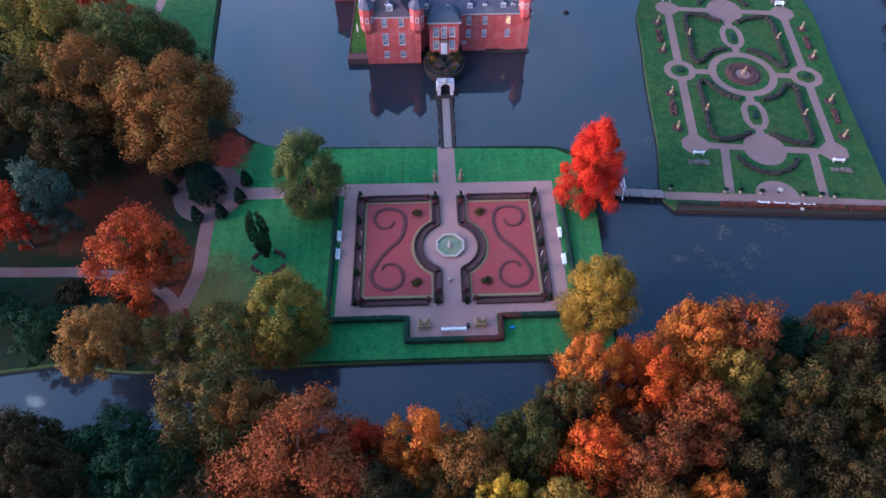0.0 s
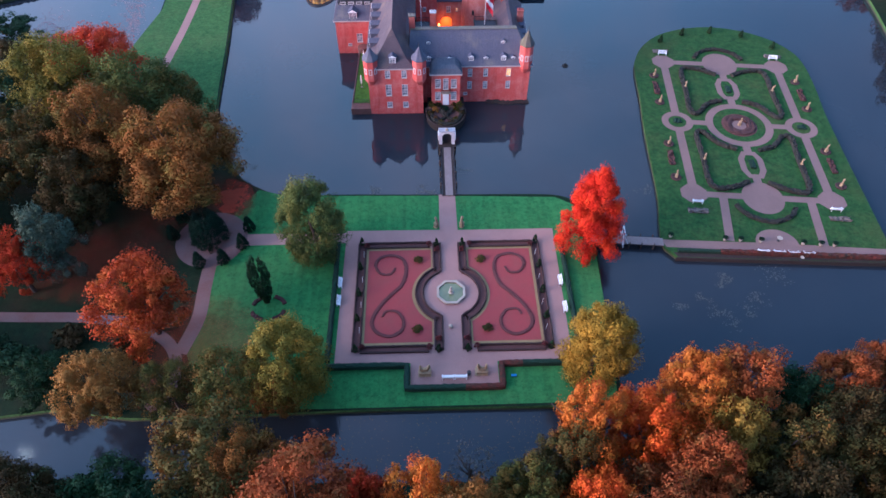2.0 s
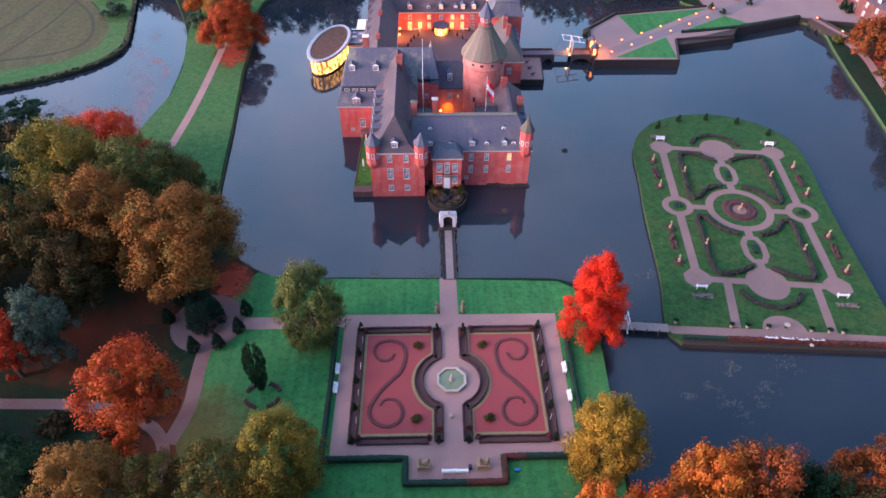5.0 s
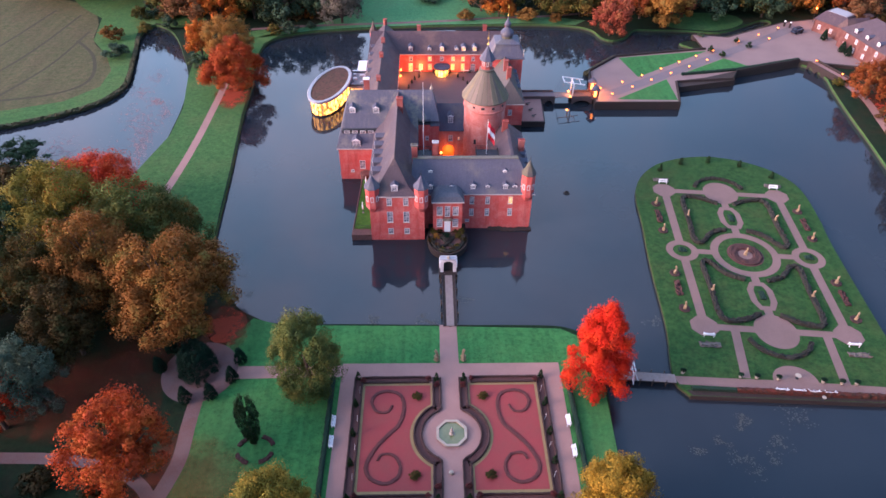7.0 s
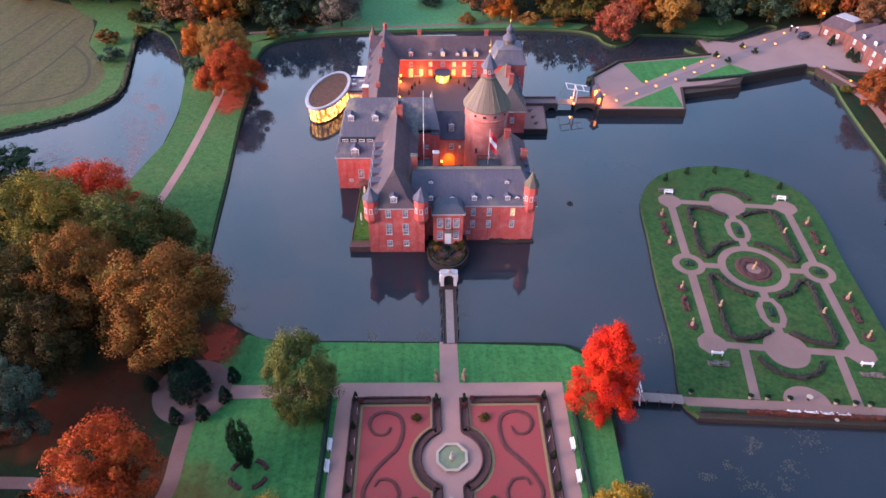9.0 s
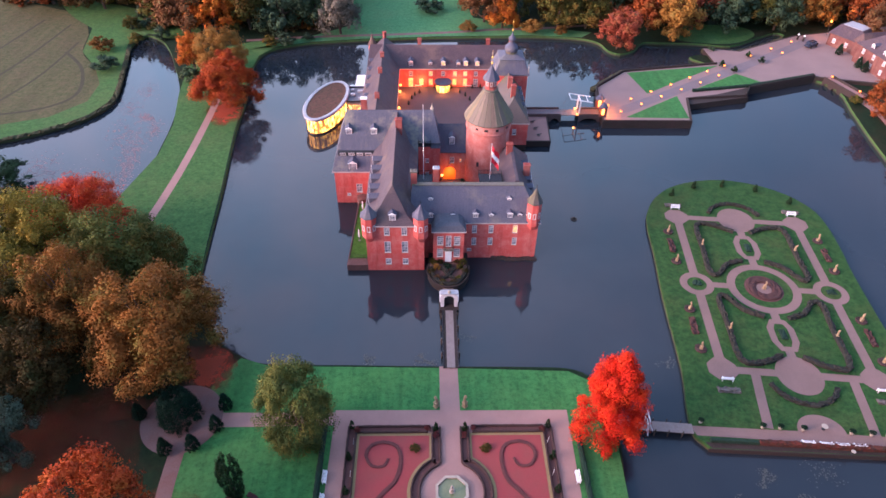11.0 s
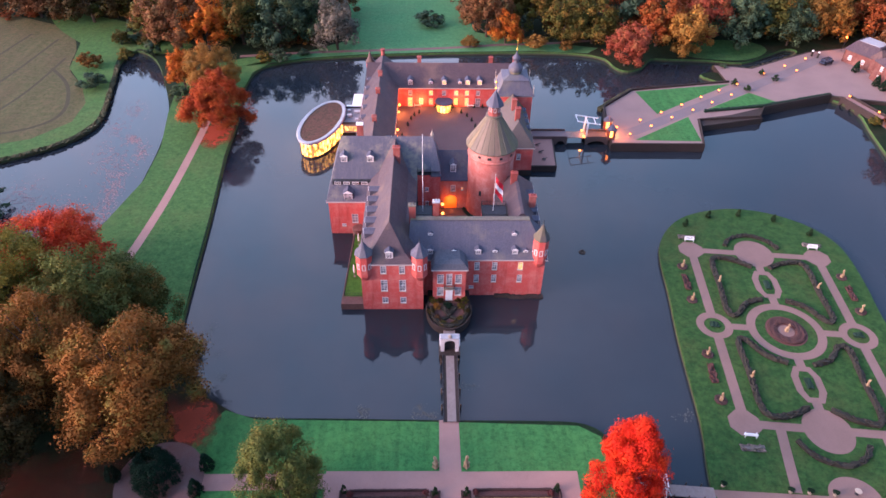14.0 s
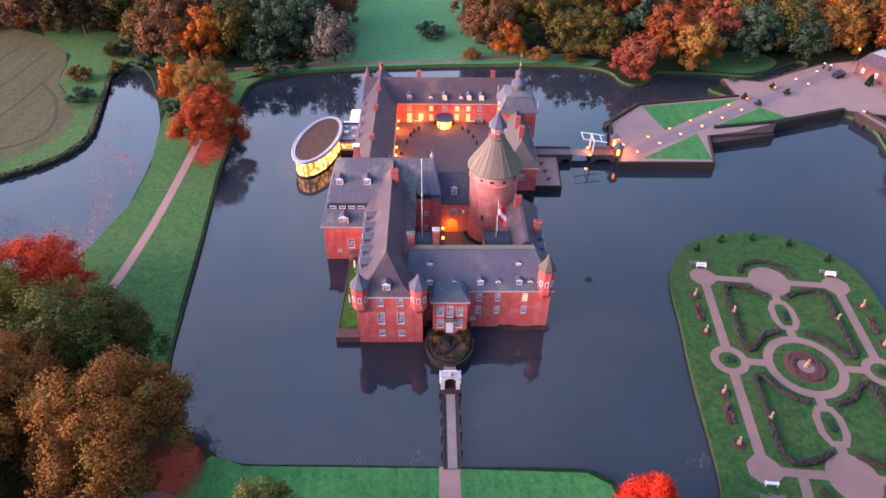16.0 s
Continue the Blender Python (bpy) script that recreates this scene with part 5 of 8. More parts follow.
for f_ in ("sw s1 s2 re rw", "s2 se re", "se ne re", "ne nw rw re", "nw sw rw"):
    bm.faces.new([v_[k] for k in f_.split()])
bmesh.ops.triangulate(bm, faces=bm.faces[:])
bmesh.ops.solidify(bm, geom=bm.faces[:], thickness=0.18)
part("roof", bm, "slate_lichen", mid, "high slate roof streaked with lichen")
for xx in (-19.8, -14.6):
    dormer(mid, pose(xx, 73.6, 12.9), 1.1, 1.2)
dormer(mid, pose(-18.9, 68.3, 7.1), 1.5, 1.9, depth=3.0)
bm = bmesh.new()
box(bm, -22.0, -12.9, 70.3, 73.4, 9.7, 10.5)
band = part("light_band", bm, "dark_iron", mid, "low band of roof lights")
for k in range(5):
    f, s, p, g = window_meshes(1.2, 0.5, 3, 1)
    m_ = Matrix.Translation((-21.6 + 1.75 * k, 70.22, 9.85))
    place(part("frame", f, None, band), m_)
    place(part("pane", p, None, band), m_)
chimney(mid, -16.7, 78.0, 14.8, 18.8, 1.2, 0.9, "white")
bm = bmesh.new()
lathe(bm, [(0.4, 14.8), (0.4, 15.4), (0.3, 15.5), (0.3, 16.2), (0.42, 16.25), (0.24, 16.6), (0.05, 17.1), (0.03, 17.6)], 8, Matrix.Translation((-2.4, 78.6, 0)))
part("bell_turret", bm, "stone", mid, "little pale bell turret")

stair = wing("stair_tower", "brick stair tower with a railed flat top in the castle corner", -5.3, -2.75, 71.9, 77.5, 0.3, 10.9, "brick", south=win_row((1.5,), 7.0, 0.7, 1.0, 2, 2) + win_row((1.5,), 3.6, 0.7, 1.0, 2, 2), cor=False)
part("deck", a_box(-5.4, -2.65, 71.8, 77.5, 10.92, 11.05), "deck_lead", stair, "dark flat lead top")
railing(stair, [(-5.3, 77.3), (-5.3, 71.9), (-2.75, 71.9), (-2.75, 77.3)], 11.05, 1.1, 0.28, k_=1.5)
block = wing("corner_block", "plain brick block between stair tower and gate passage", -2.74, -0.72, 72.3, 77.5, 0.3, 10.5, "brick", cor=False)
part("roof", hip_roof(-2.74, -0.72, 72.3, 80.5, 10.5, 12.2, "y", hip0=2.2, hip1=0.2, over=0.1), "slate", block)
lk = thing("gate_passage_wing", "low brick wing with a lamp-lit arched gate passage", "castle wing", "castle wings")
wall(lk, (-0.7, 75.0), (5.4, 75.0), YARD - 1, 7.8, "brick_old", [(2.2, 4.9, 0.95, 1.5, 2, 2, False), (4.35, 5.2, 0.4, 0.7, 1, 1, True)])
wall(lk, (5.4, 83.0), (-0.7, 83.0), YARD - 1, 7.8, "brick_old", win_row((1.5, 3.5), 4.6, 0.95, 1.5))
part("roof", hip_roof(-1.0, 6.4, 75.0, 83.0, 7.8, 12.4, "x", 0.2, 0.2), "slate", lk, "steep blue-grey slate roof")
dormer(lk, pose(1.95, 75.9, 9.05), 1.0, 1.7, depth=2.6)
# a flat sheet glowing by itself, added in place of lamp-lit brick
bm = bmesh.new()
ap = arc(1.5, 0, 1.35, 1.35, 0, 180, 14)
vs0 = [bm.verts.new((0.15, 74.93, YARD)), bm.verts.new((2.85, 74.93, YARD))] + [bm.verts.new((x, 74.93, YARD + 2.0 + z)) for x, z in ap]
bm.faces.new(vs0)
part("gate_passage", bm, "passage_glow", lk, "flat glowing arch in place of the lamp-lit passage")

# round keep
KX, KY = 9.5, 75.6
keep = thing("round_keep", "massive round pink brick tower with a ribbed lead cone", "castle tower")
bm = lathe(bmesh.new(), [(4.75, -1.5), (4.7, 1.5), (4.55, 13.6), (4.62, 13.8), (4.78, 13.95), (4.78, 14.2), (4.66, 14.25), (4.66, 16.3)], 48, Matrix.Translation((KX, KY, 0)))
part("wall", bm, "brick_old", keep, "old pink brick drum")
CONE = [(5.12, 16.12), (5.15, 16.35), (3.25, 19.2), (1.35, 22.3), (1.35, 22.42)]
part("roof_core", lathe(bmesh.new(), [(r - 0.05, z) for r, z in CONE], 48, Matrix.Translation((KX, KY, 0))), "lead", keep, "lead cone under the sheets")
for k in range(24):
    bm = bmesh.new()
    rows = []
    for r, z in CONE[:4]:
        rows.append([bm.verts.new((r * math.cos(2 * math.pi * (k + q) / 24), r * math.sin(2 * math.pi * (k + q) / 24), z)) for q in (0.02, 0.5, 0.98)])
    for r0, r1 in zip(rows, rows[1:]):
        for i in (0, 1):
            bm.faces.new((r0[i], r0[i + 1], r1[i + 1], r1[i]))
    place(part("panel", bm, "lead_panel", keep), Matrix.Translation((KX, KY, 0)))
bm = bmesh.new()
for k in range(24):
    a = 2 * math.pi * k / 24
    c, s = math.cos(a), math.sin(a)
    for (r0, z0), (r1, z1) in zip(CONE[1:4], CONE[2:4]):
        tube(bm, (KX + r0 * c, KY + r0 * s, z0 + 0.02), (KX + r1 * c, KY + r1 * s, z1 + 0.02), 0.06, 0.05, 4)
part("seams", bm, "lead", keep, "raised lead seams")
part("collar", lathe(bmesh.new(), [(1.55, 22.2), (1.6, 22.5), (1.35, 22.6)], 24, Matrix.Translation((KX, KY, 0))), "lead", keep, "lead collar")
lan = part("lantern", lathe(bmesh.new(), [(1.3, 22.4), (1.3, 22.7), (1.15, 22.8), (1.15, 24.6), (1.3, 24.7)], 8, Matrix.Translation((KX, KY, 0)), math.pi / 8), "brick_chimney", keep, "octagonal brick lantern")
part("lantern_roof", lathe(bmesh.new(), [(1.75, 24.55), (1.78, 24.7), (0.9, 26.0), (0.14, 27.4), (0.06, 27.8)], 8, Matrix.Translation((KX, KY, 0)), math.pi / 8), "slate", lan, "pointed slate lantern roof")
part("finial", lathe(bmesh.new(), [(0.05, 27.6), (0.24, 27.9), (0.05, 28.2), (0.04, 28.8), (0.26, 29.1), (0.04, 29.4), (0.02, 30.6)], 10, Matrix.Translation((KX, KY, 0))), "gilt", lan, "gilded finial balls")
for k in (5, 6, 7, 0, 4):
    a = math.pi / 4 * k
    m_ = Matrix.Translation((KX, KY, 0)) @ Matrix.Rotation(a + math.pi / 2, 4, "Z") @ Matrix.Translation((-0.22, -1.09, 23.35))
    f, s_, p, g = window_meshes(0.44, 0.85, 1, 2, trim=0.02)
    place(part("frame", f, None, lan), m_)
    place(part("pane", g if k == 5 else p, None, lan), m_)
for a, z, w, h in ((-100, 14.95, 0.75, 0.5), (-72, 14.95, 0.6, 0.45), (-125, 14.95, 0.55, 0.45), (-40, 14.95, 0.55, 0.45), (-118, 6.2, 0.5, 1.1)):
    m_ = Matrix.Translation((KX, KY, 0)) @ Matrix.Rotation(radians(a) + math.pi / 2, 4, "Z") @ Matrix.Translation((-w / 2, -4.72, z))
    place(part("slit", a_box(0, w, -0.03, 0.25, 0, h), "dark_iron", keep, "small dark wall opening"), m_)

# east range
ea = wing("east_wing", "brick castle range with a grey slate roof", 10.4, 17.9, 58.8, 73.5, -1.5, 7.2, "brick",
          east=win_row((2, 5.5, 9, 12.5), 4.0, 1.0, 1.8), west=win_row((2.2, 5.2), 3.6, 1.0, 1.8))
part("roof", hip_roof(10.4, 17.9, 58.6, 74.4, 7.2, 11.4, "y", 0.4, 3.0, flat=0.3), "slate_cross", ea, "grey slate roof with a lead ridge")
for yy in (60.5, 63.3, 66.1, 68.9):
    dormer(ea, pose(17.5, yy, 7.8, 0, 0, 90), 1.0, 1.2)
chimney(ea, 13.6, 69.6, 9.8, 13.0, 1.2, 0.9, "brick_chimney")
chimney(ea, 16.6, 63.6, 8.2, 11.8, 1.2, 0.9, "brick_chimney")
# roof decks with masts
for dx, dy, dz, w, top, nm in ((9.3, 61.8, 9.3, 2.3, 17.5, "flag"), (-4.2, 61.6, 9.3, 1.75, 25.8, "mast")):
    deck = thing("roof_deck", "flat dark roof deck with an iron railing", "roof deck", "roof decks")
    part("block", a_box(dx - w, dx + w, dy - 2.0, dy + 2.0, 0.0, dz), "brick", deck)
    part("deck", a_box(dx - w - 0.1, dx + w + 0.1, dy - 2.1, dy + 2.1, dz + 0.003, dz + 0.15), "deck_lead", deck, "dark flat lead deck")
    railing(deck, [(dx - w, dy - 2), (dx + w, dy - 2), (dx + w, dy + 2), (dx - w, dy + 2)], dz + 0.15, 1.0, 0.28, True, k_=1.5)
    px_ = dx + (-0.2 if nm == "flag" else 0.05)
    mast = thing("flagpole", "slender pole on a roof deck" + (" with a red and white flag" if nm == "flag" else ""), "flagpole", "flagpoles")
    part("pole", lathe(bmesh.new(), [(0.06, dz + 0.15), (0.035, top), (0.08, top + 0.05), (0.0, top + 0.2)], 8, Matrix.Translation((px_, dy + 0.4, 0))), "white", mast)
    if nm == "flag":
        for k, mt in enumerate(("flag_red", "flag_white", "flag_red")):
            bm = bmesh.new()
            rows = []
            for i in range(9):
                u = i / 8
                rows.append([bm.verts.new((px_ + 0.06 + 1.5 * u + 0.08 * math.sin(9 * u), dy + 0.4 - 0.25 * math.sin(5 * u + k), top - 0.3 - 1.2 * (k + j) - 2.0 * u - 0.3 * u * u)) for j in (0, 1)])
            for r0, r1 in zip(rows, rows[1:]):
                bm.faces.new((r0[0], r1[0], r1[1], r0[1]))
            bmesh.ops.solidify(bm, geom=bm.faces[:], thickness=0.02)
            part("stripe", bm, mt, mast, "limp hanging flag cloth")

# gate range north of the keep, with its south hip
gr = wing("gate_wing", "brick gate range beside the moat bridge", 13.6, 20.4, 89.6, 106.0, -1.5, 6.6, "brick",
          south=win_row((3.2,), 3.4, 0.9, 1.5), east=win_row((2.5, 6, 9.5, 13), 3.4, 1.0, 1.6), west=win_row((3, 7, 11), 3.2, 1.0, 1.6, 2, 3, (1,)))
part("roof", hip_roof(13.6, 20.4, 89.6, 107.0, 6.6, 11.4, "y", 3.6, 0.2, flat=0.0), "mossy_slate", gr, "slate roof thick with golden lichen")
for yy in (96, 98.8, 101.6, 104.4):
    dormer(gr, pose(20.0, yy, 6.9, 0, 0, 90), 1.0, 1.2)
chimney(gr, 16.9, 94.6, 10.4, 13.6, 1.1, 0.9, "brick_chimney")
chimney(gr, 16.6, 99.5, 10.6, 13.2, 1.1, 0.9, "brick_chimney")
lo = wing("keep_link", "low brick link between keep and gate range", 8.6, 13.6, 80.2, 92.0, -0.5, 6.0, "brick_old")
part("roof", hip_roof(8.6, 13.6, 79.0, 92.0, 6.0, 9.2, "y", 0.2, 1.5), "slate_cross", lo)

# north-east tower
nx0, nx1, ny0, ny1 = 13.6, 21.8, 106.4, 114.4
net = wing("northeast_tower", "square brick tower with a curved slate cap", nx0, nx1, ny0, ny1, -1.5, 10.8, "brick", south=win_row((3.4,), 7.6, 0.9, 1.5), east=win_row((1.5, 4.6), 7.2, 1.0, 1.6) + win_row((1.5, 4.6), 3.4, 1.0, 1.6))
cx, cy = (nx0 + nx1) / 2, (ny0 + ny1) / 2
bm = bmesh.new()
rings = []
for hw, z in ((4.5, 10.7), (4.5, 10.9), (3.85, 12.1), (3.3, 13.3), (3.05, 14.0), (3.2, 14.15), (2.3, 14.5), (1.5, 14.8)):
    rings.append([bm.verts.new((cx + sx_ * hw, cy + sy_ * hw, z)) for sx_, sy_ in ((-1, -1), (1, -1), (1, 1), (-1, 1))])
for a, b in zip(rings, rings[1:]):
    for k in range(4):
        bm.faces.new((a[k], a[(k + 1) % 4], b[(k + 1) % 4], b[k]))
bm.faces.new(rings[-1])
bm.faces.new(rings[0][::-1])
part("cap", bm, "slate", net, "bell-curved slate cap")
lan = part("lantern", lathe(bmesh.new(), [(1.35, 14.7), (1.35, 15.1), (1.6, 15.2), (1.6, 15.35)], 8, Matrix.Translation((cx, cy, 0)), math.pi / 8), "lead", net)
part("onion", lathe(bmesh.new(), [(1.45, 15.3), (1.75, 15.8), (1.65, 16.4), (1.1, 17.0), (0.6, 17.4), (0.55, 17.8), (0.9, 18.2), (0.85, 18.7), (0.4, 19.2), (0.14, 19.8), (0.07, 20.4)], 16, Matrix.Translation((cx, cy, 0))), "slate", lan, "small double onion dome")
part("finial", lathe(bmesh.new(), [(0.06, 20.2), (0.26, 20.6), (0.06, 21.0), (0.05, 22.4), (0.2, 22.6), (0.0, 23.4)], 8, Matrix.Translation((cx, cy, 0))), "gilt", lan, "gilded finial")
for sx_ in (-1, 1):
    for sy_ in (-1, 1):
        part("corner_finial", lathe(bmesh.new(), [(0.16, 10.85), (0.08, 11.2), (0.06, 12.6), (0.2, 12.8), (0.05, 13.0), (0.02, 13.8)], 6, Matrix.Translation((cx + 4.2 * sx_, cy + 4.2 * sy_, 0))), "stone", net, "slim corner finial")

# outer ward: north and west ranges round the courtyard
NWIN = [(u, 3.85, 0.95, 1.25, 2, 2, k in (1, 3, 4)) for k, u in enumerate((7.6, 13.0, 16.4, 19.6, 22.4, 25.3))]
NDOR = [(7.4, 0.62, 1.2, 2.5, 2, 4, True), (10.4, 1.2, 1.0, 1.7, 2, 3, True), (13.0, 1.2, 1.0, 1.7, 2, 3, True), (19.5, 1.2, 1.0, 1.7, 2, 3, True), (22.4, 0.9, 1.0, 2.1, 2, 3, True), (25.2, 0.62, 1.2, 2.3, 2, 3, False)]
nw = wing("north_wing", "long brick courtyard range with lamp-lit windows", -16.0, 21.0, 120.0, 131.6, -1.5, 6.0, "brick", south=NWIN + NDOR, north=win_row(range(3, 34, 4), 3.0, 1.0, 1.7))
part("roof", hip_roof(-19.4, 21.0, 120.0, 131.6, 6.0, 10.2, "x", 0.6, 3.2, flat=0.0), "slate_dark", nw, "long dark purplish slate roof with brick chimneys")
for k, xx in enumerate((-7.9, 0.9, 7.0, 10.1)):
    dormer(nw, pose(xx, 120.5, 6.5), 0.95, 1.15, lit=k in (1, 2, 3))
for xx in (-2.6, 5.0):
    dormer(nw, pose(xx, 120.7, 6.6), 0.65, 0.7, small=True, depth=1.4, lit=xx > 0)
for xx in (-5.6, 13.2, 19.5):
    chimney(nw, xx, 126.4, 9.6, 11.4, 1.0, 0.8, "brick_chimney")
ww = wing("west_wing", "long brick courtyard range with a ridged slate roof", -19.4, -11.3, 86.6, 131.4, -1.5, 6.0, "brick",
          east=[(u, 1.0, 1.1, 2.0, 2, 3, True) for u in (8, 13, 18, 23, 28)] + win_row((8, 13, 18, 23, 28), 3.9, 1.0, 1.3), west=win_row(range(4, 42, 4), 3.0, 1.0, 1.7))
part("roof", hip_roof(-19.4, -11.3, 84.0, 131.6, 6.0, 10.4, "y", 0.2, 1.2), "slate_dark", ww, "dark slate roof")
for yy in (92, 97, 102, 107, 112, 117, 122):
    dormer(ww, pose(-19.0, yy, 6.3, 0, 0, -90), 0.9, 1.1)
dormer(ww, pose(-11.7, 92.5, 6.3, 0, 0, 90), 0.9, 1.1)
for yy in (95, 108.5, 118):
    chimney(ww, -15.35, yy, 9.8, 11.2, 1.0, 0.8, "brick_chimney")
turret(ww, -18.9, 130.8, 1.1, 4.6, 8.0, 11.0, win=False, roofmat="slate_red")
part("cap", lathe(bmesh.new(), [(0.5, 9.6), (0.5, 11.6), (0.62, 11.7), (0.62, 11.9)], 8, Matrix.Translation((-15.35, 130.4, 0))), "brick_chimney", ww)

# yards
sheet("courtyard", [(-11.3, 86.4), (-1, 86.4), (-0.7, 83.0), (8.6, 83.0), (8.6, 92), (13.6, 92), (13.6, 106.4), (14, 120), (-11.3, 120)], YARD, "cobble", "cobbled castle courtyard")
sheet("inner_yard", [(-4.0, 58.6), (10.4, 58.6), (10.4, 72), (5.4, 75.0), (-0.7, 75.0), (-0.7, 71.4), (-4.0, 71.4)], YARD, "cobble", "small cobbled inner yard")
tagged(part("yard_fill", prism(bmesh.new(), [(-13, 84), (13, 84), (13, 121), (-13, 121)], -1.6, YARD - 0.02), "quay", None, "castle island masonry"), kind="structure")
tagged(part("yard_fill_inner", prism(bmesh.new(), [(-5, 58), (11, 58), (11, 76), (-5, 76)], -1.6, YARD - 0.02), "quay", None, "castle island masonry"), kind="structure")
hedge("yard_bed", "low dark planting at the foot of the keep", arc(KX, KY, 5.3, 5.3, 190, 275, 14), 0.6, 0.4, "yew_hedge", YARD, "yard planting", rough=0.12)
hedge("yard_bed", "low dark planting round a bed", arc(-1.0, 68.5, 1.9, 1.9, 0, 360, 16)[:-1], 0.6, 0.6, "yew_hedge", YARD, "yard planting", True, rough=0.12)

# west terrace and east platform
wt = thing("west_terrace", "narrow green terrace along the west wall", "terrace")
part("retaining_wall", prism(bmesh.new(), [(-18.7, 46.3), (-14.75, 46.3), (-14.75, 68.1), (-18.1, 68.1)], -1.5, 0.5), "bastion_floor", wt, "weathered brick retaining wall")
bm = bmesh.new()
bm.faces.new([bm.verts.new((x, y, 0.52)) for x, y in ((-18.4, 48.2), (-14.8, 48.2), (-14.8, 68.0), (-17.8, 68.0))])
part("turf", bm, "terrace_turf", wt, "bright green turf")
railing(wt, [(-17.75, 66.0), (-18.3, 48.3), (-15.0, 48.3)], 0.52, 0.8, 0.25)
for x, y in ((-16.85, 62.8), (-16.9, 53.6)):
    para = thing("closed_parasol", "closed pale parasol standing on the terrace turf", "parasol", "closed parasols", x, y, 0.52)
    part("pole", lathe(bmesh.new(), [(0.25, 0), (0.25, 0.06), (0.04, 0.08), (0.035, 2.9)], 8), "timber", para)
    part("cover", lathe(bmesh.new(), [(0.06, 0.9), (0.15, 1.0), (0.18, 1.7), (0.10, 2.75), (0.0, 2.95)], 9), "flag_white", para, "furled pale cloth")
part("round_wall", lathe(bmesh.new(), [(1.15, -1.5), (1.15, 1.3), (1.2, 1.35), (1.2, 1.5), (0.6, 1.62)], 16, Matrix.Translation((-17.3, 67.0, 0))), "brick_house", wt, "rounded brick parapet")
ep = thing("east_platform", "brick landing platform in the moat", "platform")
part("retaining_wall", prism(bmesh.new(), [(13.4, 89.5), (20.45, 89.5), (20.45, 91.2), (26.7, 91.2), (27.6, 104.2), (20.45, 104.6), (13.4, 104.6)], -1.5, 0.6), "quay", ep, "dark brick retaining wall")
bm = bmesh.new()
bm.faces.new([bm.verts.new((x, y, 0.62)) for x, y in ((20.5, 91.6), (26.4, 91.6), (27.2, 103.9), (20.5, 104.2))])
part("paving", bm, "gravel", ep, "gravelled top")
for k, (x, y) in enumerate(((23.2, 100.2), (23.6, 97.0), (24.0, 93.8))):
    c = thing("cannon", "small weathered cannon on a pale wooden carriage", "cannon", "cannons", x, y, 0.62, 10)
    c.scale = (0.75, 0.75, 0.75)
    part("barrel", lathe(bmesh.new(), [(0.16, -0.6), (0.2, -0.5), (0.15, 0.2), (0.11, 0.9), (0.14, 1.0)], 10, pose(0, 0, 0.65, 0, 80, 0)), "dark_iron", c)
    part("carriage", a_box(-0.7, 0.35, -0.22, 0.22, 0.2, 0.5, bevel=0.05), "timber", c)
    for s_ in (-1, 1):
        part("wheel", lathe(bmesh.new(), [(0.33, -0.05), (0.36, 0), (0.33, 0.05)], 14, pose(0.1, 0.3 * s_, 0.34, 90, 0, 0)), "timber", c)

# bridge from the parterre
br = thing("garden_bridge", "narrow timber footbridge to the castle gate", "bridge")
for k in range(43):
    part("plank", a_box(-0.2, 1.15, 21.6 + 0.3 * k, 21.885 + 0.3 * k, 0.14, 0.22), "timber", br)
part("stringer", a_box(0.2, 0.7, 21.6, 34.6, -0.1, 0.135), "dark_iron", br)
for sx_ in (-0.45, 1.4):
    part("edge_board", a_box(sx_ - 0.24, sx_ + 0.24, 21.6, 34.6, 0.10, 0.19), "quay", br, "dark mossy side board")
for sx_ in (-0.75, 1.70):
    part("edge_beam", a_box(sx_ - 0.06, sx_ + 0.06, 21.6, 34.6, -0.12, 0.3, bevel=0.02), "dark_iron", br)
for yy in (24.5, 27.5, 30.5, 33.5):
    for sx_ in (-1.0, 1.9):
        part("pile", lathe(bmesh.new(), [(0.13, -1.6), (0.13, 0.55), (0.0, 0.62)], 8, Matrix.Translation((sx_, yy, 0))), "bark", br)
    part("cross_beam", a_box(-1.0, 1.9, yy - 0.1, yy + 0.1, -0.3, -0.005), "timber", br)
gt = thing("stone_gate", "white rendered arched gateway on a pier in the moat", "gate")
part("pier", a_box(-1.3, 2.2, 34.6, 38.4, -1.5, 0.2, bevel=0.05), "quay", gt, "dark brick pier")
bm = bmesh.new()
for sx_ in (-1.05, 1.35):
    box(bm, sx_, sx_ + 0.62, 35.4, 36.3, 0.2, 3.0)
ringo = arc(0.45, 0, 0.95, 0.95, 0, 180, 12)
for (xa, za), (xb, zb) in zip(ringo, ringo[1:]):
    f = [bm.verts.new((x, y, z)) for y in (35.4, 36.3) for x, z in ((xa, 1.9 + za), (xb, 1.9 + zb), (xb, 3.3), (xa, 3.3))]
    for q in ((0, 1, 2, 3), (7, 6, 5, 4), (0, 4, 5, 1), (2, 6, 7, 3)):
        bm.faces.new([f[i] for i in q])
part("arch", bm, "window_white", gt, "white arch with flanking piers")
part("cornice", a_box(-1.15, 2.05, 35.25, 36.45, 3.305, 3.5, bevel=0.06), "zinc", gt, "grey weathered top")
part("door", a_box(-0.42, 1.34, 36.0, 36.1, 0.205, 2.85), "dark_iron", gt, "dark wooden gate leaf")
part("crest", lathe(bmesh.new(), [(0.3, 3.505), (0.34, 3.7), (0.2, 3.95), (0.0, 4.05)], 10, Matrix.Translation((0.45, 35.6, 0))), "stone", gt)
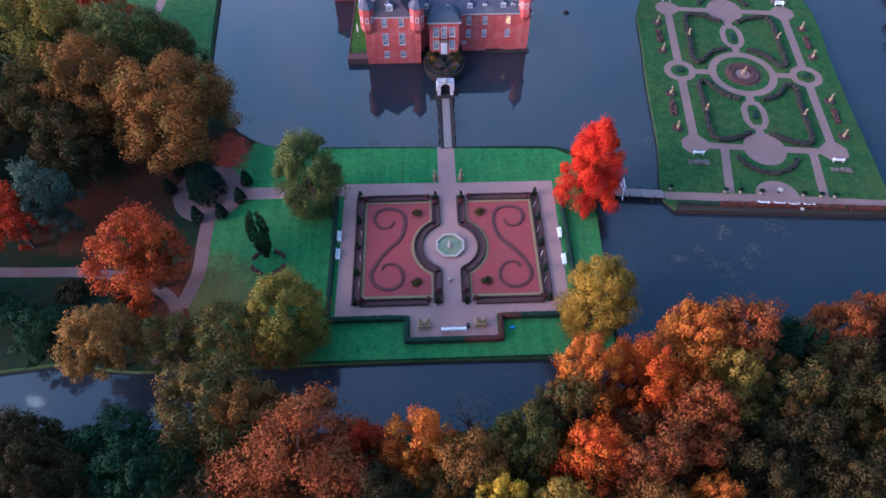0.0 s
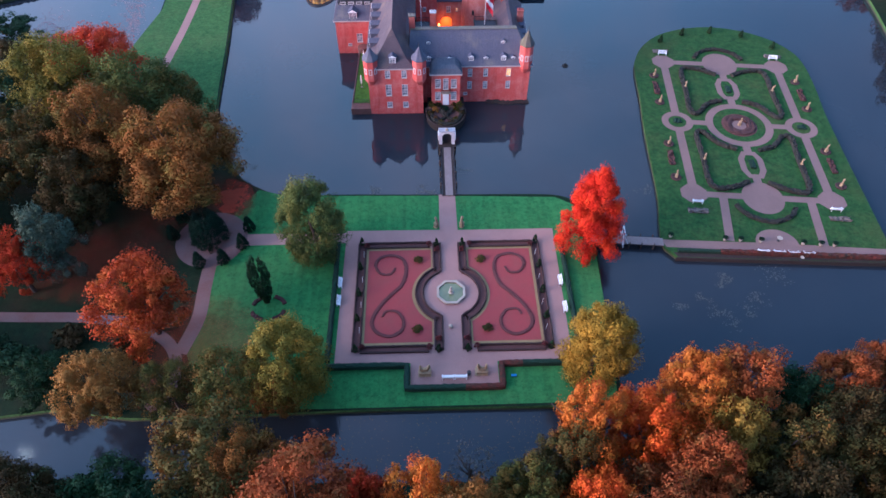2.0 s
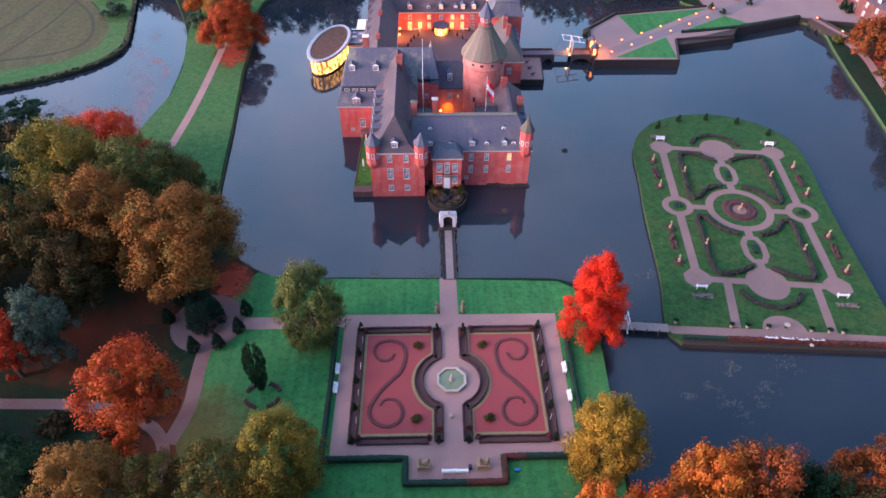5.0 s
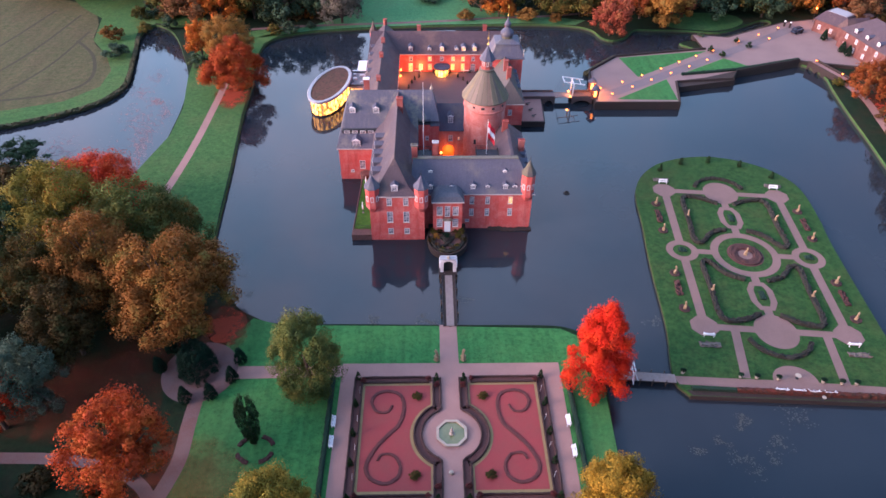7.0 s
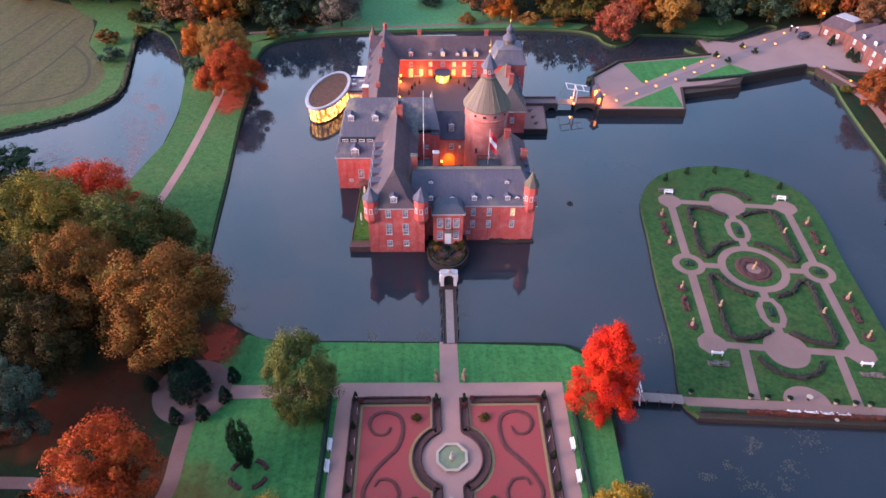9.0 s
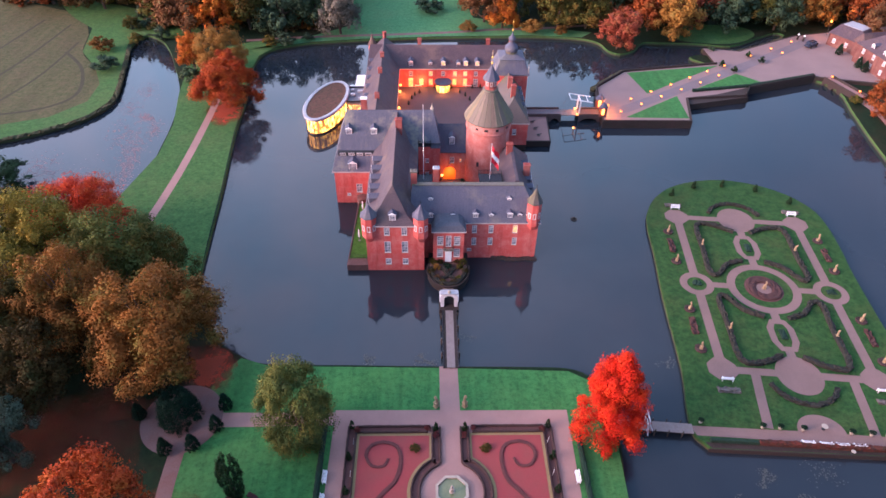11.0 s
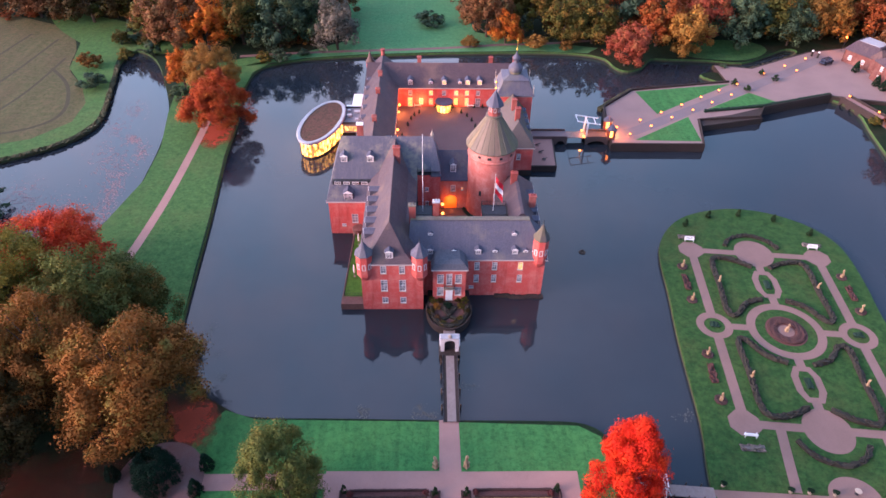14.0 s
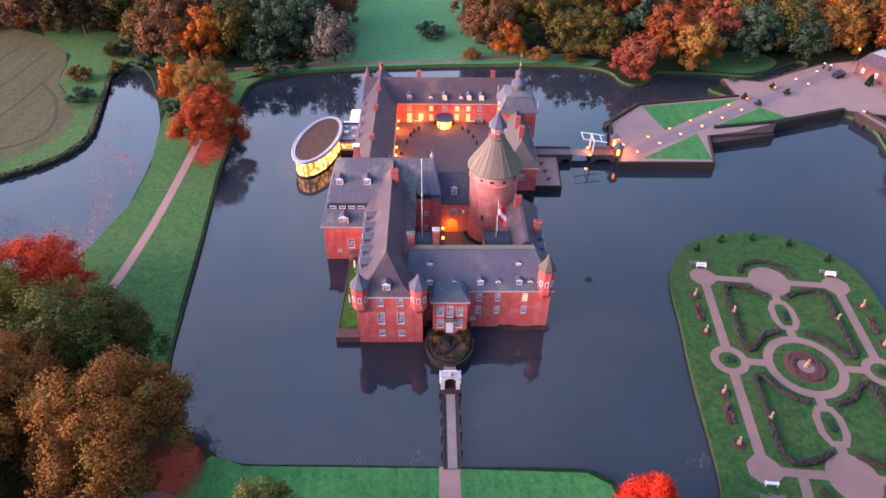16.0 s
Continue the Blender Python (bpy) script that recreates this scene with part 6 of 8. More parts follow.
part("back_wall", a_box(-0.75, 1.65, 38.0, 38.25, 0.205, 1.5, bevel=0.04), "white", gt, "low white parapet")
for sx_ in (-1.35, 1.75):
    part("side_pier", a_box(sx_ + 0.15, sx_ + 0.45, 36.5, 38.2, 0.205, 1.5, bevel=0.05), "white", gt)
part("causeway", a_box(-0.5, 1.45, 38.4, 40.2, -0.4, 0.3), "timber", gt)

# moat bridge to the forecourt
mb = thing("moat_bridge", "low brick arched bridge over the moat", "bridge")
bm = bmesh.new()
XS, Y0, Y1 = [21.8, 24.9, 28.0, 31.1], 103.4, 107.2


def arch_span(bm, xa, xb, y0, y1, top, spring=-1.4, rise=1.5):
    c, r = (xa + xb) / 2, (xb - xa) / 2 - 0.35
    curve = [(xa, spring), (c - r, spring)] + [(c - r * math.cos(math.pi * k / 10), spring + rise * math.sin(math.pi * k / 10)) for k in range(1, 10)] + [(c + r, spring), (xb, spring)]
    low = [[bm.verts.new((x, y, z)) for x, z in curve] for y in (y0, y1)]
    up = [[bm.verts.new((x, y, top)) for x, z in curve] for y in (y0, y1)]
    for k in range(len(curve) - 1):
        bm.faces.new((low[0][k], low[0][k + 1], up[0][k + 1], up[0][k]))
        bm.faces.new((low[1][k + 1], low[1][k], up[1][k], up[1][k + 1]))
        bm.faces.new((low[0][k], low[1][k], low[1][k + 1], low[0][k + 1]))
        bm.faces.new((up[0][k], up[0][k + 1], up[1][k + 1], up[1][k]))


for xa, xb in [*zip(XS, XS[1:]), (35.6, 41.3)]:
    bm = bmesh.new()
    arch_span(bm, xa, xb, Y0, Y1, 0.85)
    part("arch", bm, "bridge_brick", mb, "brown brick arch")
part("leaf", a_box(31.1, 35.6, Y0 + 0.4, Y1 - 0.4, 0.7, 0.86), "timber", mb, "wooden drawbridge leaf")
part("paving", a_box(21.8, 31.1, Y0 + 0.3, Y1 - 0.3, 0.855, 0.88), "asphalt", mb)
for yy in (Y0 + 0.1, Y1 - 0.1):
    part("parapet", a_box(21.8, 31.0, yy - 0.13, yy + 0.13, 0.856, 1.35, bevel=0.03), "bridge_brick", mb)
    part("parapet", a_box(35.7, 41.2, yy - 0.13, yy + 0.13, 0.856, 1.35, bevel=0.03), "bridge_brick", mb)
dr = thing("drawbridge_frame", "white timber drawbridge gallows with tilted beams", "drawbridge")
for yy in (Y0 + 0.3, Y1 - 0.3):
    part("post", a_box(35.55, 35.85, yy - 0.15, yy + 0.15, 0.9, 5.0, bevel=0.02), "white", dr)
    bm = tube(bmesh.new(), (33.0, yy, 5.4), (38.8, yy, 4.5), 0.10, 0.12, 6)
    part("balance_beam", bm, "white", dr)
    part("chain", tube(bmesh.new(), (33.1, yy, 5.35), (31.6, yy, 0.9), 0.025, 0.025, 4), "dark_iron", dr)
part("counter_beam", tube(bmesh.new(), (37.6, Y0 + 0.3, 4.68), (37.6, Y1 - 0.3, 4.68), 0.09, 0.09, 6), "white", dr)
part("cross_beam", a_box(35.6, 35.8, Y0 + 0.45, Y1 - 0.45, 4.6, 4.85), "white", dr)
part("end_beam", tube(bmesh.new(), (33.1, Y0 + 0.3, 5.39), (33.1, Y1 - 0.3, 5.39), 0.09, 0.09, 6), "white", dr)

# oval glass pavilion
OX, OY, OA, OB, OR_ = -29.3, 106.4, 10.8, 4.9, 77.0
pm = pose(OX, OY, 0, 0, 0, OR_)
pv = thing("oval_pavilion", "oval glass restaurant pavilion glowing over the water", "pavilion", "", OX, OY, 0, OR_)


def ell(a, b, z, n=64):
    return [(a * math.cos(2 * math.pi * k / n), b * math.sin(2 * math.pi * k / n), z) for k in range(n)]


def ring_mesh(loops, closed=True):
    bm = bmesh.new()
    vs = [[bm.verts.new(p) for p in lp] for lp in loops]
    n = len(vs[0])
    for a, b in zip(vs, vs[1:]):
        for k in range(n):
            bm.faces.new((a[k], a[(k + 1) % n], b[(k + 1) % n], b[k]))
    return bm


part("base", ring_mesh([ell(OA - 0.35, OB - 0.35, -1.5), ell(OA - 0.35, OB - 0.35, -0.55), ell(OA - 0.8, OB - 0.8, -0.55)]), "dark_iron", pv)
part("glass_wall", ring_mesh([ell(OA - 0.6, OB - 0.6, -0.5), ell(OA - 0.6, OB - 0.6, 3.1)]), "lit_hall", pv, "tall glass wall glowing amber from within")
for k in range(48):
    a = 2 * math.pi * k / 48
    x, y = (OA - 0.5) * math.cos(a), (OB - 0.5) * math.sin(a)
    part("mullion", a_box(x - 0.05, x + 0.05, y - 0.05, y + 0.05, -0.5, 3.1), "timber", pv) if k % 2 == 0 else None
part("roof_rim", ring_mesh([ell(OA - 0.6, OB - 0.6, 3.1), ell(OA + 0.05, OB + 0.05, 3.15), ell(OA + 0.1, OB + 0.1, 3.6), ell(OA - 0.1, OB - 0.1, 3.8), ell(OA - 0.85, OB - 0.85, 3.75), ell(OA - 0.9, OB - 0.9, 3.5)]), "zinc", pv, "broad pale roof rim")
bm = bmesh.new()
bm.faces.new([bm.verts.new(p) for p in ell(OA - 0.88, OB - 0.88, 3.62)])
part("green_roof", bm, "sedum", pv, "brown sedum planted roof")
bm = bmesh.new()
bm.faces.new([bm.verts.new(p) for p in ell(OA - 0.6, OB - 0.6, -0.45)])
part("floor", bm, "timber", pv)
lkb = thing("glass_link", "low flat-roofed link between pavilion and castle", "link building")
part("base", a_box(-24.4, -19.45, 106.6, 114.6, -1.5, 0.2), "dark_iron", lkb)
part("wall", a_box(-24.3, -19.45, 106.8, 114.4, 0.205, 2.6), "zinc", lkb, "grey panelled wall")
for k in range(4):
    part("window", a_box(-23.9 + 1.1 * k, -23.0 + 1.1 * k, 106.74, 106.79, 0.7, 2.0), "lit_window", lkb, "lamp-lit window")
part("roof", a_box(-24.6, -19.45, 106.5, 114.8, 2.605, 2.9, bevel=0.04), "link_roof", lkb, "flat grey roof")
for x0, x1, y0, y1 in ((-24.6, -24.35, 106.5, 114.8), (-24.3, -19.5, 106.5, 106.75), (-24.3, -19.5, 114.55, 114.8)):
    part("parapet", a_box(x0, x1, y0, y1, 2.905, 3.25), "dark_iron", lkb)
for x, y, w, d, h in ((-22.9, 110.0, 1.1, 0.8, 0.7), (-21.2, 112.2, 1.4, 1.0, 0.5), (-21.0, 108.4, 0.8, 0.8, 0.4), (-23.2, 112.8, 0.7, 0.7, 0.5)):
    part("roof_vent", a_box(x - w / 2, x + w / 2, y - d / 2, y + d / 2, 2.905, 2.9 + h, bevel=0.04), "zinc", lkb, "pale ventilation box")
part("wall", a_box(-22.6, -19.45, 114.85, 122.5, -1.5, 2.4), "zinc", lkb)
part("canopy", a_box(-22.9, -19.45, 114.85, 122.8, 2.405, 2.65, bevel=0.03), "white", lkb, "white flat canopy")
part("canopy", a_box(-24.4, -22.95, 114.9, 117.6, 2.0, 2.2, bevel=0.03), "white", lkb, "white flat canopy")

# courtyard portico
po = thing("portico", "round glazed entrance pavilion glowing amber", "pavilion")
pc = Matrix.Translation((0.9, 118.2, 0))
part("glass_wall", lathe(bmesh.new(), [(1.9, YARD), (1.9, 2.7)], 28, pc), "lit_hall", po, "glowing glass drum")
part("roof", lathe(bmesh.new(), [(1.9, 2.7), (2.35, 2.75), (2.35, 3.1), (0, 3.25)], 32, pc), "slate", po)
for k in range(14):
    a = 2 * math.pi * k / 14
    part("post", lathe(bmesh.new(), [(0.07, YARD), (0.07, 2.72)], 6, Matrix.Translation((0.9 + 1.98 * math.cos(a), 118.2 + 1.98 * math.sin(a), 0))), "dark_iron", po)


# ---- trees ----
def crown_mesh(name, seed, leaves, leaf, shape="round", clumps=46, spread=1.0):
    """A crown in a unit box (radius 0.5, z 0 to 1): small pointed leaves gathered in ragged tufts, with gaps."""
    rg = np.random.default_rng(seed)
    c = []
    turn = rg.uniform(0, 6.28)
    lobes = [(0.04, 0.0, 0.66, 0.29)]
    lobes[0] = (rg.uniform(-0.06, 0.06), rg.uniform(-0.06, 0.06), 0.74, 0.19)
    for tier, (n_l, far, z_l) in enumerate(((6, 0.29, 0.30), (5, 0.22, 0.54), (3, 0.12, 0.68))):
        for k in range(n_l):
            a = turn + tier + 6.28 * k / n_l + rg.uniform(-0.35, 0.35)
            q = far * rg.uniform(0.85, 1.12)
            lobes.append((q * math.cos(a), q * math.sin(a), z_l + rg.uniform(-0.08, 0.08), rg.uniform(0.12, 0.19)))
    while len(c) < clumps:
        v = rg.normal(size=3)
        v /= np.linalg.norm(v)
        a = math.atan2(v[1], v[0])
        if shape == "round":
            lx, ly, lz, lr = lobes[rg.integers(0, len(lobes))]
            if v[2] < -0.65:
                continue
            p = (lx + lr * v[0], ly + lr * v[1], lz + lr * v[2] * 1.15)
            if any((p[0] - o[0]) ** 2 + (p[1] - o[1]) ** 2 + (p[2] - o[2]) ** 2 < (0.8 * o[3]) ** 2 for o in lobes):
                continue
            c.append(p)
            continue
        z = rg.random()
        if shape == "cone":
            z = z ** 1.2
            rad = 0.46 * (1 - z) ** 0.75 * (0.35 + 0.65 * min(1, z / 0.12)) + 0.02
        elif shape == "column":
            rad = 0.42 * (math.sin(math.pi * min(1, 0.12 + 0.86 * (1 - z))) ** 0.7)
        elif shape == "dome":
            z *= 0.93
            rad = 0.44 * math.sqrt(max(0.0, 1 - z * z)) ** 0.9
        elif shape == "ovoid":
            rad = 0.47 * math.sin(math.pi * (0.09 + 0.88 * z)) ** 0.6
        else:
            rad = 0.43 * (1 - z) ** 0.45 * min(1.0, 0.65 + 0.35 * z / 0.16)
        k = rg.uniform(0.66, 1.08) if shape == "flame" else rg.uniform(0.74, 1.04) if shape == "ovoid" else rg.uniform(0.86, 1.02)
        c.append((rad * math.cos(a) * k, rad * math.sin(a) * k, z * 0.94 + 0.03))
    c = np.array(c)
    size = rg.uniform(0.055, 0.125, clumps) * (60 / clumps) ** 0.28 * spread
    out = c - (0, 0, 0.25)
    out[:, 2] += 0.12
    out /= np.linalg.norm(out, axis=1)[:, None]
    pick = rg.integers(0, clumps, leaves)
    solid = shape in ("flame", "dome", "cone", "column", "ovoid")
    inner = rg.random(leaves) < (0.28 if solid else 0.10)
    d = rg.normal(size=(leaves, 3))
    d /= np.linalg.norm(d, axis=1)[:, None]
    o = out[pick]
    # each clump is a tuft that reaches outwards and thins to a ragged point
    along = (d * o).sum(1, keepdims=True)
    tip = np.where(along > 0, 1.0 + (0.32 if shape in ("round", "flame") else 0.1) * along ** 2, 0.8)
    d2 = d + o * along * (tip - 1.0)
    r = size[pick] * rg.uniform(0.35, 1.0, leaves) ** 0.6 * rg.uniform(0.8, 1.12, leaves)
    p = c[pick] + d2 * r[:, None]
    axis = np.array([0, 0, 1.0]) * p[:, 2:3] * 0.6 + np.array([0, 0, 0.2])
    p = np.where(inner[:, None], axis + (p - axis) * rg.uniform(0.5, 0.93 if solid else 0.85, leaves)[:, None], p)
    nrm = d + rg.normal(size=(leaves, 3)) * 0.45
    nrm /= np.linalg.norm(nrm, axis=1)[:, None]
    t = np.cross(nrm, rg.normal(size=(leaves, 3)))
    t /= np.linalg.norm(t, axis=1)[:, None]
    s = np.cross(nrm, t)
    ln = leaf * rg.uniform(0.6, 1.35, leaves)[:, None]
    w = ln * rg.uniform(0.55, 0.85, leaves)[:, None]
    verts = np.stack([p - t * ln * 0.6 - s * w, p + t * ln * 1.1, p - t * ln * 0.6 + s * w], 1).reshape(-1, 3)
    me = bpy.data.meshes.new(name)
    me.from_pydata(verts.tolist(), [], np.arange(3 * leaves).reshape(-1, 3).tolist())
    soft = d * 0.95 + o * 0.40 + nrm * 0.25
    soft /= np.linalg.norm(soft, axis=1)[:, None]
    me.normals_split_custom_set_from_vertices(np.repeat(soft, 3, axis=0).tolist())
    me.materials.append(LEAF["brown"])
    return me, c, size


def trunk_mesh(name, centres, seed, reach=0.9, base=0.032, limbs=12):
    rnd = random.Random(seed)
    bm = bmesh.new()
    top = 0.55 * reach
    pts = [(0, 0, -0.33), (0.008, 0.0, -0.1), (rnd.uniform(-0.02, 0.02), rnd.uniform(-0.02, 0.02), 0.2), (rnd.uniform(-0.03, 0.03), rnd.uniform(-0.03, 0.03), top)]
    rs = [base * 1.35, base, base * 0.75, base * 0.3]
    for k in range(3):
        tube(bm, pts[k], pts[k + 1], rs[k], rs[k + 1], 7)
    for c in rnd.sample([*map(tuple, centres)], min(limbs, len(centres))):
        z = rnd.uniform(0.0, top * 0.8)
        a = (pts[2][0] * z / 0.3, 0, z)
        tube(bm, a, (c[0] * 0.92, c[1] * 0.92, c[2] * 0.97), base * 0.4, base * 0.1, 5)
    return mesh_from(name, bm, "bark")


CROWNS = {}
for kind, n_var, leaves, leaf, shape, clumps in (("near", 6, 22500, 0.0120, "round", 120), ("big", 3, 46000, 0.0090, "round", 210), ("mid", 4, 8400, 0.0205, "round", 80), ("far", 4, 820, 0.072, "round", 36),
                                                 ("flame", 1, 60000, 0.0095, "flame", 72), ("cone", 1, 6500, 0.026, "cone", 140), ("conelet", 1, 1500, 0.055, "cone", 60), ("column", 1, 15000, 0.018, "column", 170), ("dome", 1, 34000, 0.0115, "dome", 420), ("lime", 3, 46000, 0.0105, "ovoid", 105), ("full", 3, 46000, 0.0100, "round", 130), ("shrub", 2, 2600, 0.042, "round", 26),
                                                 ("bare", 1, 700, 0.018, "round", 60), ("sparse", 2, 15000, 0.0115, "round", 80)):
    CROWNS[kind] = []
    for k in range(n_var):
        me, cs, sz = crown_mesh("crown_" + kind, 17 * k + len(kind) * 5 + 3, leaves, leaf, shape, clumps, 1.12 if kind == "full" else 1.42 if kind == "lime" else 1.22 if kind == "flame" else 1.2 if kind in ("dome", "column", "cone", "shrub", "mid") else 1.28 if kind == "big" else 1.1 if kind == "near" else 1.0)
        CROWNS[kind].append((me, trunk_mesh("trunk_" + kind, cs, k, limbs=0 if shape != "round" else 12)))

TREE_RND = random.Random(5)
WORDS = {"red": "brilliant red", "scarlet": "scarlet and orange", "crimson": "deep red", "vermilion": "orange-red", "orange": "bright orange", "rust": "rusty brown", "brown": "brown autumn", "bronze": "bronze brown", "russet": "dull russet brown", "moss": "mossy green", "brickred": "brick red", "amber": "amber brown",
         "umber": "dark brown", "tan": "tan", "yellow": "bright yellow", "gold": "golden brown", "goldgreen": "yellow-green", "limegold": "yellowing green", "lime": "pale green", "olive": "olive green", "fir": "dark green", "ivy": "deep dark green", "oak": "green and brown", "hazy_fir": "haze-paled green",
         "bluegreen": "blue-green", "greygreen": "grey-green", "yew": "blackish green"}


def tree(x, y, radius, hue, height=None, kind="near", z=0.0, name="tree", where="in the park", group="park trees", crown_low=0.27, squash=None):
    """A tree whose crown is 2 radius wide; height is to its top."""
    height = height or radius * TREE_RND.uniform(2.5, 3.0)
    low = height * crown_low
    t = thing(name, f"{name.replace('_', ' ')}, {WORDS.get(hue, hue)} leaves, {where}", "tree" if "shrub" not in name else "shrub", group, x, y, z, TREE_RND.uniform(0, 360))
    cm, tm = TREE_RND.choice(CROWNS[kind])
    sc = Matrix.Diagonal((2 * radius, 2 * radius, height - low, 1))
    cr = place(part("crown", cm, None, t), Matrix.Translation((0, 0, low)) @ sc)
    cr.material_slots[0].link = "OBJECT"
    cr.material_slots[0].material = LEAF[hue]
    h2 = (height - low)
    place(part("trunk", tm, None, t), Matrix.Translation((0, 0, min(low, h2 * 0.30))) @ Matrix.Diagonal((h2 * 0.9, h2 * 0.9, h2, 1)))
    return t


# garden trees
tree(23.0, 9.0, 6.0, "red", 16.6, "flame", name="red_maple", where="on the lawn corner by the water", group="garden trees", crown_low=0.03)
tree(-21.8, 8.4, 5.4, "lime", 16.0, "lime", name="lime_tree", where="beside the parterre", group="garden trees", crown_low=0.02)
tree(-22.7, -16.4, 5.7, "limegold", 14.4, "lime", name="lime_tree", where="beside the parterre", group="garden trees", crown_low=0.02)
tree(19.6, -15.0, 5.4, "goldgreen", 15.0, "lime", name="lime_tree", where="beside the parterre", group="garden trees", crown_low=0.02)
tree(-28.9, -1.0, 1.8, "fir", 10.5, "column", name="cypress", where="on the west lawn", group="garden trees", crown_low=0.03)
tree(-40.3, 12.2, 3.4, "yew", 7.0, "dome", name="yew_tree", where="in the gravel circle", group="yews", crown_low=0.0)
for x, y in ((-46.0, 16.6), (-46.6, 12.6), (-41.0, 6.6), (-37.2, 7.2), (-34.6, 10.4), (-34.1, 14.2)):
    tree(x, y, 1.2, "yew", 3.5, "cone", name="yew_cone", where="round the gravel circle", group="yews", crown_low=0.0)
# west park
for x, y, r, hue, h, kind in ((-44.6, -6.4, 6.8, "vermilion", 16, "near"), (-62.1, 5.2, 4.9, "bluegreen", 15, "near"), (-66.2, 2.0, 4.4, "crimson", 14, "near"), (-46.9, -19.4, 4.9, "tan", 14, "near"),
                              (-30.5, -18.6, 5.6, "olive", 12, "sparse"), (-38.6, -18.9, 4.4, "olive", 11, "sparse"), (-24.4, -18.9, 3.6, "brown", 9, "sparse"), (-57, -16.1, 4.5, "ivy", 8, "near"), (-71.2, 40.2, 9.6, "limegold", 21, "big"),
                              (-70.0, 52.0, 10.2, "crimson", 15.5, "big"), (-56.2, 38.4, 9.2, "moss", 19, "big"), (-45.5, 23.0, 10.2, "bronze", 19, "big"), (-58.6, 27.2, 8.4, "bronze", 21, "big"),
                              (-69.5, 23.0, 8.0, "oak", 20, "near"), (-60.4, 16.2, 6.4, "umber", 15, "near"), (-79.5, 36.1, 7.0, "fir", 18, "near"), (-84, 48, 7, "umber", 17, "mid"),
                              (-82, 20, 7.5, "brown", 19, "mid"), (-94, 28, 8, "umber", 19, "mid"), (-78, 8, 6.5, "umber", 16, "mid"), (-90, 8, 7, "fir", 17, "mid"), (-75, -14, 5, "umber", 12, "mid"),
                              (-88, -12, 6, "fir", 14, "mid"), (-50, 40, 5.5, "olive", 14, "near"), (-104, 42, 8, "brown", 18, "mid"), (-100, 15, 7, "umber", 18, "mid")):
    tree(x, y, r * 1.15, hue, h, kind, where="in the west park", group="west park trees", crown_low=0.14)
for x, y, r, hue, h in ((-51.5, 3.0, 1.6, "olive", 2.6), (-48.5, -9.5, 2.0, "umber", 3), (-57, -7.5, 2.6, "umber", 3), (-68, -9, 2.6, "fir", 3.2), (-63, -12, 3, "fir", 4)):
    tree(x, y, r, hue, h, "shrub", name="shrub", where="in the west park", group="park shrubs", crown_low=0.0)
# woods south of the canal
SOUTH = [(-18.7, -38.2, 9.4, "rust", 20), (-29.4, -30.8, 7.0, "oak", 17.5), (-25.6, -31.0, 4.8, "brown", 16), (-40.5, -34.5, 5.6, "ivy", 13), (-47.2, -39.0, 4.8, "umber", 18), (-35.2, -38.6, 5.6, "ivy", 17),
         (-11.5, -34.4, 2.8, "crimson", 14), (-5.0, -35.5, 4.4, "orange", 18), (0.3, -38.3, 5.0, "brown", 19), (-9.9, -42.0, 4.4, "umber", 18), (3.7, -42.4, 3.3, "yellow", 18), (10.0, -43.2, 3.8, "gold", 18),
         (7.4, -36.2, 4.6, "olive", 17), (14.9, -29.0, 4.2, "orange", 22), (21.5, -29.4, 4.9, "scarlet", 20), (27.6, -25.4, 5.1, "orange", 21.5), (34.0, -24.2, 5.6, "rust", 21.5), (12.6, -31.4, 4.4, "oak", 19),
         (13.9, -37.8, 4.3, "scarlet", 20), (19.5, -38.6, 5.9, "rust", 20), (26.8, -34.9, 5.4, "rust", 20), (31.7, -30.0, 5.2, "gold", 19), (38.2, -31.0, 5.0, "oak", 19), (42.0, -25.0, 4.5, "ivy", 17),
         (47.2, -24.2, 4.6, "rust", 18), (45.8, -29.0, 5.0, "umber", 19), (46.9, -34.0, 4.8, "oak", 19), (37.0, -37.8, 5.3, "umber", 19), (31.3, -41.5, 4.6, "umber", 19), (41.2, -41.8, 5.1, "umber", 19),
         (25.8, -43.4, 3.2, "orange", 19), (19.2, -44.2, 4.5, "brown", 19), (54.7, -21.0, 4.6, "rust", 17), (-28, -43, 5.5, "umber", 17), (-52, -34, 5, "umber", 14), (-58, -40, 6, "ivy", 17), (53, -30, 5.5, "umber", 19),
         (52, -38, 5.5, "brown", 19), (60, -26, 5.5, "rust", 18), (66, -22, 5.5, "brown", 17), (60, -36, 6, "umber", 19), (73, -19, 5, "olive", 16), (80, -20, 6, "rust", 17), (-66, -37, 6, "umber", 17), (8, -48, 5, "umber", 17),
         (-4, -48, 5.5, "brown", 17), (-18, -50, 6, "umber", 17), (30, -49, 6, "umber", 17), (45, -50, 6, "umber", 17)]
for x, y, r, hue, h in SOUTH:
    tree(x, y, r * 1.16, hue, h, "big" if r > 7.5 else "mid" if y < -46 or x > 59 or x < -56 else "near", where="in the wood south of the canal", group="south wood trees", crown_low=0.16)
tree(1.2, -31.5, 3.4, "greygreen", 13, "bare", name="bare_tree", where="leaning over the canal", group="south wood trees")
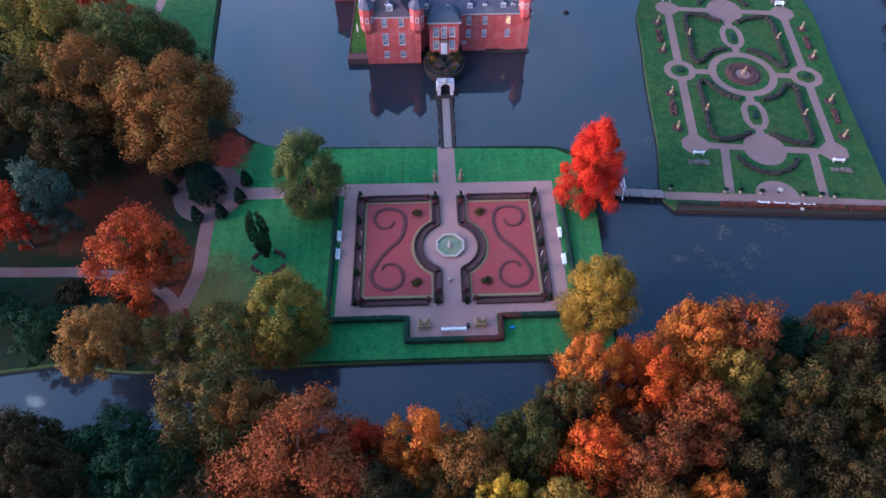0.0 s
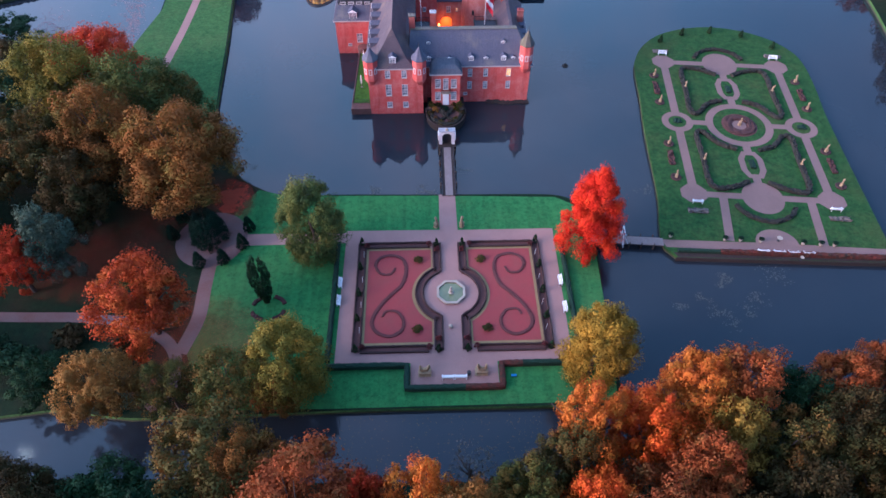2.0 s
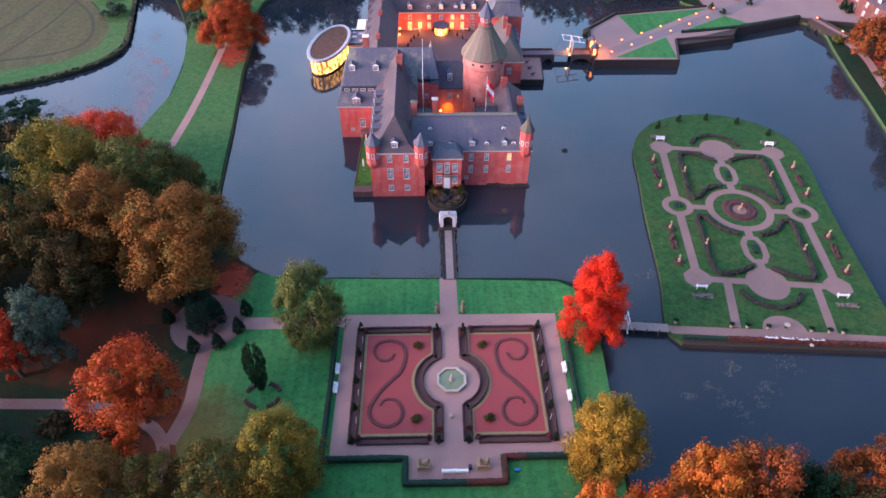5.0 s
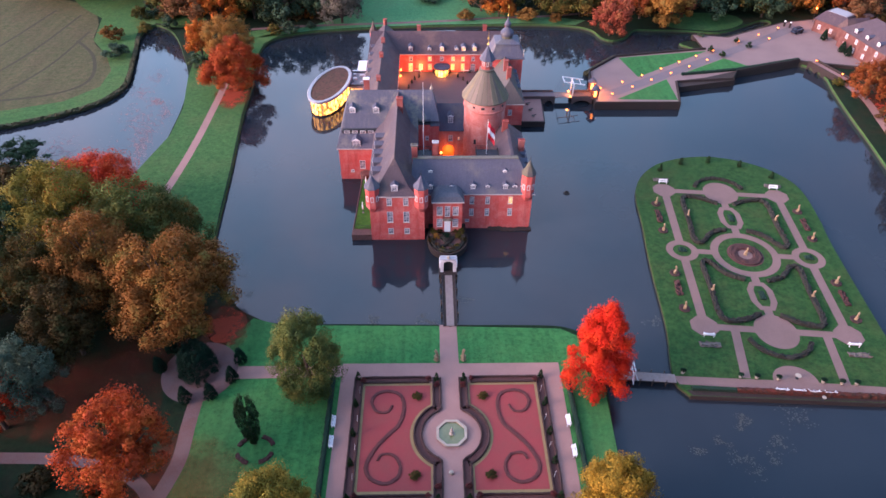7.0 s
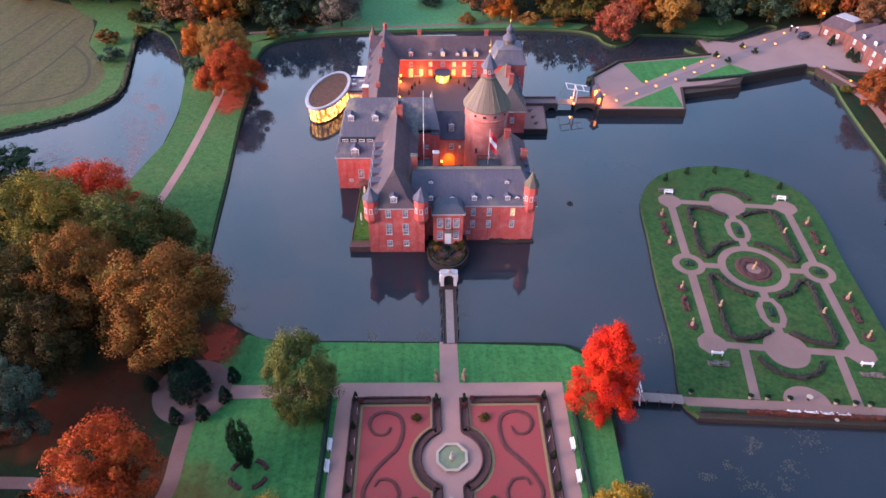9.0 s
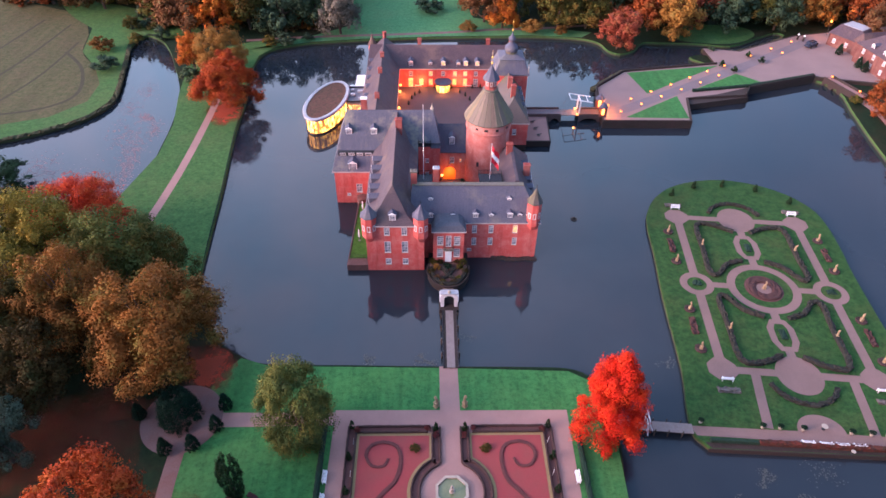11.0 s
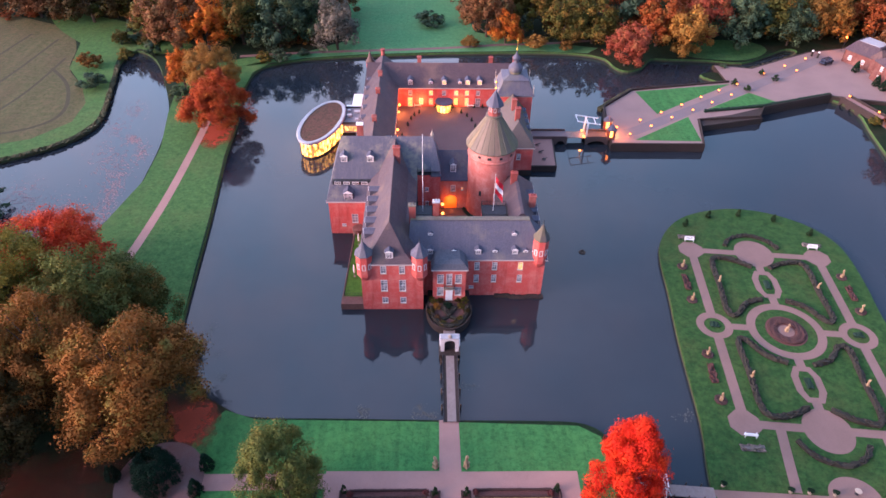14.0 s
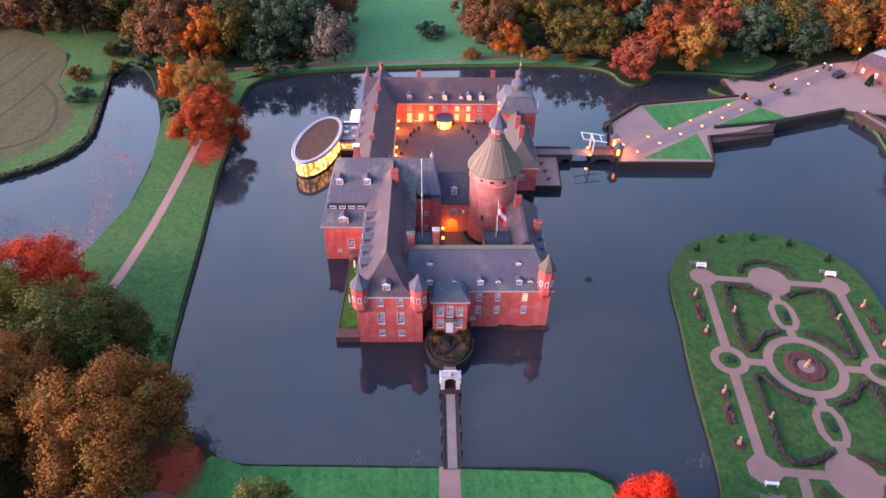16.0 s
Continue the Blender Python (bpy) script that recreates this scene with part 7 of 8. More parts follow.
for x, y, r, hue, h in ((-14.5, -33, 2.6, "umber", 4), (4.5, -33, 2.4, "olive", 5), (8.5, -32.5, 2.4, "fir", 4), (-3, -33.5, 2.2, "crimson", 4), (12, -34, 2.6, "fir", 5), (-47, -31.5, 3, "fir", 5), (-53, -31, 3, "fir", 4)):
    tree(x, y, r, hue, h, "shrub", name="shrub", where="on the canal bank", group="park shrubs", crown_low=0.0)
# far shore
FAR = [(-54.8, 109.6, 8.2, "vermilion", 15), (-61.1, 127.4, 7.2, "amber", 14), (-70.1, 130.9, 4.0, "orange", 11), (-31.2, 157.5, 6.6, "greygreen", 16), (-79.0, 158, 8.0, "brown", 17), (-70.2, 157, 7.1, "orange", 16),
       (-60.6, 161, 7.2, "olive", 18), (-49.0, 159.7, 7.6, "hazy_fir", 18), (-39.5, 164, 7.2, "hazy_fir", 18), (15.5, 168.4, 7.3, "brown", 17), (21.0, 163.0, 4.6, "orange", 11), (39.3, 163.2, 6.4, "olive", 15),
       (48.5, 163.3, 7.3, "olive", 16), (55.4, 147.2, 6.3, "brickred", 13), (68.8, 161.6, 8.6, "rust", 17), (74.5, 153.6, 7.2, "amber", 16), (84.4, 166.2, 7.4, "brickred", 17), (95, 163.4, 8.2, "hazy_fir", 17),
       (107.0, 168.5, 9.3, "olive", 18), (111, 163, 6.4, "hazy_fir", 14), (124, 168.2, 7.4, "amber", 17), (141.1, 168.0, 9.3, "rust", 18), (116.5, 103.9, 5.9, "rust", 12), (-97.5, 73.4, 6.4, "ivy", 5),
       (-132.3, 182, 10.6, "brown", 20), (-113.0, 178, 10.5, "umber", 20), (-101.9, 181, 8.8, "olive", 18), (-85.0, 166, 8.3, "brown", 17), (-77.2, 174, 6.9, "rust", 16), (-60.8, 171, 8.5, "hazy_fir", 19),
       (-52.4, 179, 8.8, "olive", 19), (-41.6, 172, 6.7, "hazy_fir", 18), (-35, 184.9, 8.0, "brown", 18), (14.4, 186.0, 8.1, "brown", 18), (44.5, 186, 9.1, "olive", 18), (61.2, 186, 9.2, "rust", 18),
       (79.0, 174, 7.0, "rust", 16), (98.5, 180, 10.7, "olive", 19), (113, 180, 8.9, "hazy_fir", 17), (127, 181, 8.9, "orange", 17), (146, 188, 9.3, "rust", 18), (121, 92, 5.5, "rust", 13), (116, 82, 5.5, "oak", 14), (112.5, 68, 6, "oak", 15), (111, 56, 6, "rust", 14),
       (128, 104, 6, "umber", 13), (112, 50, 6, "umber", 12), (126, 76, 6, "olive", 13), (30, 177, 7.5, "olive", 17), (136, 150, 6, "brown", 14), (148, 145, 7, "umber", 16), (146, 128, 6, "rust", 13), (140, 108, 7, "brown", 14), (-90, 166, 6, "olive", 14)]
for x, y, r, hue, h in FAR:
    hue = "russet" if hue == "brown" or hue == "rust" and x < -60 else hue
    tree(x, y, r * 1.2, hue, h, "full" if y < 128 and x < 0 and r > 7 else "mid", z=0.0, where="beyond the lake", group="far shore trees", crown_low=0.02)
for x, y, r, hue, h in ((30.1, 158.9, 3.8, "tan", 4.5), (9.7, 159.7, 3.0, "tan", 3.5), (-3.0, 178, 5.0, "hazy_fir", 4.5), (-94.8, 131, 4.0, "hazy_fir", 4), (-101.5, 144.5, 3.6, "brown", 4), (-69.5, 124, 3.0, "hazy_fir", 4), (-47, 149.5, 3.0, "hazy_fir", 3.5),
                        (-41, 152.6, 1.9, "hazy_fir", 2.4), (-52, 148.5, 2.4, "olive", 3), (40, 158.5, 2.4, "tan", 3), (84, 144.6, 1.6, "hazy_fir", 2), (-93, 150, 2.6, "olive", 3), (-86.5, 153.5, 2.6, "hazy_fir", 4), (112.5, 112, 2, "olive", 2.5)):
    tree(x, y, r, hue, h, "shrub", name="shrub", where="on the far shore", group="park shrubs", crown_low=0.0)
rw = random.Random(21)
HUES = ["russet", "umber", "olive", "hazy_fir", "umber", "bronze", "russet", "rust", "olive", "hazy_fir"]
FW = []
for k in range(270):
    x, y = rw.uniform(-270, 270), rw.uniform(168, 290)
    if -34 < x < 12 and y < 240 or x < -98 and y < 190 or any(math.dist((x, y), q[:2]) < 7 for q in FAR):
        continue
    FW.append((x, y, rw.uniform(6, 9.5), rw.uniform(14, 20)))
FW += [(rw.uniform(-240, -118), rw.uniform(-30, 75), rw.uniform(6, 9), rw.uniform(14, 19)) for k in range(36)]
FW += [(rw.uniform(118, 240), rw.uniform(-30, 100), rw.uniform(6, 9), rw.uniform(13, 18)) for k in range(26)]

# undergrowth along the wood's edge
for x0, x1, y0, y1, n in ((-98, -36, 160, 172, 60), (36, 150, 167, 182, 70), (-150, -98, 180, 190, 20), (114, 150, 60, 100, 24)):
    FW += [(rw.uniform(x0, x1), rw.uniform(y0, y1), rw.uniform(1.8, 3.4), rw.uniform(2.2, 4.5)) for k in range(n)]


def far_wood():
    """Many distant crowns and trunks joined into one wood."""
    base = []
    for cm, tm in CROWNS["far"]:
        co = np.empty(3 * len(cm.vertices), np.float32)
        cm.vertices.foreach_get("co", co)
        base.append(co.reshape(-1, 3))
    verts, mats, n_leaf = [], [], len(base[0]) // 3
    for k, (x, y, r, h) in enumerate(FW):
        a = 2.4 * k
        c, s_ = math.cos(a), math.sin(a)
        v = base[k % len(base)] * (2 * r, 2 * r, h * 0.92) + (0, 0, h * 0.08)
        verts.append(np.stack([v[:, 0] * c - v[:, 1] * s_ + x, v[:, 0] * s_ + v[:, 1] * c + y, v[:, 2]], 1))
        mats.append(np.full(n_leaf, rw.randrange(len(HUES))))
    verts = np.concatenate(verts)
    me = bpy.data.meshes.new("far_wood")
    me.from_pydata(verts.tolist(), [], np.arange(len(verts)).reshape(-1, 3).tolist())
    for hue in HUES:
        me.materials.append(LEAF[hue])
    me.polygons.foreach_set("material_index", np.concatenate(mats).astype(np.int32))
    tagged(new("far_wood", me), "distant autumn wood of mixed brown, green and orange trees", "woods", kind="stuff")
    bm = bmesh.new()
    for x, y, r, h in FW:
        tube(bm, (x, y, 0), (x, y, h * 0.6), 0.4, 0.15, 5)
    tagged(part("far_wood_trunks", bm, "bark", None, "dark trunks in the distant wood"), category="woods", kind="stuff")


far_wood()


# ---- garden furniture and small things ----
def bench_proto():
    t = thing("garden_bench", "white-painted slatted garden bench", "bench", "white benches")
    for k in range(4):
        part("seat_slat", a_box(-0.9, 0.9, -0.02 + 0.13 * k, 0.09 + 0.13 * k, 0.43, 0.47), "white", t)
    for k in range(3):
        part("back_slat", a_box(-0.9, 0.9, 0.52, 0.56, 0.55 + 0.14 * k, 0.65 + 0.14 * k), "white", t)
    for sx in (-0.82, 0.82):
        for y in (0.04, 0.5):
            part("leg", a_box(sx - 0.05, sx + 0.05, y - 0.04, y + 0.04, 0, 0.43 if y < 0.3 else 0.95), "white", t)
        part("armrest", a_box(sx - 0.06, sx + 0.06, 0.0, 0.54, 0.66, 0.71), "white", t)
    return t


bench0 = bench_proto()
bench0.matrix_basis = pose(-17.4, 2.2, 0.02, 0, 0, 90)
for x, y, rz in ((-17.4, -1.3, 90), (17.4, 1.9, -90), (17.4, -3.3, -90), (-0.95, -14.9, 180), (0.9, -14.9, 180)):
    copy_thing(bench0, pose(x, y, 0.02, 0, 0, rz))
for sx in (-1, 1):
    for sy in (-1, 1):
        copy_thing(bench0, IM @ pose(sx * 12.1, 23.3 if sy > 0 else -22.3, 0.03, 0, 0, 0 if sy > 0 else 180))
for x, y in ((52.6, 7.3), (55.2, 7.05), (57.5, 6.85), (60.0, 6.65)):
    copy_thing(bench0, pose(x, y, 0.03, 0, 0, 175))
for x in (-6.0, 8.0):
    copy_thing(bench0, pose(x, 119.6, YARD, 0, 0, 0))
tb = thing("round_table", "small round pale garden table", "table", "garden tables", 56.2, 9.6, 0.03)
part("tabletop", lathe(bmesh.new(), [(0.46, 0.70), (0.48, 0.72), (0.46, 0.75)], 20), "stone", tb)
part("pedestal", lathe(bmesh.new(), [(0.28, 0), (0.06, 0.08), (0.05, 0.7)], 10), "dark_iron", tb)
copy_thing(tb, pose(58.4, 5.3, 0.03) @ Matrix.Diagonal((0.7, 0.7, 1, 1)))


def statue_mesh(seed, h):
    """A plain carved figure shape."""
    rnd = random.Random(seed)
    bm = lathe(bmesh.new(), [(0.26, 0), (0.24, h * 0.25), (0.19, h * 0.45), (0.25, h * 0.62), (0.27, h * 0.76), (0.11, h * 0.83), (0.14, h * 0.92), (0.05, h)], 10)
    for v in bm.verts:
        v.co.x += 0.12 * math.sin(3 * v.co.z + seed) + rnd.uniform(-0.03, 0.03)
        v.co.y += 0.08 * math.cos(2.3 * v.co.z + seed) + rnd.uniform(-0.03, 0.03)
    return mesh_from("figure", bm, "stone")


def statue(m, h, seed, label, group, plinth=0.9):
    bm = box(bmesh.new(), -0.38, 0.38, -0.38, 0.38, 0, 0.18, 0.03)
    box(bm, -0.28, 0.28, -0.28, 0.28, 0.18, plinth - 0.12)
    box(bm, -0.36, 0.36, -0.36, 0.36, plinth - 0.12, plinth, 0.02)
    f = statue_mesh(seed, h)
    bm2 = bmesh.new()
    bm2.from_mesh(f)
    bmesh.ops.translate(bm2, vec=(0, 0, plinth), verts=bm2.verts)
    me = bpy.data.meshes.new("tmp")
    bm2.to_mesh(me)
    bm2.free()
    bm.from_mesh(me)
    ob = new("statue", mesh_from("statue", bm, "sandstone"))
    ob.matrix_basis = m
    return tagged(ob, label, "statue", group)


n_ = 0
S8 = Matrix.Diagonal((0.76, 0.76, 0.76, 1))
for sx in (-1, 1):
    for yy in (15.4, 6.2, -6.8, -16.2):
        n_ += 1
        statue(IM @ pose(sx * 14.9, yy, 0, 0, 0, 40 * n_) @ S8, 1.6, n_, "pale weathered stone figure on a plinth in a small bed", "island statues")
        hedge("statue_bed", "little dark planting round a plinth", arc(sx * 14.9, yy, 0.7, 0.7, 0, 360, 8)[:-1], 0.6, 0.22, "box_hedge", 0, "statue beds", True, 80 + n_, IM, 0.08)
    for sy in (-1, 1):
        n_ += 1
        statue(IM @ pose(sx * 9.0, sy * 11.3, 0, 0, 0, 40 * n_) @ S8, 1.7, n_, "pale weathered stone figure on a plinth among hedges", "island statues")
statue(IM @ pose(0, 0, 0.03) @ S8, 1.5, 31, "pale stone figure in the middle of the island garden", "island statues", 1.0)
for x in (-2.05, 2.35):
    statue(pose(x, 14.2, 0, 0, 0, 20 * x), 1.5, 40 + int(x), "pale stone figure beside the garden walk", "walk statues", 1.1)
for x, s_ in ((-4.3, 1), (3.95, -1)):
    bm = box(bmesh.new(), -0.95, 0.95, -0.6, 0.6, 0, 0.2, 0.05)
    box(bm, -0.8, 0.8, -0.48, 0.48, 0.2, 0.75)
    box(bm, -0.88, 0.88, -0.54, 0.54, 0.75, 0.88, 0.03)
    lathe(bm, [(0.0, -0.6), (0.26, -0.45), (0.30, 0.1), (0.34, 0.4), (0.16, 0.65), (0.0, 0.7)], 10, pose(0, 0, 1.25, 0, 90 - 25 * s_, 0))
    for dx in (-0.45, 0.4):
        for dy in (-0.18, 0.18):
            tube(bm, (dx, dy, 0.88), (dx * 0.9, dy, 1.25), 0.09, 0.12, 6)
    lathe(bm, [(0.16, -0.35), (0.2, 0), (0.26, 0.25), (0.24, 0.45), (0.14, 0.62), (0.19, 0.78), (0.06, 0.98), (0, 1.0)], 10, pose(0.5 * s_, 0, 1.5, 0, 8 * s_, 0))
    lathe(bm, [(0.2, 0), (0.24, 0.4), (0.17, 0.75), (0.24, 1.0), (0.10, 1.18), (0.13, 1.35), (0, 1.5)], 9, pose(-0.5 * s_, 0.05, 0.88, 0, -6 * s_, 0))
    ob = new("lion_statue", mesh_from("lion_statue", bm, "sandstone"))
    ob.matrix_basis = pose(x, -14.3, 0.02)
    tagged(ob, "carved pale stone group on a block plinth", "statue", "gate statues")

fo = thing("fountain", "octagonal stone fountain basin with a small figure", "fountain", "", 0, 0, 0.02)
st8 = math.pi / 8
part("kerb", lathe(bmesh.new(), [(2.35, 0), (2.35, 0.32), (2.45, 0.34), (2.45, 0.42), (2.05, 0.42), (2.05, 0.05)], 8, Matrix(), st8), "stone", fo, "weathered octagonal kerb")
part("water", lathe(bmesh.new(), [(2.05, 0.2), (0.0, 0.205)], 8, Matrix(), st8), "basin", fo, "greenish shallow water")
part("pedestal", lathe(bmesh.new(), [(0.42, 0.2), (0.4, 0.3), (0.2, 0.45), (0.14, 0.8), (0.3, 0.92), (0.3, 0.98), (0.12, 1.0), (0.1, 1.4), (0.16, 1.5), (0, 1.7)], 14), "stone", fo)
gl = thing("sundial_ball", "pale stone ball on the gravel walk", "garden ornament", "", -0.25, -6.5, 0.02)
part("ball", lathe(bmesh.new(), [(0.15, 0), (0.2, 0.1), (0.34, 0.35), (0.3, 0.6), (0, 0.75)], 12), "stone", gl)
li = thing("litter_bin", "dark round litter bin", "bin", "", 2.1, -14.6, 0.02)
part("drum", lathe(bmesh.new(), [(0.26, 0), (0.3, 0.75), (0.27, 0.8), (0.22, 0.78)], 14), "dark_iron", li)
bb = thing("blue_cover", "blue tarpaulin-covered box on the lawn", "box", "", 8.6, -15.0, 0.006)
part("cover", a_box(-0.4, 0.4, -0.18, 0.18, 0, 0.35, bevel=0.06), "blue_paint", bb)

for sx in (-1, 1):
    for yy in (10.4, 5.2, 0.0, -4.9, -10.3):
        tree(sx * 14.6, yy, 0.5, "fir", 1.9, "conelet", name="topiary_cone", where="in the parterre border", group="parterre topiary", crown_low=0.0, z=0.03)
    for yy in (10.0, -10.5):
        tree(sx * 2.15, yy, 0.5, "fir", 1.9, "conelet", name="topiary_cone", where="at the parterre walk", group="parterre topiary", crown_low=0.0, z=0.03)
    for x, y in ((5.15, 6.7), (5.3, -6.8)):
        tree(sx * x, y, 0.85, "oak", 0.7, "shrub", name="round_shrub", where="in the red gravel field", group="parterre shrubs", crown_low=0.0, z=0.05)
    for x, y in ((13.7, -9.9), (13.7, 9.7), (3.6, -10), (3.4, 10), (2.1, -8.6), (2.1, 8.8)):
        tree(sx * x, y, 0.5, "flower", 1.1, "shrub", name="rose_shrub", where="in the parterre border", group="rose shrubs", crown_low=0.0, z=0.03)
    for yy in (-7.2, -2.5, 2.4, 7.6):
        stk = thing("rose_stake", "thin white stake in the border", "stake", "rose stakes", sx * 14.2, yy, 0.03)
        part("stake", tube(bmesh.new(), (0, 0, 0), (0.15, 0.1, 1.5), 0.03, 0.03, 5), "white", stk)
for x, y in ((50.3, 69.6), (56.0, 72.4), (62.6, 73.0), (69.4, 71.2), (75.0, 66.4)):
    tree(x, y, 0.65, "fir", 1.9, "conelet", name="small_conifer", where="on the island lawn", group="island conifers", crown_low=0.05)
for x, y in ((37.9, 10.9), (47.0, 9.9), (49.6, 9.7), (53.0, 9.4), (60.0, 8.7), (62.9, 8.4), (65.2, 8.2)):
    pt = thing("potted_box_ball", "clipped dark ball in a pale stone pot", "potted plant", "quay pots", x, y, 0.03)
    part("pot", lathe(bmesh.new(), [(0.2, 0), (0.3, 0.35), (0.33, 0.42), (0.26, 0.42)], 10), "stone", pt)
    cr = place(part("ball", CROWNS["shrub"][0][0], None, pt), Matrix.Translation((0, 0, 0.38)) @ Matrix.Diagonal((0.95, 0.95, 0.85, 1)))
    cr.material_slots[0].link = "OBJECT"
    cr.material_slots[0].material = LEAF["yew"]
for x, y in ((-9.6, 104), (-8.4, 109.5), (-7.6, 112.6), (-6.8, 114.6), (-5.6, 116.0), (5.4, 116.2), (6.8, 114.4), (7.9, 112.0), (8.6, 109.0), (-1.6, 95.6), (6.3, 97.6), (8.9, 119.2), (11.1, 119.2), (-1.4, 119.0), (3.2, 119.0)):
    tree(x, y, 0.34, "yew", 1.25, "conelet", name="potted_conifer", where="in the castle courtyard", group="yard conifers", crown_low=0.05, z=YARD)
for x, y in ((93.1, 139.1), (95.8, 135.5), (83.0, 132.6), (85.2, 128.7)):
    tree(x, y, 1.0, "fir", 1.9, "shrub", name="clipped_shrub", where="on the forecourt", group="forecourt shrubs", crown_low=0.0, z=1.02)
# curved beds round the cypress
for a0 in (10, 100, 190, 280):
    hedge("cypress_bed", "short curved bed of dark heather", arc(-28.6, -2.2, 2.6, 2.2, a0 + 10, a0 + 65, 8), 0.6, 0.25, "heather", 0, "cypress beds", seed=a0, rough=0.1)
# bastion planting
for x, y, r, hue, h in ((-1.7, 45.4, 0.8, "amber", 0.9), (2.6, 45.4, 0.8, "olive", 0.8), (-1.6, 42.6, 0.8, "russet", 0.7), (2.4, 42.4, 0.8, "olive", 0.7), (-2.2, 47.0, 0.9, "olive", 1.0), (3.3, 47.0, 0.9, "olive", 1.0), (0.4, 45.6, 0.9, "yew", 0.9), (-2.7, 44.0, 0.8, "umber", 0.9), (3.7, 44.0, 0.8, "umber", 0.9), (-0.6, 41.3, 0.8, "olive", 0.7), (1.6, 41.3, 0.8, "umber", 0.7), (-1.0, 47.0, 0.7, "umber", 0.8), (2.2, 46.9, 0.7, "umber", 0.8)):
    tree(x, y, r, hue, h, "shrub", name="terrace_shrub", where="on the bastion terrace", group="bastion shrubs", crown_low=0.0, z=0.47)
hedge("bastion_knot", "dark clipped hedge knot on the bastion terrace", [(-0.5, 45.2), (0.1, 44.2), (0.55, 43.2), (1.0, 44.2), (1.6, 45.2)], 0.8, 0.5, "dark_box", 0.47, "bastion hedges", seed=91, rough=0.14)
hedge("bastion_knot", "dark clipped hedge knot on the bastion terrace", [(-0.7, 42.3), (0.55, 43.0), (1.8, 42.3)], 0.6, 0.45, "dark_box", 0.47, "bastion hedges", seed=92, rough=0.14)
hedge("bastion_hedge", "low dark hedge round the bastion", arc(0.55, 45.0, 3.2, 4.2, 175, 365, 20), 0.75, 0.55, "dark_box", 0.47, "bastion hedges", rough=0.13)

# footbridge to the island with its white gate
fb = thing("island_bridge", "low grey timber footbridge to the garden island", "bridge", "", 27.4, 10.6, 0, -5.3)
for k in range(41):
    part("plank", a_box(-3.2 + 0.3 * k, -2.92 + 0.3 * k, -0.86, 0.86, 0.06, 0.14), "timber", fb)
for yy in (-0.7, 0.7):
    part("beam", a_box(-3.2, 9.1, yy - 0.1, yy + 0.1, -0.2, 0.055), "dark_iron", fb)
for xx in (-1.2, 0.9, 3.3, 5.3, 7.4):
    for yy in (-1.0, 1.0):
        part("pile", lathe(bmesh.new(), [(0.09, -1.6), (0.09, 0.7), (0, 0.76)], 8, Matrix.Translation((xx, yy, 0))), "bark", fb)
    part("cross_beam", a_box(xx - 0.08, xx + 0.08, -1.0, 1.0, -0.42, -0.205), "dark_iron", fb)
wg = thing("white_gate", "white timber gate frame with slanting braces on the footbridge", "gate", "", 29.45, 10.41, 0.14, -5.3)
for yy in (-0.95, 0.95):
    part("post", a_box(-0.08, 0.08, yy - 0.08, yy + 0.08, 0, 2.3, bevel=0.02), "white", wg)
    part("brace", tube(bmesh.new(), (0.9, yy, 0.05), (0.05, yy, 1.9), 0.06, 0.06, 5), "white", wg)
    part("foot_beam", tube(bmesh.new(), (0, yy, 0.1), (0, yy * 2.0, 0.1), 0.06, 0.06, 5), "white", wg)
    part("side_stay", tube(bmesh.new(), (0, yy * 2.0, 0.1), (0, yy, 1.5), 0.05, 0.05, 5), "white", wg)
part("top_rail", a_box(-0.07, 0.07, -1.03, 1.03, 2.305, 2.44), "white", wg)
part("middle_rail", a_box(-0.05, 0.05, -0.87, 0.87, 1.2, 1.3), "white", wg)

# forecourt lamps
LAMPS = [(57.4, 115.2), (64.0, 119.4), (70.6, 123.8), (76.9, 127.9), (50.9, 111.1), (53.0, 108.2), (59.4, 112.5), (66.1, 116.6), (72.7, 120.9), (79.4, 125.3), (46.6, 104.1), (83.3, 131.8), (93.7, 138.7), (102.0, 143.9), (104.2, 140.9), (110.5, 149.2), (111.9, 124.7), (115.3, 115.8)]
lamp0 = thing("bollard_lamp", "low bollard lamp glowing orange beside the drive", "lamp", "drive lamps", 44.0, 107.4, 1.02)
part("post", lathe(bmesh.new(), [(0.1, 0), (0.07, 0.08), (0.06, 0.7)], 8), "dark_iron", lamp0)
part("globe", lathe(bmesh.new(), [(0.12, 0.62), (0.28, 0.72), (0.28, 0.94), (0.10, 1.05)], 10), "lamp_glow", lamp0, "glowing orange lamp head")
part("hood", lathe(bmesh.new(), [(0.2, 1.05), (0.16, 1.1), (0, 1.16)], 10), "dark_iron", lamp0)
for x, y in LAMPS:
    copy_thing(lamp0, pose(x, y, 1.02))
for x, y, z, h in ((-10.7, 117.2, 2.2, 0.5), (-10.7, 113.4, 2.2, 0.5), (-10.7, 104.5, 2.2, 0.5), (-10.7, 101.0, 2.2, 0.5), (-0.2, 72.6, 3.0, 0.5), (-0.2, 70.6, 2.2, 0.5)):
    wlmp = thing("wall_lamp", "wall lantern glowing orange in the yard", "lamp", "wall lamps", x, y, z)
    part("bracket", a_box(-0.6, -0.1, -0.04, 0.04, 0.3, 0.38), "dark_iron", wlmp)
    part("globe", lathe(bmesh.new(), [(0.10, 0), (0.24, 0.1), (0.24, 0.42), (0.10, 0.52)], 10), "lamp_head", wlmp)
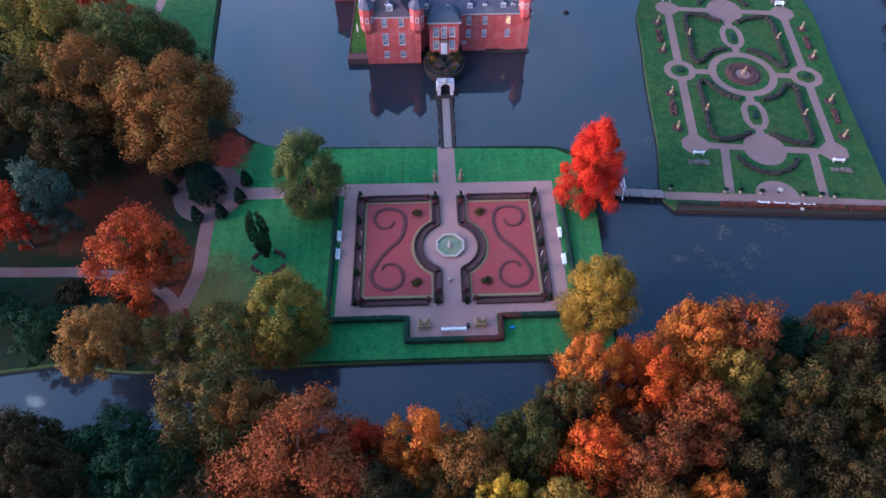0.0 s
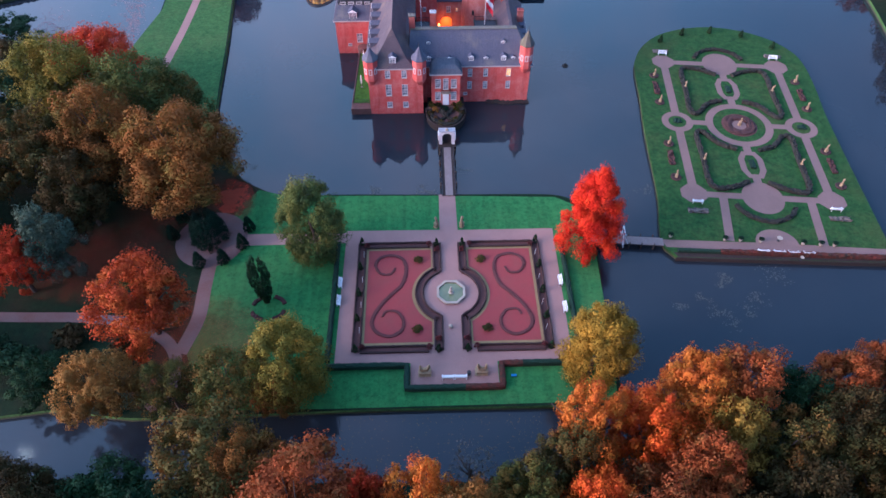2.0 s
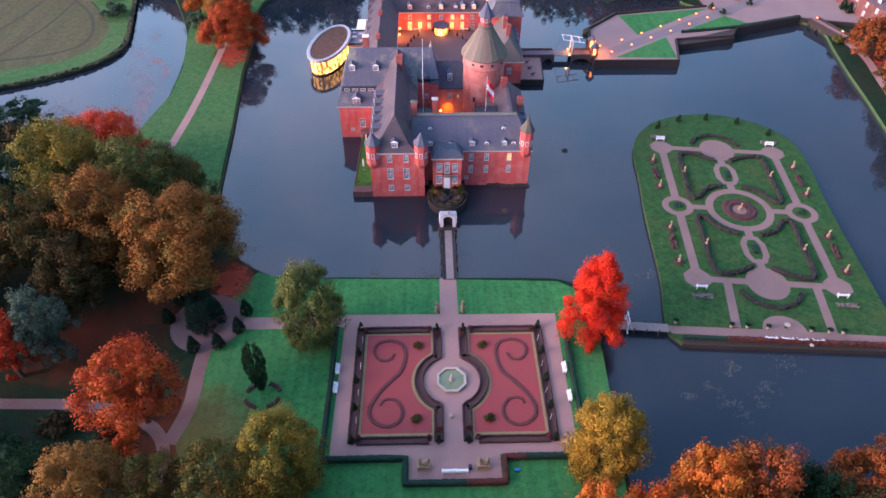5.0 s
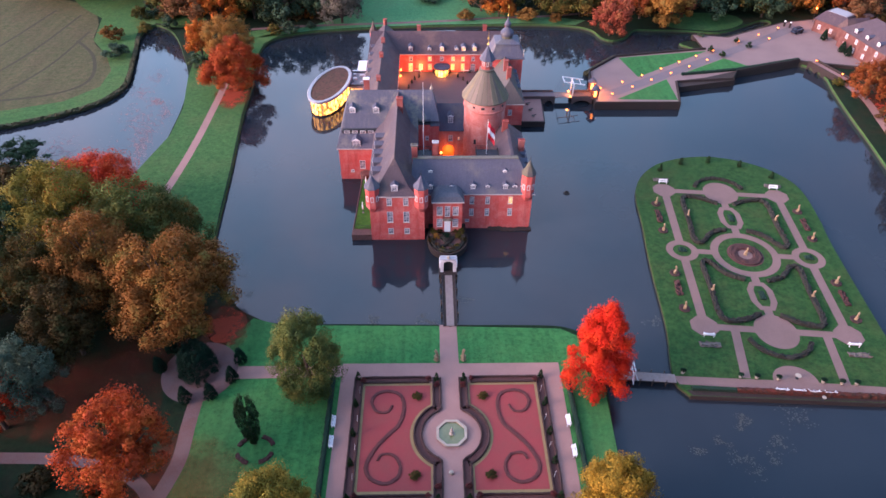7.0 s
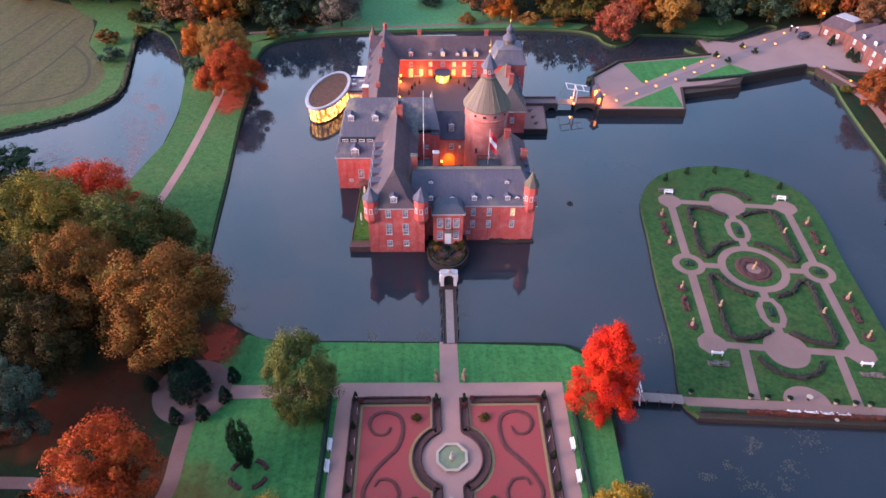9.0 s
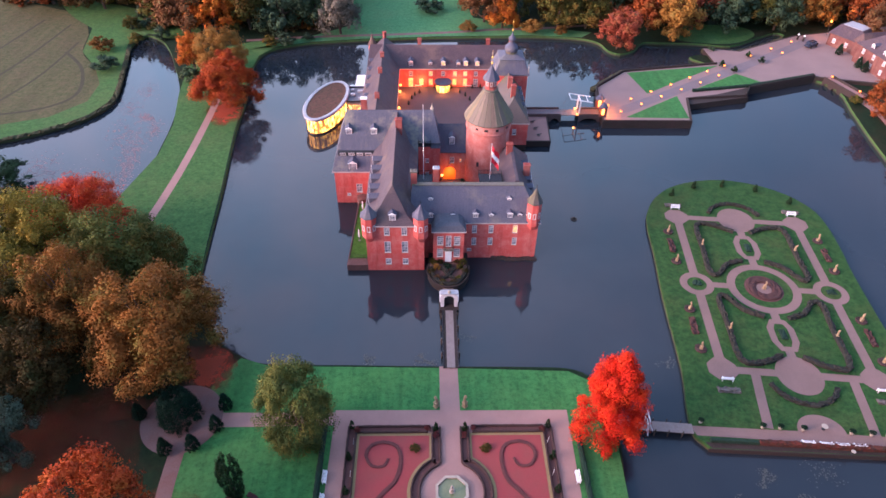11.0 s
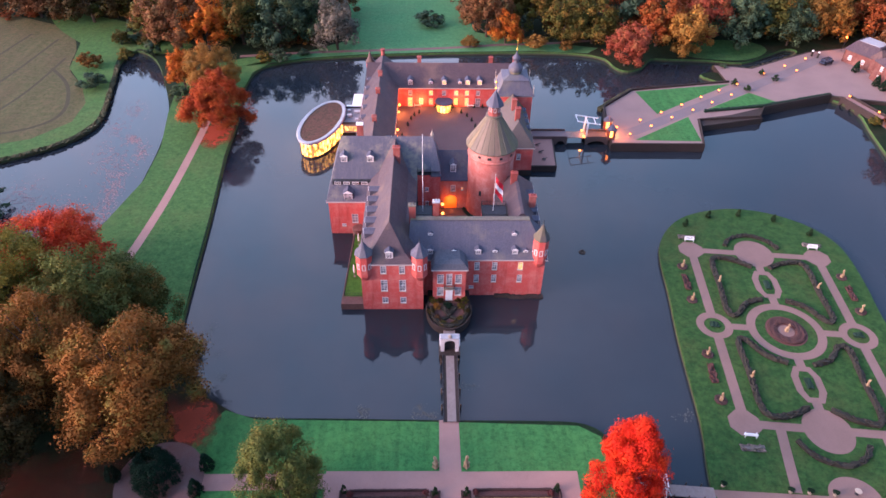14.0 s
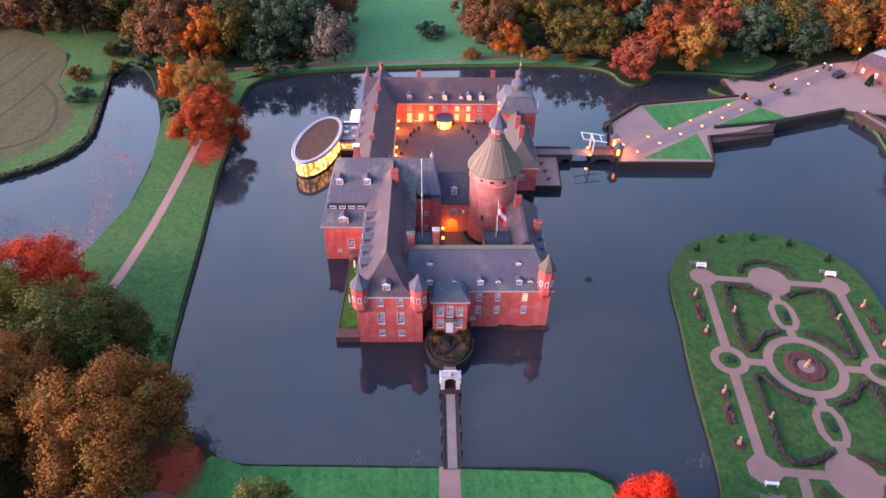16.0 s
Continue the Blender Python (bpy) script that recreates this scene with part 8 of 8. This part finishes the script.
for y in (103.2, 107.6):
    gp = thing("gate_pier", "small brick gate kiosk with a glowing lantern under a dome", "gate pier", "bridge piers", 41.6, y, 1.0)
    part("base", a_box(-0.85, 0.85, -0.85, 0.85, 0, 0.5, bevel=0.05), "brick_house", gp)
    for dx in (-0.66, 0.66):
        for dy in (-0.66, 0.66):
            part("corner_pier", a_box(dx - 0.18, dx + 0.18, dy - 0.18, dy + 0.18, 0.505, 2.5), "brick_house", gp)
    part("lantern", lathe(bmesh.new(), [(0.4, 0.51), (0.45, 1.3), (0.4, 2.3), (0.1, 2.48)], 10), "lamp_head", gp, "glowing orange lantern")
    part("cap", lathe(bmesh.new(), [(1.25, 2.51), (1.25, 2.7), (0.9, 3.1), (0.4, 3.5), (0.1, 3.9)], 8, Matrix(), math.pi / 8), "slate", gp, "small domed slate cap")
for y in (103.75, 106.85):
    fl = thing("bridge_lamp", "small lamp at the drawbridge foot glowing orange", "lamp", "bridge lamps", 35.2, y, 0.87)
    part("globe", lathe(bmesh.new(), [(0.08, 0), (0.2, 0.15), (0.2, 0.4), (0.05, 0.5)], 8), "lamp_head", fl)
sl = thing("street_lamp", "tall street lamp glowing orange by the gatehouse", "street lamp", "street lamps", 125.3, 156.5, 0.5)
part("pole", lathe(bmesh.new(), [(0.1, 0), (0.06, 4.6)], 8), "dark_iron", sl)
part("head", lathe(bmesh.new(), [(0.1, 4.6), (0.32, 4.8), (0.32, 5.0), (0.1, 5.2)], 10), "lamp_glow", sl)
copy_thing(sl, pose(137, 166, 0.5))

# gatehouse, arched bridge, parked car
gh = thing("gatehouse", "brick gatehouse with dark slate roof and dormers", "house", "", 132.5, 128.7, 1.0, 9)
for a, b, wins in (((-7, 10), (-7, -10), [(2.5 + 4.4 * k, z, 0.9, 1.3, 2, 3, False) for k in range(4) for z in (0.9, 3.5)]), ((-7, -10), (7, -10), win_row((3, 6.5, 10), 1.2, 1.0, 1.6)), ((7, -10), (7, 10), ()), ((7, 10), (-7, 10), ())):
    wall(gh, a, b, -0.5, 5.4, "brick_house", wins)
part("roof", hip_roof(-7, 7, -10, 10, 5.4, 9.6, "y", 4.0, 4.0), "slate_dark", gh)
for a, b in (((-4.5, 14.4), (-4.5, 10.0)), ((3.0, 10.0), (3.0, 14.4)), ((3.0, 14.4), (-4.5, 14.4))):
    wall(gh, a, b, -0.5, 4.4, "brick_house", [(2.0, 1.0, 0.8, 1.3, 2, 3, True)] if a[0] == b[0] < 0 else ())
part("link_roof", hip_roof(-4.5, 3.0, 10.0, 14.4, 4.4, 7.4, "x", 0.3, 0.3), "slate_dark", gh, "steep slate roof of the narrow link")
for yy in (-5, 0, 5):
    dormer(gh, pose(-6.4, yy, 5.7, 0, 0, -90), 1.0, 1.1)
gh2 = thing("stable_block", "low brick stable block with a glazed roof strip", "house", "", 127.4, 147.7, 1.0, 31)
for a, b in (((-4, 4.3), (-4, -4.3)), ((-4, -4.3), (8, -4.3)), ((8, -4.3), (8, 4.3)), ((8, 4.3), (-4, 4.3))):
    wall(gh2, a, b, -0.5, 3.9, "brick_house", win_row((1.6, 5.6), 1.2, 0.9, 1.3) if a == (-4, 4.3) else ())
part("roof", hip_roof(-4, 8, -4.3, 4.3, 3.9, 6.0, "y", 1.0, 1.0, flat=2.6), "slate_dark", gh2)
part("skylight", a_box(-0.4, 4.4, -3.1, 3.1, 6.005, 6.12), "zinc", gh2, "pale glazed roof strip")
for x, y in ((122.0, 141.6), (123.2, 132.4), (123.7, 129.7)):
    tree(x, y, 1.25, "yew", 3.4, "cone", name="clipped_yew", where="before the gatehouse", group="gatehouse yews", crown_low=0.0, z=1.02)
for x, y in ((114.1, 152.6), (115.4, 151.4)):
    gp = thing("gate_post", "brick gate post with pale cap beside the drive", "gate post", "drive gate posts", x, y, 1.0)
    part("shaft", a_box(-0.24, 0.24, -0.24, 0.24, 0, 1.6, bevel=0.04), "quay", gp)
    part("cap", lathe(bmesh.new(), [(0.36, 1.605), (0.36, 1.72), (0.16, 1.9), (0.0, 2.05)], 8), "white", gp, "pale stone cap")
ab = thing("arched_bridge", "brick bridge of small arches over the moat outlet", "bridge", "", 111.2, 125.4, 0, -71)
bm = bmesh.new()
for k in range(4):
    arch_span(bm, 3.1 * k, 3.1 * k + 3.1, -1.6, 1.6, 1.0)
part("arches", bm, "quay", ab)
part("paving", a_box(0, 12.4, -1.4, 1.4, 1.005, 1.03), "gravel", ab)
for yy in (-1.5, 1.5):
    part("parapet", a_box(0, 12.4, yy - 0.12, yy + 0.12, 1.035, 1.7, bevel=0.03), "quay", ab)
ribbon("path_east", smooth_line([(115.3, 114), (116.5, 104), (114.5, 92), (112, 78), (109, 60)]), 2.2, 0.03, "gravel", label="gravel bank path")
car = thing("parked_car", "dark parked van with pale windows", "car", "", 116, 147.2, 1.02, 30)
bm = box(bmesh.new(), -2.3, 2.3, -0.9, 0.9, 0.35, 1.05, 0.12)
box(bm, -2.1, 1.3, -0.82, 0.82, 1.05, 1.85, 0.18)
part("body", bm, "car_paint", car)
for sy in (-0.83, 0.83):
    part("side_window", a_box(-1.8, 1.0, sy - 0.012, sy + 0.012, 1.2, 1.65), "glass", car)
    for sx in (-1.4, 1.4):
        part("wheel", lathe(bmesh.new(), [(0.3, -0.11), (0.33, 0), (0.3, 0.11)], 14, pose(sx, sy, 0.33, 90, 0, 0)), "tyre", car)
part("windscreen", a_box(1.29, 1.325, -0.7, 0.7, 1.15, 1.7), "glass", car)

# lily pads in patches on the water
rl = random.Random(8)
for cx_, cy_, r_, n in ((44.5, 2.1, 1.7, 60), (36.5, -2.4, 1.2, 26), (40.6, -1.4, 1.3, 34), (42.3, -4.1, 1.8, 40), (43.7, -6.5, 1.5, 26), (49.2, -2.1, 1.8, 40), (46.9, -3.7, 1.6, 34), (52.9, 2.8, 2.4, 26), (55.2, 2.8, 2.0, 22), (-13.6, 24.2, 1.4, 60),
                       (-3.7, 24.0, 1.8, 70), (36.4, 23.3, 1.6, 24), (-35.6, 31.6, 1.6, 20), (3.8, 29.3, 1.5, 22), (-41, 42, 1.4, 16), (-39, 36, 1.6, 18)):
    bm = bmesh.new()
    arms = [rl.uniform(0, 6.28) for _ in range(4)]
    for k in range(int(n * 2.2)):
        a, q, s = rl.gauss(rl.choice(arms), 0.35), r_ * rl.random() ** 0.8, rl.uniform(0.04, 0.13)
        x, y = cx_ + q * math.cos(a) * 1.2, cy_ + q * math.sin(a)
        bm.faces.new([bm.verts.new((x + s * math.cos(t), y + s * math.sin(t), WATER_Z + 0.012 + 0.002 * (k % 5))) for t in (0.3, 1.2, 2.1, 3.0, 3.9, 4.8, 5.7)])
    tagged(part("lily_pads", bm, "lily", None, "loose patch of pale water lily leaves"), category="water lilies", group="lily patches", kind="stuff")
bm = bmesh.new()
for k in range(420):
    x, y = rl.uniform(-16, 12), rl.uniform(-29.5, -20.5)
    s, a = rl.uniform(0.04, 0.10), rl.uniform(0, 6.28)
    bm.faces.new([bm.verts.new((x + s * math.cos(a + t), y + s * 0.7 * math.sin(a + t), WATER_Z + 0.01)) for t in (0, 1.57, 3.14, 4.71)])
tagged(part("floating_leaves", bm, LEAF["tan"], None, "scattered fallen leaves floating on the canal"), category="leaves", kind="stuff")
# drifts of fallen leaves on the pond
bm = bmesh.new()
for cx_, cy_, lx, ly, n in ((-71, 70, 1.2, 4.0, 60), (-72.5, 79, 1.8, 6.0, 90), (-74, 88, 2.5, 6.0, 100), (-72, 99, 1.4, 4.0, 60), (-78, 96, 4.0, 5.5, 90), (-80, 74, 5.0, 6.0, 170), (-88, 70, 5.5, 6.0, 170), (-91, 80, 4.0, 5.0, 90), (-76, 105, 1.6, 1.6, 60), (-82, 110, 3.0, 4.0, 50), (-79, 62, 5, 3.5, 160), (-80, 120, 2.4, 4, 50), (-95, 64, 6, 5, 140), (-100, 74, 6, 5, 120)):
    for k in range(3 * n):
        g = rl.gauss(0, 0.6)
        x, y = cx_ + lx * (g + rl.gauss(0, 0.35)), cy_ + ly * (rl.gauss(0, 0.6) - 0.5 * g)
        s, a = rl.uniform(0.06, 0.24), rl.uniform(0, 6.28)
        bm.faces.new([bm.verts.new((x + s * math.cos(a + t), y + s * 0.7 * math.sin(a + t), WATER_Z + 0.008 + 0.001 * (k % 7))) for t in (0, 1.2, 2.4, 3.7, 5.0)])
tagged(part("leaf_drifts", bm, "drift_leaves", None, "pinkish drifts of fallen leaves floating on the pond"), category="leaves", kind="stuff")
for x, y, s in ((27.6, 62.2, 0.9), (19.4, 60.8, 0.5)):
    rf = thing("duck_house", "small dark floating nest platform", "float", "floats", x, y, WATER_Z)
    part("float", lathe(bmesh.new(), [(0.75 * s, -0.1), (0.8 * s, 0.12), (0.4 * s, 0.2), (0.3 * s, 0.5), (0, 0.7)], 10), "bark", rf)
mo = thing("moon", "full moon above the park, seen in the canal", "moon", "", 0, 0, 0)
part("disc", lathe(bmesh.new(), [(0, -9), (6.4, -6.4), (9, 0), (6.4, 6.4), (0, 9)], 20, Matrix.Translation((-0.5203 * 3000, 0.3473 * 3000 - 60, 0.7802 * 3000))), "moonlight", mo)
